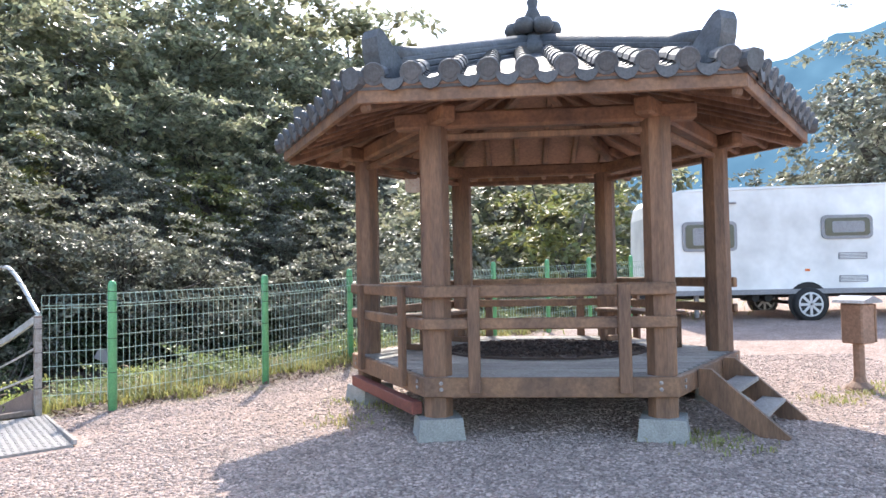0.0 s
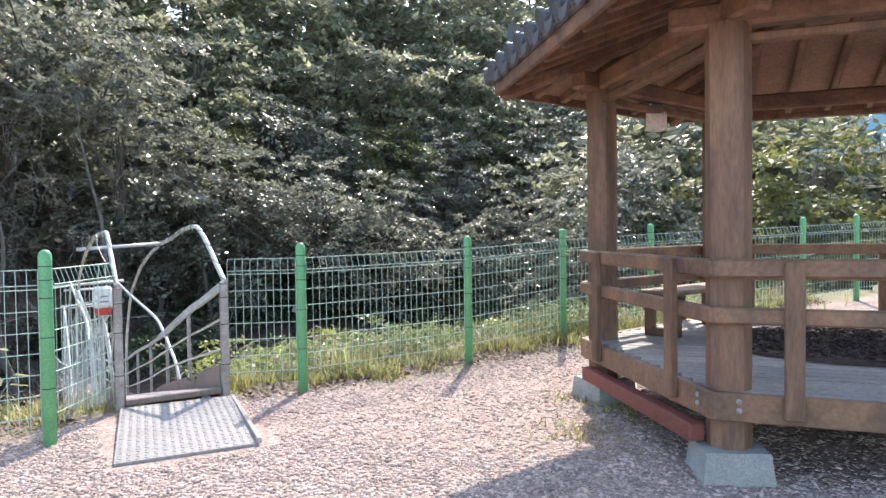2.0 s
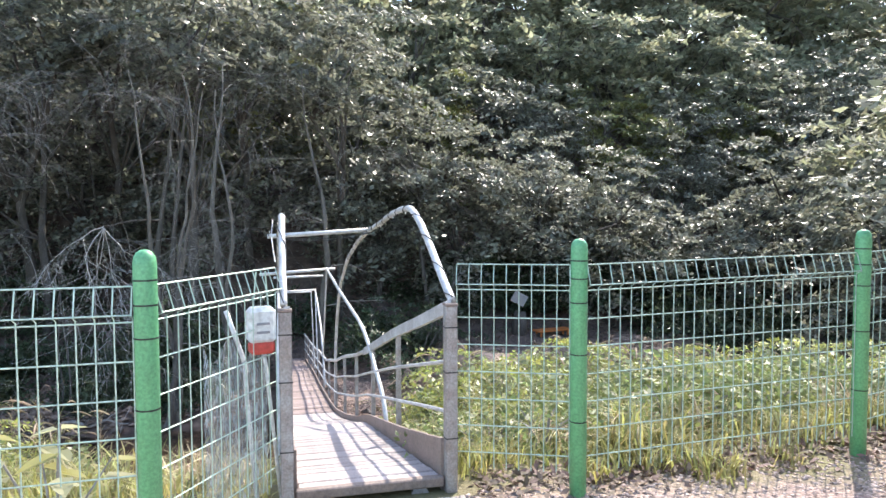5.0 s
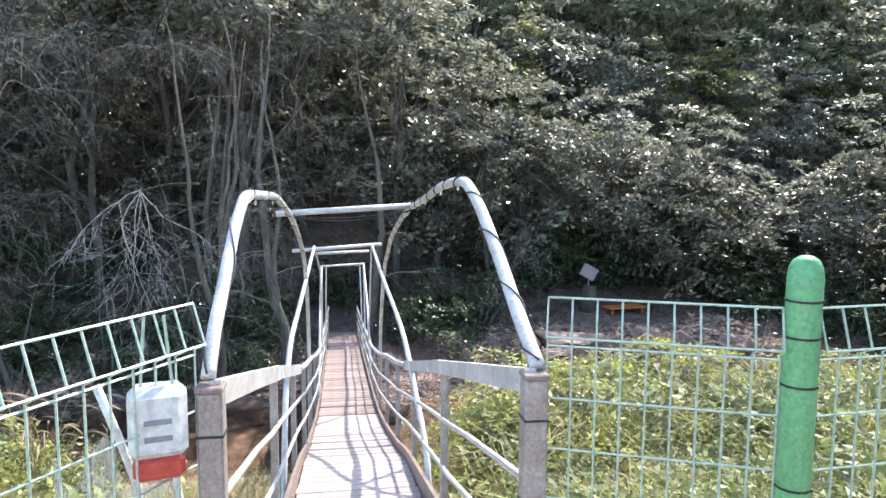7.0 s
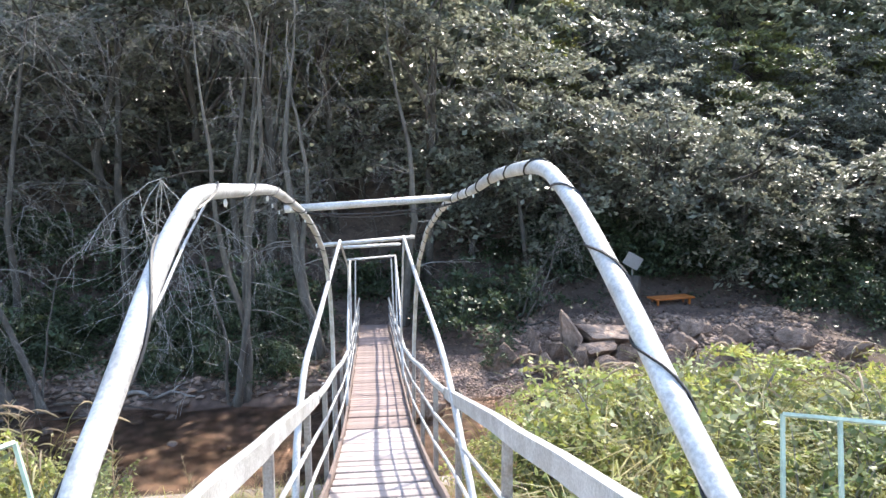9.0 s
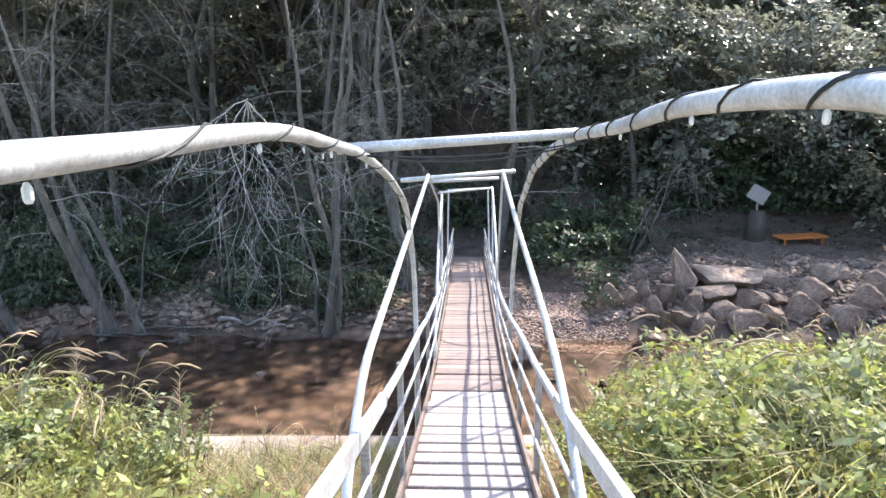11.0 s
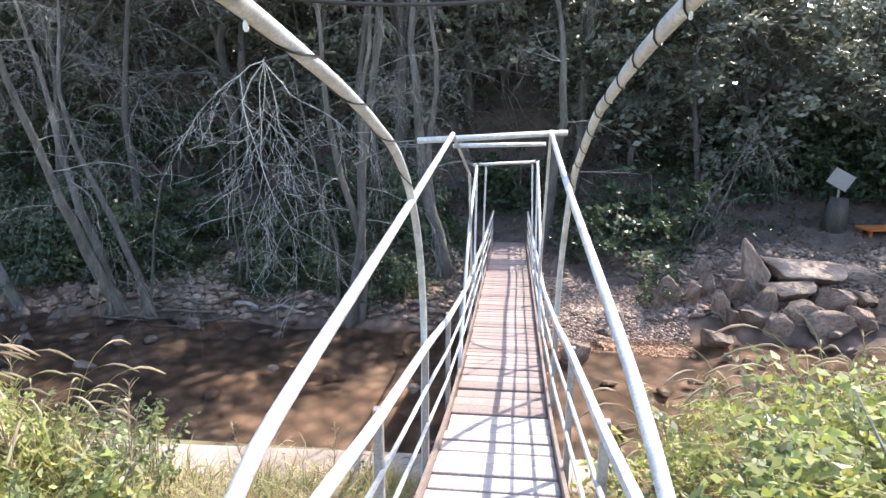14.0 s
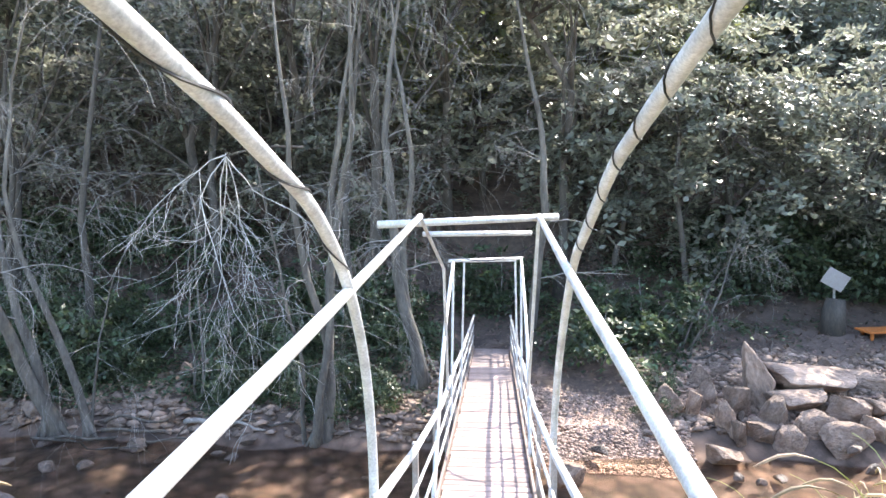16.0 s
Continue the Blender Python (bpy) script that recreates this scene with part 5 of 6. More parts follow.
bare = []
for sd, h, r0, lean, tw in ((31, 8.5, 0.13, (0.05, 0.1), 3), (32, 7.5, 0.09, (-0.12, 0.0), 3), (33, 9.0, 0.10, (0.0, -0.1), 4)):
    b = thing("bare_tree", "slender grey-barked tree with bare drooping twigs on a stream bank", "tree", group="bare bank trees")
    lm, tg = bare_tree(sd, h, r0, lean, tw)
    part("trunk", lm, M_BARK, b, smooth=True)
    tagged(part("twig", tg, M_TWIG, b), kind="stuff")
    bare.append(b)
spots = {0: [], 1: [], 2: []}
for kind, s_, v_, turn, k in ((2, 18.6, 3.4, 0.8, 1.0), (2, 17.2, 9.0, 1.7, 1.0), (0, 15.5, 12.5, 0.2, 1.0), (1, 18.5, 12.0, 3.0, 1.1), (2, 19.5, 4.0, 2.0, 1.1), (1, 19.6, -4.9, 5.5, 1.0), (0, 20.5, 7.5, 5.0, 1.2), (1, 15.2, 15.5, 1.2, 1.0), (2, 21.0, 15.0, 0.5, 1.2)):
    p = at_sv(s_, v_)
    spots[kind].append((p.x, p.y, p.z, turn, k))
for kind, pl in spots.items():
    scatter(bare[kind], pl)


def bank_tree(s_, v_, seed, stems, label, limbs=4):
    """A multi-stemmed tree at the water's edge. stems: (sideways lean, lean up the bank, length, radius)."""
    pr = random.Random(seed)
    b = thing("bank_tree", label, "tree", Matrix.Translation(at_sv(s_, v_)), "bare bank trees")
    fine = Geo()

    def twigs(p, d, ln, r, depth):
        pts, rs = [p.copy()], [r]
        for i in range(6):
            d = (d + Vector((pr.gauss(0, 0.16), pr.gauss(0, 0.16), pr.gauss(0, 0.1) - 0.09 * depth))).normalized()
            p = p + d * ln / 6
            pts.append(p.copy())
            rs.append(max(r * (1 - 0.13 * (i + 1)), 0.0017))
        fine.tube(pts, rs, 4, cap=False)
        if depth < 3:
            for j in range((0, 5, 4)[depth]):
                k = pr.randrange(1, 7)
                nd = (d + Vector((pr.gauss(0, 0.7), pr.gauss(0, 0.7), pr.gauss(0, 0.4)))).normalized()
                twigs(pts[k], nd, ln * pr.uniform(0.4, 0.7), max(rs[k] * 0.5, 0.0018), depth + 1)
    for n, (lv, ls, ln, r) in enumerate(stems):
        g = Geo()
        d = (BV * lv + BU * ls + Vector((0, 0, 1))).normalized()
        p = BV * (0.13 * (n - (len(stems) - 1) / 2)) + BU * pr.uniform(-0.12, 0.12) + Vector((0, 0, -0.35))
        pts, rs, sway = [p.copy()], [r * 1.75], Vector((0, 0, 0))
        for i in range(14):
            sway = sway * 0.72 + Vector((pr.gauss(0, 0.1), pr.gauss(0, 0.1), 0))
            p = p + (d + sway).normalized() * ln / 14
            pts.append(p.copy())
            rs.append(r * (1.12 if i == 0 else 1.0) * (1 - 0.07 * i) * pr.uniform(0.94, 1.06))
        g.tube(pts, rs, 9)
        for j in range(3):
            a = pr.uniform(0, 6.28)
            e = pts[0] + Vector((math.cos(a) * r * 3.2, math.sin(a) * r * 3.2, 0.12))
            g.tube([pts[1] + Vector((math.cos(a), math.sin(a), 0)) * r * 0.5, (pts[1] + e) / 2, e], [r * 0.55, r * 0.45, r * 0.2], 6)
        part("trunk", g, M_BARKLIT, b, smooth=True)
        for j in range(limbs):
            k = pr.randrange(3, 13)
            a = pr.uniform(0, 6.28)
            twigs(pts[k], Vector((math.cos(a), math.sin(a), pr.uniform(-0.1, 0.7))).normalized(), pr.uniform(1.0, 2.4), max(rs[k] * 0.16, 0.0055), 1)
    tagged(part("twig", fine, M_TWIG, b), kind="stuff")


BT = "grey-barked bare tree with thin tangled twigs at the water's edge"
bank_tree(14.05, 7.7, 71, ((0.17, 0.0, 8.0, 0.125), (0.09, 0.05, 8.5, 0.095)), BT, 6)
bank_tree(13.98, 6.95, 72, ((0.03, 0.02, 8.5, 0.075), (-0.2, 0.1, 4.0, 0.03)), BT, 5)
bank_tree(13.85, 9.5, 73, ((0.36, 0.0, 7.0, 0.11),), BT, 4)
bank_tree(13.85, 2.95, 74, ((0.06, 0.02, 9.0, 0.1), (0.0, 0.08, 9.0, 0.085), (-0.05, 0.0, 8.5, 0.075), (0.16, -0.03, 6.0, 0.04)), BT, 5)
bank_tree(15.6, 1.4, 75, ((0.03, 0.0, 9.0, 0.125), (-0.02, 0.05, 8.5, 0.09)), BT, 5)
bank_tree(17.6, -0.75, 76, ((-0.1, 0.0, 9.0, 0.12),), "leaning grey trunk at the bridge's far end", 7)
bank_tree(14.6, 5.4, 77, ((0.05, 0.1, 5.0, 0.03), (-0.1, 0.1, 4.5, 0.025)), BT, 2)
bank_tree(17.6, -4.0, 78, ((-0.25, -0.1, 4.2, 0.035), (-0.5, 0.0, 3.6, 0.028)), "low tangled bare thicket tree over a stream bank", 4)


def hanging_branch():
    """The dead branch, its sunlit paleness put into the colour, that hangs in a fan over the stream from the trunks at
    the water's edge.
    """
    pr = random.Random(88)
    root = at_sv(13.8, 3.05)
    top = thing("dead_branch", "pale bare branch hanging in a fan of twigs over the stream", "branch", Matrix.Translation((root.x, root.y, 0)))
    fork = BV * 1.1 + BU * -0.5 + Vector((0, 0, 1.15))
    g = Geo()
    limb = smooth_path([(0, 0, 1.3), tuple(fork * 0.5 + Vector((0, 0, 0.72))), tuple(fork)], 4)
    wood = Geo().tube(limb, [0.026 - 0.0016 * i for i in range(len(limb))], 6)

    def spray(p, d, ln, r, depth):
        pts, rs = [p.copy()], [r]
        n = 9
        for i in range(n):
            d = (d + Vector((pr.gauss(0, 0.19), pr.gauss(0, 0.19), pr.gauss(0, 0.17) - 0.02))).normalized()
            p = p + d * ln / n
            pts.append(p.copy())
            rs.append(max(r * (1 - 0.09 * (i + 1)), 0.0026))
        g.tube(pts, rs, 4, cap=False)
        if depth < 3:
            for j in range((7, 4)[depth - 1]):
                k = pr.randrange(2, n)
                nd = (d + BV * pr.gauss(0, 0.55) + BU * pr.gauss(0, 0.3) + Vector((0, 0, pr.gauss(0, 0.35)))).normalized()
                spray(pts[k], nd, ln * pr.uniform(0.35, 0.6), max(rs[k] * 0.55, 0.0028), depth + 1)
    for lv, lz, ln in ((1.0, -1.0, 3.4), (0.55, -1.0, 3.6), (0.3, -1.0, 2.6), (-0.3, -1.0, 2.6), (1.5, -0.45, 2.2), (-0.8, -0.6, 2.0)):
        spray(fork + Vector((0, 0, pr.uniform(-0.05, 0.05))), (BV * lv + BU * pr.uniform(-0.3, 0.3) + Vector((0, 0, lz))).normalized(), ln, 0.0105, 1)
    part("spray", g, M_PALE, top, smooth=True)
    part("limb", wood, M_BARK, top, smooth=True)


hanging_branch()


def shrub_proto(name, seed, r, h, n, clusters, size, leaf_mat, label, stems=9):
    rng = np.random.default_rng(seed)
    pr = random.Random(seed)
    pts, cc, idx, face = crown_points(rng, n, clusters, r, h * 0.55, h * 0.5, -0.6, 0.16)
    pts[:, 2] = np.maximum(pts[:, 2], 0.02)
    top = thing(name, label, "shrub", group=name + "s")
    g = Geo()
    for j in range(stems):
        q = Vector(cc[pr.randrange(clusters)])
        g.tube([Vector((pr.uniform(-0.1, 0.1), pr.uniform(-0.1, 0.1), -0.15)), q * 0.5 + Vector((0, 0, 0.1)), q], [0.014, 0.01, 0.004], 4)
    tagged(part("stem", g, M_TWIG, top), kind="stuff")
    part("foliage", quads_of("foliage", leaves_at(rng, pts, idx, face, size, 0.7), leaf_mat), None, top)
    return top


undergrowth = shrub_proto("understory_shrub", 41, 1.1, 1.3, 2600, 60, 0.12, M_SHADELEAF, "leafy shrub with forest shade put into its leaf colour")
pl = []
for i in range(150):
    s_, v_ = frng.uniform(15.6, 23), frng.uniform(-26, 20)
    if -2.2 < v_ < 1.6 and s_ < 19:
        continue
    if -12 < v_ < -3 and s_ < (20.6 if v_ < -6.0 else 17.3):
        continue
    p = at_sv(s_, v_)
    pl.append((p.x, p.y, p.z - 0.1, frng.uniform(0, 6), frng.uniform(0.45, 1.2)))
for i in range(60):
    s_, v_ = frng.uniform(14.7, 18.5), frng.uniform(1.6, 16)
    p = at_sv(s_, v_)
    pl.append((p.x, p.y, p.z - 0.1, frng.uniform(0, 6), frng.uniform(0.3, 0.75)))
for i in range(34):
    s_, v_ = frng.uniform(20.7, 22.4), frng.uniform(-15, -6.2)
    p = at_sv(s_, v_)
    pl.append((p.x, p.y, p.z - 0.1, frng.uniform(0, 6), frng.uniform(0.8, 1.3)))
for s_, v_, k in ((14.75, -2.95, 0.3), (15.4, -3.1, 0.32)):
    p = at_sv(s_, v_)
    pl.append((p.x, p.y, p.z + 0.05, frng.uniform(0, 6), k))
scatter(undergrowth, pl)
weed = shrub_proto("bank_shrub", 42, 0.75, 0.85, 4600, 80, 0.058, M_SAGE, "sunlit sage-green leafy bush on a stream bank")
pl = []
for i in range(56):
    s_ = frng.uniform(2.2, 7.5)
    v_ = frng.uniform(-9, -1.35) if i % 5 else frng.uniform(2.2, 7.5)
    if v_ > 0 and s_ > 6:
        continue
    if s_ > 6.3 and v_ > -2.2:
        continue
    p = at_sv(s_, v_)
    pl.append((p.x, p.y, p.z - 0.12, frng.uniform(0, 6), frng.uniform(0.35, 0.65) if s_ < 4.2 else frng.uniform(0.65, 1.15)))
scatter(weed, pl)


low_weed = shrub_proto("fence_weed", 43, 0.42, 0.42, 1500, 50, 0.05, M_WEED, "low green weeds behind a wire fence")
pl = []
for i in range(66):
    s_, v_ = frng.uniform(0.45, 2.1), frng.uniform(-8.5, -0.9)
    p = at_sv(s_, v_)
    pl.append((p.x, p.y, p.z - 0.03, frng.uniform(0, 6), frng.uniform(0.5, 1.15)))
for s_, v_, k in ((0.9, -1.55, 0.9), (0.75, -2.15, 1.2), (1.15, -2.5, 1.3), (0.8, -2.9, 1.0), (1.3, -3.6, 1.15), (1.0, -4.6, 1.0), (1.2, -5.9, 1.2)):
    p = at_sv(s_, v_)
    pl.append((p.x, p.y, p.z - 0.05, frng.uniform(0, 6), k))
scatter(low_weed, pl)


def blades(name, roots, h, w, lean, mat_, label, seed):
    """Grass: each blade two joined quads that bend over."""
    rng = np.random.default_rng(seed)
    n = len(roots)
    a = rng.random(n) * 2 * np.pi
    d = np.stack([np.cos(a), np.sin(a), np.zeros(n)], -1)
    sd = np.stack([-np.sin(a), np.cos(a), np.zeros(n)], -1)
    hh = (h * (0.45 + 0.8 * rng.random(n)))[:, None]
    ww = (w * (0.6 + 0.8 * rng.random(n)))[:, None]
    ln = (lean * (0.3 + rng.random(n)))[:, None]
    up = np.array([0, 0, 1.0])
    m = roots + up * hh * 0.6 + d * hh * ln * 0.35
    t = roots + up * hh * (1.0 - 0.35 * ln) + d * hh * ln
    co = np.stack([roots - sd * ww, roots + sd * ww, m + sd * ww * 0.8, m - sd * ww * 0.8, t + sd * ww * 0.12, t - sd * ww * 0.12], 1).reshape(-1, 3)
    i = np.arange(n) * 6
    q = np.stack([np.stack([i, i + 1, i + 2, i + 3], -1), np.stack([i + 3, i + 2, i + 4, i + 5], -1)], 1).reshape(-1, 4)
    me = bpy.data.meshes.new(name)
    me.vertices.add(n * 6)
    me.vertices.foreach_set("co", co.astype(np.float32).ravel())
    me.loops.add(n * 8)
    me.loops.foreach_set("vertex_index", q.astype(np.int32).ravel())
    me.polygons.add(n * 2)
    me.polygons.foreach_set("loop_start", np.arange(n * 2, dtype=np.int32) * 4)
    me.polygons.foreach_set("loop_total", np.full(n * 2, 4, dtype=np.int32))
    me.update(calc_edges=True)
    me.materials.append(mat_)
    ob = new(name, me)
    return tagged(ob, label, "grass", kind="stuff")


def roots_sv(rng, n, s0, s1, v0, v1, clump=0.0, nc=60):
    if clump:
        cs, cv = rng.uniform(s0, s1, nc), rng.uniform(v0, v1, nc)
        k = rng.integers(0, nc, n)
        s_, v_ = cs[k] + rng.normal(size=n) * clump, cv[k] + rng.normal(size=n) * clump
    else:
        s_, v_ = rng.uniform(s0, s1, n), rng.uniform(v0, v1, n)
    keep = ~((np.abs(v_) < 0.5) & (s_ < 7.6)) & ~((s_ < 0.02) & (v_ > -0.5) & (v_ < 0.75))
    s_, v_ = s_[keep], v_[keep]
    x, y = BO.x + BU.x * s_ + BV.x * v_, BO.y + BU.y * s_ + BV.y * v_
    return np.stack([x, y, ground_z(x, y) - 0.01], -1)


rng = np.random.default_rng(5)
strip = np.concatenate([roots_sv(rng, 5600, 0.1, 1.8, -9.5, -0.4), roots_sv(rng, 900, 0.0, 0.5, 0.4, 4.5), roots_sv(rng, 9000, 0.15, 1.8, -9.5, -0.4, 0.13, 110), roots_sv(rng, 2200, -0.15, 0.25, -9.0, 1.5, 0.08, 40)])
blades("fence_grass", strip, 0.17, 0.006, 0.8, M_GRASS, "uneven yellow-green grass along a wire fence", 51)
blades("fence_weeds", roots_sv(rng, 5000, 0.3, 1.7, -9.0, -0.6, 0.16, 40), 0.36, 0.007, 0.9, M_GRASS, "taller green weeds behind a wire fence", 52)
blades("bank_grass", np.concatenate([roots_sv(rng, 20000, 1.4, 7.5, -9, 8), roots_sv(rng, 9000, 1.5, 7.4, 0.6, 7, 0.2, 60)]), 0.42, 0.007, 0.9, M_GRASS, "tall sunlit grass on a stream bank", 53)
blades("long_bank_grass", roots_sv(rng, 4200, 3.2, 7.4, -7.5, -1.4, 0.14, 60), 0.75, 0.006, 1.3, M_GRASS, "long arching yellow-green grass on a stream bank", 57)
blades("dry_grass", np.concatenate([roots_sv(rng, 18000, 2.6, 7.6, -3.2, 3.2, 0.25, 110), roots_sv(rng, 2500, 0.2, 1.5, -9, 1, 0.15, 40)]), 0.36, 0.005, 1.0, M_STRAW, "dry straw-coloured grass on a stream bank", 54)
tx, ty = rng.uniform(-30, 40, 16000), rng.uniform(11, 45, 16000)
ss_ = (tx - BO.x) * BU.x + (ty - BO.y) * BU.y
keep = (ss_ < 0.5) & (ty > 10.5) & ((ss_ > -2.2) | (ty > 20))
blades("meadow_grass", np.stack([tx, ty, ground_z(tx, ty)], -1)[keep], 0.2, 0.012, 0.7, M_GRASS, "green meadow grass beyond the gravel yard", 55)
tuft = np.concatenate([np.array(c) + rng.normal(size=(130, 2)) * 0.16 for c in ((-0.95, 7.1), (-1.0, 8.0), (2.0, 6.1), (1.9, 6.35), (4.2, 8.0), (4.6, 8.3), (3.7, 7.7), (-0.6, 7.7))])
blades("yard_tufts", np.concatenate([tuft, np.zeros((len(tuft), 1))], 1), 0.055, 0.006, 0.9, M_GRASS, "short grass tufts in gravel", 56)


def stalk_weed(name, seed, stems, h, leaf, per, mat_, label, spread=0.35):
    """A clump of leafy stalks: leaves in whorls up each leaning stem."""
    pr, rng_ = random.Random(seed), np.random.default_rng(seed)
    top = thing(name, label, "weed", group=name + "s")
    g, pts, nrm = Geo(), [], []
    for j in range(stems):
        a, r = pr.uniform(0, 6.28), spread * pr.random() ** 0.5
        p = Vector((math.cos(a) * r, math.sin(a) * r, -0.08))
        hh = h * pr.uniform(0.5, 1.1)
        b = Vector((math.cos(a), math.sin(a), 0)) * pr.uniform(0.1, 0.45) * hh
        line = [p, p + b * 0.25 + Vector((0, 0, hh * 0.5)), p + b * 0.65 + Vector((0, 0, hh * 0.85)), p + b * 1.15 + Vector((0, 0, hh))]
        g.tube(line, [0.006, 0.005, 0.004, 0.002], 4, cap=False)
        for k in range(per):
            t = (k + pr.random()) / per * 2.75 + 0.25
            q = line[int(t)].lerp(line[int(t) + 1], t - int(t)) if t < 3 else line[3]
            c = pr.uniform(0, 6.28)
            d = Vector((math.cos(c), math.sin(c), 0.15)) * leaf * 0.35
            pts.append(tuple(q + d))
            nrm.append((math.cos(c) * 0.5, math.sin(c) * 0.5, 0.85))
    tagged(part("stem", g, M_TWIG, top), kind="stuff")
    part("foliage", quads_of("foliage", leaves_at(rng_, np.array(pts), np.arange(len(pts)), np.array(nrm), leaf, 0.35), mat_), None, top)
    return top


def strew(proto, n, s0, s1, v0, v1, k0, k1, dz=-0.02):
    pl = []
    for i in range(n):
        p = at_sv(frng.uniform(s0, s1), frng.uniform(v0, v1))
        pl.append((p.x, p.y, p.z + dz, frng.uniform(0, 6.28), frng.uniform(k0, k1)))
    return pl


leafy = stalk_weed("leafy_weed", 61, 15, 0.85, 0.095, 26, M_PALELEAF, "pale green large-leaved weed clump on a sunny bank")
scatter(leafy, strew(leafy, 28, 4.0, 7.2, -7.5, -1.5, 0.65, 1.0) + strew(leafy, 6, 4.6, 6.2, -3.4, -1.7, 0.9, 1.2) + strew(leafy, 7, 5.0, 6.6, 3.2, 5.6, 0.7, 1.0))
limey = stalk_weed("lime_weed", 62, 20, 0.42, 0.085, 18, M_LIME, "yellow-green broad-leaved low weed on a sunny bank", 0.4)
scatter(limey, strew(limey, 30, 2.8, 6.0, 1.6, 6.0, 0.8, 1.3) + strew(limey, 30, 3.4, 7.2, -7.0, -1.2, 0.8, 1.5))
fine_weed = stalk_weed("fine_weed", 63, 26, 0.6, 0.055, 34, M_WEED, "dark green small-leaved weed clump on a bank", 0.35)
scatter(fine_weed, strew(fine_weed, 40, 3.0, 7.2, -7.0, -1.2, 0.8, 1.5) + strew(fine_weed, 12, 5.2, 6.9, 2.8, 5.6, 0.9, 1.3) + strew(fine_weed, 8, 5.0, 7.3, 0.9, 2.6, 0.35, 0.6) + strew(fine_weed, 5, 0.8, 1.7, -7.5, -1.6, 0.4, 0.7))


def foxtail(seed):
    """A tuft of arching grass whose stems end in drooping bristly heads."""
    pr = random.Random(seed)
    top = thing("foxtail_grass", "arching grass tuft with drooping straw-coloured seed heads", "grass", group="foxtail grasses")
    blade, head = Geo(), Geo()
    for j in range(15):
        a, h = pr.uniform(0, 6.28), pr.uniform(0.55, 1.1)
        d = Vector((math.cos(a), math.sin(a), 0))
        p = d * pr.uniform(0, 0.1)
        line = smooth_path([tuple(p + Vector((0, 0, -0.05))), tuple(p + d * 0.1 * h + Vector((0, 0, 0.5 * h))), tuple(p + d * 0.28 * h + Vector((0, 0, 0.85 * h))), tuple(p + d * 0.5 * h + Vector((0, 0, 0.93 * h))), tuple(p + d * 0.66 * h + Vector((0, 0, 0.84 * h)))], 3)
        blade.tube(line[:-3], [0.004 - 0.00025 * i for i in range(len(line) - 3)], 3, cap=False)
        if j % 3 != 2:
            head.tube(line[-5:], [0.003, 0.008, 0.0095, 0.008, 0.002], 5)
        for k in range(2):
            b = a + pr.uniform(-1.5, 1.5)
            e = Vector((math.cos(b), math.sin(b), 0))
            w = e.cross(Vector((0, 0, 1))) * 0.007
            q0, q1, q2 = line[2 + k], line[2 + k] + e * 0.14 * h + Vector((0, 0, 0.2 * h)), line[2 + k] + e * 0.36 * h + Vector((0, 0, 0.12 * h))
            blade.add([q0 - w * 0.6, q0 + w * 0.6, q1 + w, q1 - w, q2], [(0, 1, 2, 3), (3, 2, 4)])
    tagged(part("blade", blade, M_GRASS, top), kind="stuff")
    tagged(part("seed_head", head, M_STRAW, top, "straw-coloured bristly heads"), kind="stuff")
    return top


fox = foxtail(66)
scatter(fox, strew(fox, 46, 4.8, 7.3, -6.5, -1.25, 0.8, 1.15) + strew(fox, 10, 6.2, 7.4, -3.6, -1.6, 0.9, 1.2) + strew(fox, 9, 5.6, 6.6, 3.0, 4.6, 0.85, 1.2) + strew(fox, 6, 6.4, 7.4, 0.9, 2.8, 0.35, 0.6) + strew(fox, 7, 0.5, 1.4, -6.5, -0.8, 0.3, 0.45))
blades("rusty_grass", np.concatenate([roots_sv(np.random.default_rng(67), 6500, 4.6, 7.6, -2.1, -0.6, 0.16, 40), roots_sv(np.random.default_rng(68), 3000, 4.2, 7.5, 0.6, 2.4, 0.15, 26)]), 0.34, 0.005, 1.1, M_RUST, "rust-coloured dry grass beside the footbridge", 69)


def seed_head(seed):
    """A tall dry weed with a plume of fine side stalks."""
    pr = random.Random(seed)
    top = thing("tall_weed", "tall dry weed stalk with a feathery seed head", "weed", group="tall weeds")
    g = Geo()
    pts = [Vector((0, 0, -0.1)), Vector((0.03, 0.02, 0.5)), Vector((0.1, 0.05, 1.0)), Vector((0.18, 0.06, 1.35))]
    g.tube(pts, [0.008, 0.006, 0.005, 0.002], 5)
    part("stalk", g, M_STRAW, top)
    g = Geo()
    for i in range(46):
        t = pr.uniform(0.45, 1.0)
        p = pts[1].lerp(pts[3], (t - 0.45) / 0.55)
        a = pr.uniform(0, 6.28)
        ln = pr.uniform(0.06, 0.2) * (1.35 - t)
        e = p + Vector((math.cos(a) * ln, math.sin(a) * ln, ln * 1.1))
        g.tube([p, (p + e) / 2 + Vector((0, 0, 0.01)), e], [0.003, 0.004, 0.002], 3)
    tagged(part("plume", g, M_STRAW, top), kind="stuff")
    return top


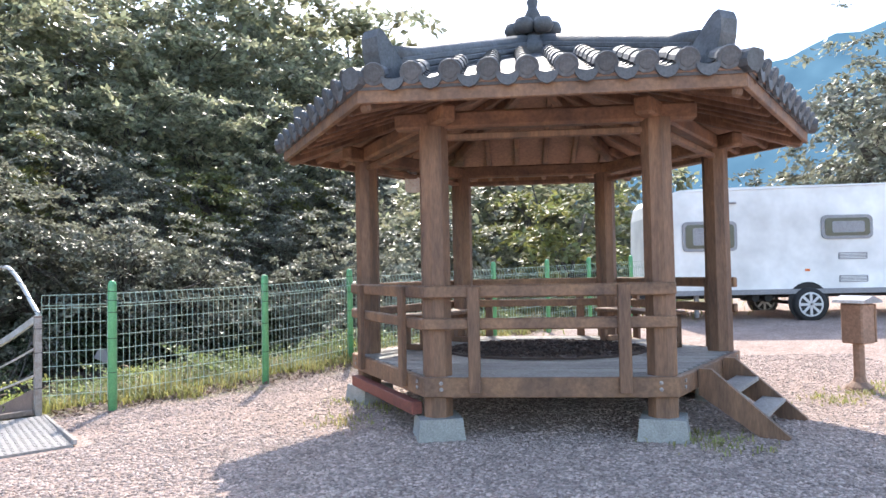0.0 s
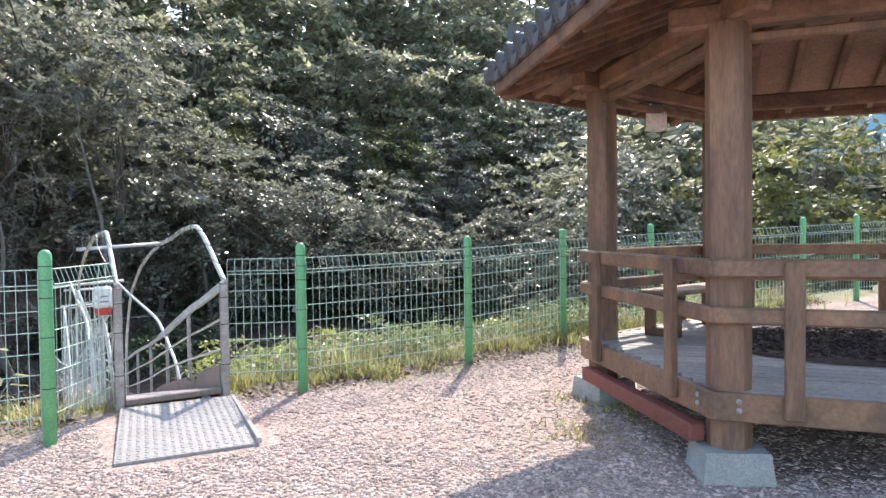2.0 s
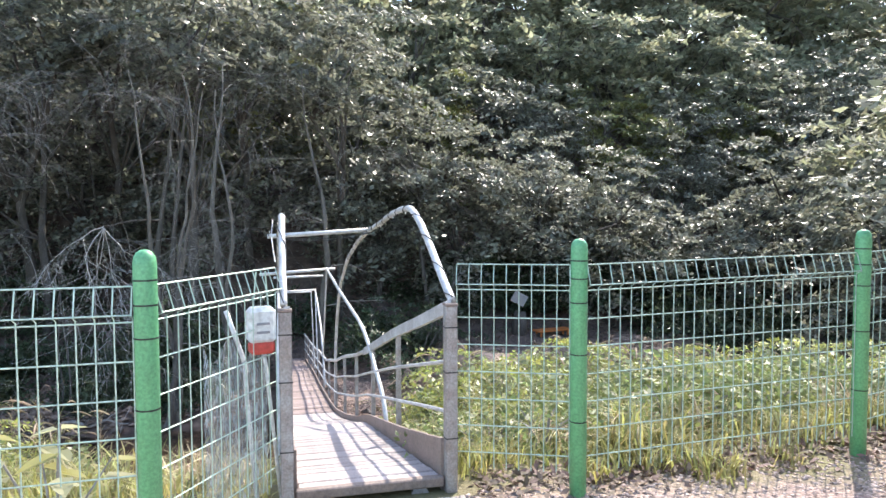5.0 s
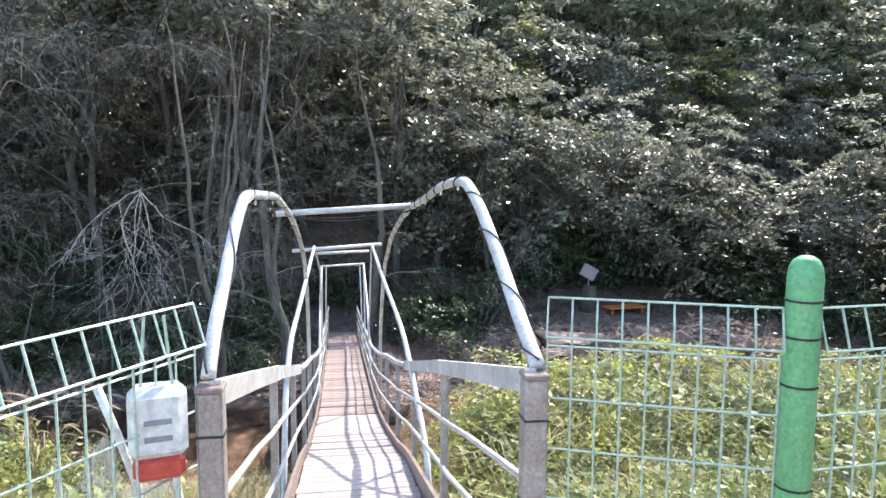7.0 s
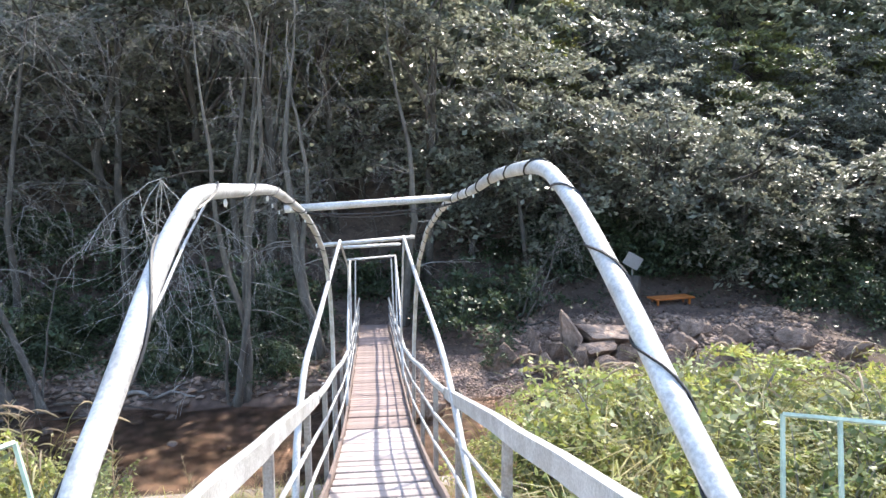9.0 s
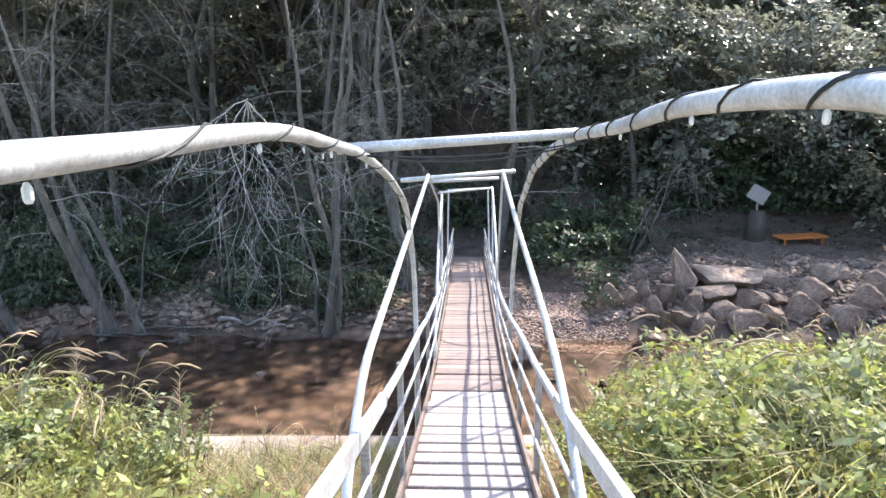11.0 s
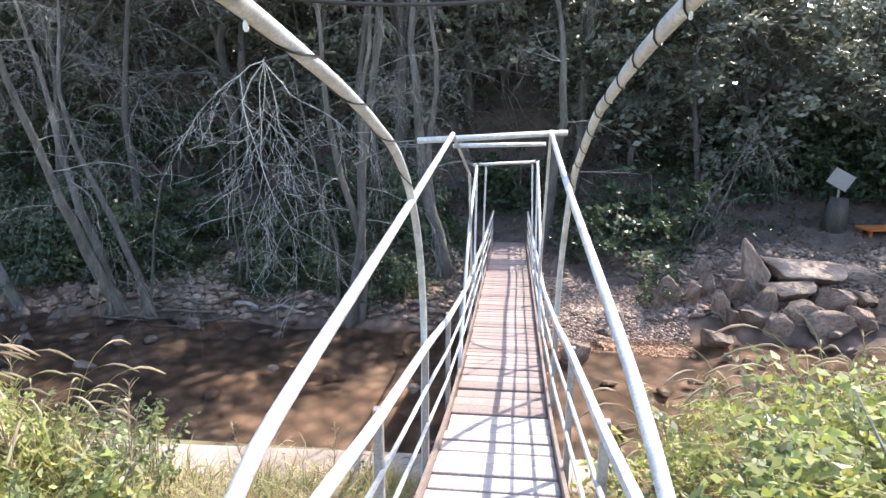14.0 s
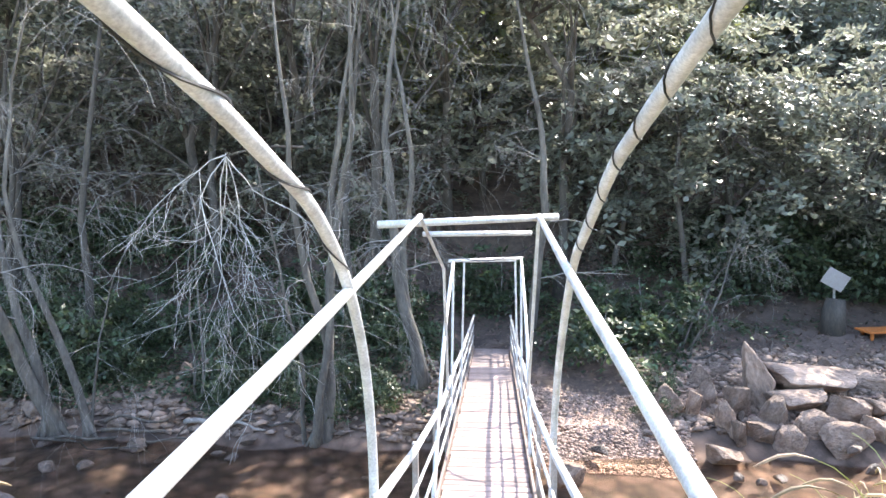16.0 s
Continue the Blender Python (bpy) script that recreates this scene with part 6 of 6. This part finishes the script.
sh = seed_head(3)
pl = []
for s_, v_, k in ((5.6, 3.2, 1.0), (5.9, 2.6, 0.95), (6.1, 4.4, 1.05), (6.6, 2.0, 0.7), (7.2, 1.5, 0.6), (6.9, 1.1, 0.5), (5.2, 4.1, 1.1), (6.6, -1.9, 0.8), (6.4, -2.6, 0.9), (5.9, -3.1, 0.9), (6.8, -3.5, 0.8), (4.2, 3.9, 0.9), (6.9, -1.4, 0.6), (6.2, 3.7, 0.9)):
    p = at_sv(s_, v_)
    pl.append((p.x, p.y, p.z, frng.uniform(0, 6), k))
scatter(sh, pl)


def broad_weed():
    """The leafy weed behind the fence by the sign."""
    top = thing("broad_weed", "leafy yellow-green weed growing through a wire fence", "weed", Matrix.Translation((-4.76, 5.92, 0)))
    pr = random.Random(8)
    for j in range(5):
        a = pr.uniform(0, 6.28)
        tip = Vector((0.22 * math.cos(a), 0.22 * math.sin(a), 0.45 + 0.06 * j))
        g = Geo().tube([Vector((0, 0, -0.05)), tip * 0.5 + Vector((0, 0, 0.08)), tip], [0.006, 0.005, 0.003], 5)
        part("stem", g, M_TWIG, top)
        for k in range(4):
            p = tip * (0.55 + 0.14 * k)
            b = pr.uniform(0, 6.28)
            d = Vector((math.cos(b), math.sin(b), -0.25)).normalized()
            w = d.cross(Vector((0, 0, 1))).normalized()
            ln = pr.uniform(0.1, 0.16)
            g = Geo().add([p, p + d * ln * 0.3 + w * ln * 0.28 + Vector((0, 0, 0.012)), p + d * ln * 0.65 + w * ln * 0.24 + Vector((0, 0, 0.01)), p + d * ln, p + d * ln * 0.65 - w * ln * 0.24 + Vector((0, 0, 0.01)), p + d * ln * 0.3 - w * ln * 0.28 + Vector((0, 0, 0.012)), p + d * ln * 0.5], [(0, 1, 6), (1, 2, 6), (2, 3, 6), (3, 4, 6), (4, 5, 6), (5, 0, 6)])
            part("leaf", g, M_PALELEAF if (j + k) % 3 else M_LIME, top)


broad_weed()

# ---- rocks ----


def rock_mesh(seed):
    """A boulder: a lumpy ball cut flat by random planes."""
    pr = random.Random(seed)
    bm = bmesh.new()
    bmesh.ops.create_icosphere(bm, subdivisions=4, radius=1)
    cuts = [(Vector((pr.gauss(0, 1), pr.gauss(0, 1), pr.gauss(0, 1))).normalized(), pr.uniform(0.42, 0.8)) for _ in range(13)]
    for v_ in bm.verts:
        n = noise.noise(v_.co * 0.9 + Vector((seed * 7.3, 0, 0))) * 0.35
        v_.co = v_.co * (1 + n)
        for d, h in cuts:
            k = v_.co.dot(d)
            if k > h:
                v_.co -= d * (k - h) * 0.95
        v_.co += v_.normal * (noise.noise(v_.co * 4.0) * 0.06 + noise.noise(v_.co * 9.0) * 0.04)
    for f in bm.faces:
        f.smooth = True
    me = bpy.data.meshes.new("boulder")
    bm.to_mesh(me)
    bm.free()
    me.materials.append(M_ROCK)
    return me


rocks = [rock_mesh(i) for i in range(7)]
wet_rocks = []
for me_ in rocks[:4]:
    w_ = me_.copy()
    w_.materials[0] = M_WET
    wet_rocks.append(w_)


def boulder(s_, v_, size, dz=0.0, tilt=0.0):
    p = at_sv(s_, v_)
    wet = 8.6 < s_ < 13.7
    ob = tagged(new("boulder", frng.choice(wet_rocks if wet else rocks)), "wet brown stone in a shallow stream bed" if wet else "grey-brown angular boulder in a stream bank", "boulder", "stream stones" if wet else "bank boulders")
    ob.matrix_world = Matrix.Translation(p + Vector((0, 0, dz + size[2] * 0.3))) @ Matrix.Rotation(frng.uniform(0, 6.28), 4, "Z") @ Matrix.Rotation(tilt + frng.uniform(-0.25, 0.25), 4, "X") @ Matrix.Diagonal((*size, 1))


def wall_boulder(s_, v_, w, h, lean=0.0):
    """A boulder of the bank's rough stone revetment, w and h its half width and height as it faces the stream."""
    p = at_sv(s_, v_)
    ob = tagged(new("boulder", frng.choice(rocks)), "sunlit grey-brown boulder in a rough stone bank", "boulder", "bank boulders")
    turn = math.atan2(BV.y, BV.x) + frng.uniform(-0.25, 0.25)
    ob.matrix_world = Matrix.Translation((p.x + BU.x * w * 0.6, p.y + BU.y * w * 0.6, p.z + h * 0.8)) @ Matrix.Rotation(turn, 4, "Z") @ Matrix.Rotation(lean, 4, "Y") @ Matrix.Diagonal((w * 1.25, max(w, h) * 0.95, h * 1.3, 1))


for s_, v_, w, h, lean in ((14.92, -3.84, 0.19, 0.31, -0.3), (14.65, -4.28, 0.27, 0.36, 0.25), (15.18, -4.82, 0.3, 0.6, 0.3), (15.22, -5.94, 0.91, 0.37, 0.1), (14.68, -5.42, 0.55, 0.28, 0.3), (14.41, -6.1, 0.44, 0.28, 0.1), (14.06, -4.5, 0.34, 0.22, 0.3), (14.22, -3.93, 0.15, 0.24, 0.1), (13.9, -4.9, 0.26, 0.22, 0.0), (14.06, -5.37, 0.34, 0.23, 0.2), (13.74, -5.74, 0.42, 0.27, 0.1), (13.45, -3.75, 0.32, 0.21, 0.0), (14.55, -3.51, 0.15, 0.28, -0.1), (14.46, -3.05, 0.35, 0.31, 0.0), (14.07, -6.32, 0.31, 0.24, 0.1), (14.6, -6.68, 0.37, 0.24, 0.0), (15.91, -4.02, 0.23, 0.19, 0.0), (12.69, -1.18, 0.29, 0.32, 0.0), (13.96, -4.08, 0.13, 0.26, 0.2), (14.3, -4.75, 0.19, 0.3, -0.3), (15.53, -6.86, 0.39, 0.17, 0.0), (14.3, -7.1, 0.45, 0.3, 0.1), (14.0, -7.9, 0.4, 0.28, 0.0), (14.9, -7.6, 0.5, 0.32, 0.2), (14.5, -8.6, 0.45, 0.3, 0.0), (15.2, -9.2, 0.5, 0.3, 0.1), (14.2, -9.6, 0.4, 0.3, 0.0), (14.8, -10.6, 0.5, 0.32, 0.0), (15.6, -8.3, 0.4, 0.25, 0.1), (14.3, -11.8, 0.5, 0.35, 0.0)):
    wall_boulder(s_, v_, w, h, lean)
for i in range(76):
    boulder(frng.uniform(14.2, 17.4), frng.choice((frng.uniform(7.5, 14), frng.uniform(3.5, 14), frng.uniform(-11, -4.4))), (frng.uniform(0.1, 0.26), frng.uniform(0.1, 0.22), frng.uniform(0.08, 0.18)))
for i in range(40):
    boulder(frng.uniform(13.9, 15.4), frng.uniform(-11, -3.9), (frng.uniform(0.1, 0.2), frng.uniform(0.1, 0.18), frng.uniform(0.08, 0.16)), 0.02, 0.3)
for i in range(34):
    boulder(frng.uniform(14.0, 15.3), frng.uniform(8.3, 11.5), (frng.uniform(0.14, 0.3), frng.uniform(0.12, 0.24), frng.uniform(0.1, 0.2)), 0.03, 0.2)
for i in range(112):
    boulder(frng.uniform(9.0, 14.2), frng.uniform(-7, 12), (frng.uniform(0.07, 0.26), frng.uniform(0.07, 0.24), frng.uniform(0.05, 0.14)), frng.uniform(0.02, 0.24))
for s_, v_, k in ((12.2, 9.5, 0.6), (11.6, 10.4, 0.5), (12.9, 11.0, 0.7)):
    boulder(s_, v_, (k, k * 0.8, k * 0.6))


def driftwood(s_, v_, ln, turn, r, pale=False):
    p = at_sv(s_, v_)
    n = 9
    pts = [Vector((ln * (i / n - 0.5), frng.uniform(-0.05, 0.05) * ln, 0.05 + 0.06 * math.sin(i * 1.3) + frng.uniform(-0.02, 0.02))) for i in range(n + 1)]
    g = Geo().tube(smooth_path([tuple(q) for q in pts], 2), [r * (1 - 0.038 * i) for i in range(2 * n + 1)], 7)
    for k in (3, 6):
        e = pts[k] + Vector((frng.uniform(0.1, 0.3), frng.choice((-1, 1)) * frng.uniform(0.15, 0.35), frng.uniform(0.05, 0.25)))
        g.tube([pts[k], (pts[k] + e) / 2 + Vector((0, 0, 0.03)), e], [r * 0.45, r * 0.3, r * 0.12], 5)
    ob = solo("driftwood", g, M_TWIG if pale else M_BARK, "pale bare log stranded on a stream bank" if pale else "brown crooked branch stranded on a stream bank", "log", group="stranded logs", smooth=True)
    ob.matrix_world = Matrix.Translation(p + Vector((0, 0, 0.06))) @ Matrix.Rotation(turn, 4, "Z")


for a in ((14.0, 4.6, 1.5, 0.75, 0.05, True), (13.9, 5.2, 3.0, 0.9, 0.035), (13.7, 5.9, 3.4, 0.8, 0.032), (13.5, 6.6, 2.8, 0.7, 0.028), (14.1, 5.6, 2.2, 1.05, 0.03), (14.0, 3.7, 1.6, 0.6, 0.03), (17.5, -3.2, 1.6, 0.4, 0.05), (18.6, -2.6, 1.8, 1.9, 0.06), (17.2, -4.4, 1.5, 0.9, 0.04)):
    driftwood(*a)


def build_bank_bench():
    m = Matrix.Translation((-12.05, 26.0, -2.66 - 0.42)) @ Matrix.Rotation(math.atan2(-BV.y, -BV.x), 4, "Z")
    z = float(ground_z(-12.05, 26.0))
    top = thing("plank_bench", "bright orange plank bench on the far stream bank", "bench", Matrix.Translation((-12.05, 26.0, z)) @ Matrix.Rotation(math.atan2(-BV.y, -BV.x) + 0.2, 4, "Z"))
    h = -2.6 - z
    for y in (-0.13, 0.13):
        part("seat_board", Geo().box((1.35, 0.24, 0.05), MM((0.45, y, h)), 0.008), M_ORANGE, top)
    for x in (-0.1, 1.0):
        for y in (-0.15, 0.15):
            part("leg", Geo().box((0.06, 0.06, h + 0.1), MM((x, y, h / 2 - 0.05)), 0.005), M_ORANGE, top)


build_bank_bench()


def build_notice():
    x, y = -12.75, 25.7
    z = float(ground_z(x, y))
    top = thing("notice_board", "small tilted pale board on a mossy stump", "sign", Matrix.Translation((x, y, z)) @ Matrix.Rotation(0.6, 4, "Z"))
    part("stump", Geo().tube([(0, 0, -0.2), (0.02, 0, 0.5), (0.05, 0.03, -1.95 - z)], [0.3, 0.25, 0.2], 9), M_BARK, top, smooth=True)
    part("board", Geo().box((0.5, 0.03, 0.4), MM((0, -0.02, -1.5 - z)) @ Matrix.Rotation(0.5, 4, "Y"), 0.01), M_CHECK, top)
    part("stake", Geo().tube([(0.0, 0.03, -2.3 - z), (0.0, 0.03, -1.3 - z)], 0.03, 6), M_TWIG, top)


build_notice()


def pebbles(rng, name, x, y, size, label, mat_=M_STONE):
    """Loose stones lying on the ground at x, y."""
    n = len(x)
    base = np.array([(1, 0, 0), (0, 1, 0), (-1, 0, 0), (0, -1, 0), (0, 0, 1), (0, 0, -0.6)], float)
    sc = size * (0.45 + 0.55 * rng.random(n) ** 2)[:, None, None] * (0.6 + 0.8 * rng.random((n, 1, 3))) * [1.3, 1.0, 0.5]
    pts = base[None] * sc + rng.normal(size=(n, 6, 3)) * 0.09 * size
    a = rng.random(n) * 6.28
    c_, d_ = np.cos(a)[:, None], np.sin(a)[:, None]
    px, py = pts[..., 0] * c_ - pts[..., 1] * d_, pts[..., 0] * d_ + pts[..., 1] * c_
    co = np.stack([px + x[:, None], py + y[:, None], pts[..., 2] + ground_z(x, y)[:, None] + 0.0005], -1).reshape(-1, 3)
    f = np.array([(0, 1, 4), (1, 2, 4), (2, 3, 4), (3, 0, 4), (1, 0, 5), (2, 1, 5), (3, 2, 5), (0, 3, 5)])
    tri = (np.arange(n)[:, None, None] * 6 + f[None]).reshape(-1)
    me = bpy.data.meshes.new(name)
    me.vertices.add(n * 6)
    me.vertices.foreach_set("co", co.astype(np.float32).ravel())
    me.loops.add(n * 24)
    me.loops.foreach_set("vertex_index", tri.astype(np.int32))
    me.polygons.add(n * 8)
    me.polygons.foreach_set("loop_start", np.arange(n * 8, dtype=np.int32) * 3)
    me.polygons.foreach_set("loop_total", np.full(n * 8, 3, dtype=np.int32))
    me.update(calc_edges=True)
    me.materials.append(mat_)
    tagged(new(name, me), label, "gravel", kind="stuff")


def lay_gravel():
    rng = np.random.default_rng(77)
    n = 78000
    x = np.concatenate([rng.uniform(-5.6, 5.5, n), rng.uniform(-4.6, 3.5, n // 2)])
    y = np.concatenate([rng.uniform(2.4, 10.5, n), rng.uniform(2.6, 6.6, n // 2)])
    s_ = (x - BO.x) * BU.x + (y - BO.y) * BU.y
    v_ = (x - BO.x) * BV.x + (y - BO.y) * BV.y
    keep = (s_ < -0.05) & ~((s_ > -1.55) & (np.abs(v_ - 0.1) < 0.52))
    pebbles(rng, "gravel", x[keep], y[keep], 0.021, "loose pinkish-grey gravel stones over the yard")
    s_, v_ = rng.uniform(13.2, 15.4, 9000), rng.uniform(-3.3, -0.4, 9000)
    pebbles(rng, "gravel_bar", BO.x + BU.x * s_ + BV.x * v_, BO.y + BU.y * s_ + BV.y * v_, 0.05, "pale pinkish gravel bar at the water's edge", M_BAR)
    s_, v_ = rng.uniform(14.2, 17.6, 5000), rng.uniform(-12.0, -2.6, 5000)
    pebbles(rng, "bank_rubble", BO.x + BU.x * s_ + BV.x * v_, BO.y + BU.y * s_ + BV.y * v_, 0.13, "small brown rubble between boulders on a stream bank", M_RUBBLE)
    s_, v_ = rng.uniform(13.9, 16.5, 2600), rng.uniform(1.0, 16.0, 2600)
    pebbles(rng, "shore_rubble", BO.x + BU.x * s_ + BV.x * v_, BO.y + BU.y * s_ + BV.y * v_, 0.15, "brown stones along a shaded stream bank", M_RUBBLE)


lay_gravel()


def build_mountain():
    """Far wooded ridges, beyond the valley, as a backdrop that glows hazy blue."""
    m = bpy.data.materials.new("hazy_glow_ridge")
    m.use_nodes = True
    N, L = m.node_tree.nodes, m.node_tree.links
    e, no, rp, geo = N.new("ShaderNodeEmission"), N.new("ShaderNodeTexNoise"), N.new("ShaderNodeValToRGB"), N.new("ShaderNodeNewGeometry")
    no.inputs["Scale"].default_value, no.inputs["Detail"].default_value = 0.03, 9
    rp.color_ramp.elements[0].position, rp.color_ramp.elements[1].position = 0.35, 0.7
    # Haze is put into these colours; the ridge glows and takes no light.
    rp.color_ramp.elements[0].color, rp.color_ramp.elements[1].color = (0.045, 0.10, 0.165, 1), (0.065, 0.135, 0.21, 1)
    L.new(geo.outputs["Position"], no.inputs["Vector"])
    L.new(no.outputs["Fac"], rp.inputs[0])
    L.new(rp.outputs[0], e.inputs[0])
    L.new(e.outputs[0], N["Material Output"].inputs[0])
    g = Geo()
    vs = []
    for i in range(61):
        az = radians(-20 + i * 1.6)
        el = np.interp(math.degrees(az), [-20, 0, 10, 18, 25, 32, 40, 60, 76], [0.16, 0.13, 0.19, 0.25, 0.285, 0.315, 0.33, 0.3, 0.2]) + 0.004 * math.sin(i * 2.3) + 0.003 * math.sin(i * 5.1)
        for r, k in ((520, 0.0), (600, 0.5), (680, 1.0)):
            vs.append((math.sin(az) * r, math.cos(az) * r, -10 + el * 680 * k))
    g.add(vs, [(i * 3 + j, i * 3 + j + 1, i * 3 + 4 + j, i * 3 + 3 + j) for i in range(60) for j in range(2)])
    solo("mountain", g, m, "far wooded mountain ridge, distance haze painted as a blue glow", "mountain", kind="structure", smooth=True)


build_mountain()


def forest_floor():
    """Fallen leaves and low ground plants over the shaded bank."""
    rng = np.random.default_rng(91)
    for name, n, size, mat_, lift, label in (("leaf_litter", 34000, 0.10, M_LITTER, 0.02, "brown fallen leaves over a forest floor"), ("ground_ivy", 30000, 0.11, M_SHADELEAF, 0.16, "low green plants over a forest floor, coloured dark for shade")):
        s_, v_ = rng.uniform(14.6, 24, n), rng.uniform(-16, 18, n)
        if name == "ground_ivy":
            cs, cv = np.concatenate([rng.uniform(15.4, 24, 150), rng.uniform(14.5, 18, 130)]), np.concatenate([rng.uniform(-18, 18, 150), rng.uniform(1.2, 16, 130)])
            k = rng.integers(0, 280, n)
            s_, v_ = cs[k] + rng.normal(size=n) * 0.4, cv[k] + rng.normal(size=n) * 0.5
        keep = (s_ > 14.5) & ~((np.abs(v_) < 0.5) & (s_ < 17.3)) & ~((name == "ground_ivy") & (s_ < np.where(v_ < -6.8, 19.2, 16.9)) & (v_ < -3.2) & (v_ > -12))
        s_, v_ = s_[keep], v_[keep]
        x, y = BO.x + BU.x * s_ + BV.x * v_, BO.y + BU.y * s_ + BV.y * v_
        c = np.stack([x, y, ground_z(x, y) + 0.015 + lift * rng.random(len(x))], -1)
        q = leaves_at(rng, c, np.zeros(len(x), int), np.array([[0, 0, 1.0]]), size, 0.35)
        solo(name, quads_of(name, q, mat_), None, label, "plants", kind="stuff")


M_LITTER = material("dead_leaf", (0.24, 0.17, 0.13), 0.75, dark=0.7, scale=2, fine=9, bump=0.0, spread=1.45, leaf=0.1)
forest_floor()


def fence_litter():
    """Brown leaves blown along the foot of the fence."""
    rng = np.random.default_rng(93)
    s_, v_ = rng.normal(size=5200) * 0.13 - 0.02, rng.uniform(-9.2, 1.5, 5200)
    keep = (np.abs(v_ - 0.1) > 0.65) & (np.abs(s_) < 0.45)
    s_, v_ = s_[keep], v_[keep]
    x, y = BO.x + BU.x * s_ + BV.x * v_, BO.y + BU.y * s_ + BV.y * v_
    c = np.stack([x, y, ground_z(x, y) + 0.008 + 0.02 * rng.random(len(x))], -1)
    q = leaves_at(rng, c, np.zeros(len(x), int), np.array([[0, 0, 1.0]]), 0.055, 0.4)
    solo("fence_litter", quads_of("fence_litter", q, M_LITTER), None, "brown dead leaves along the foot of a fence", "leaves", kind="stuff")


fence_litter()
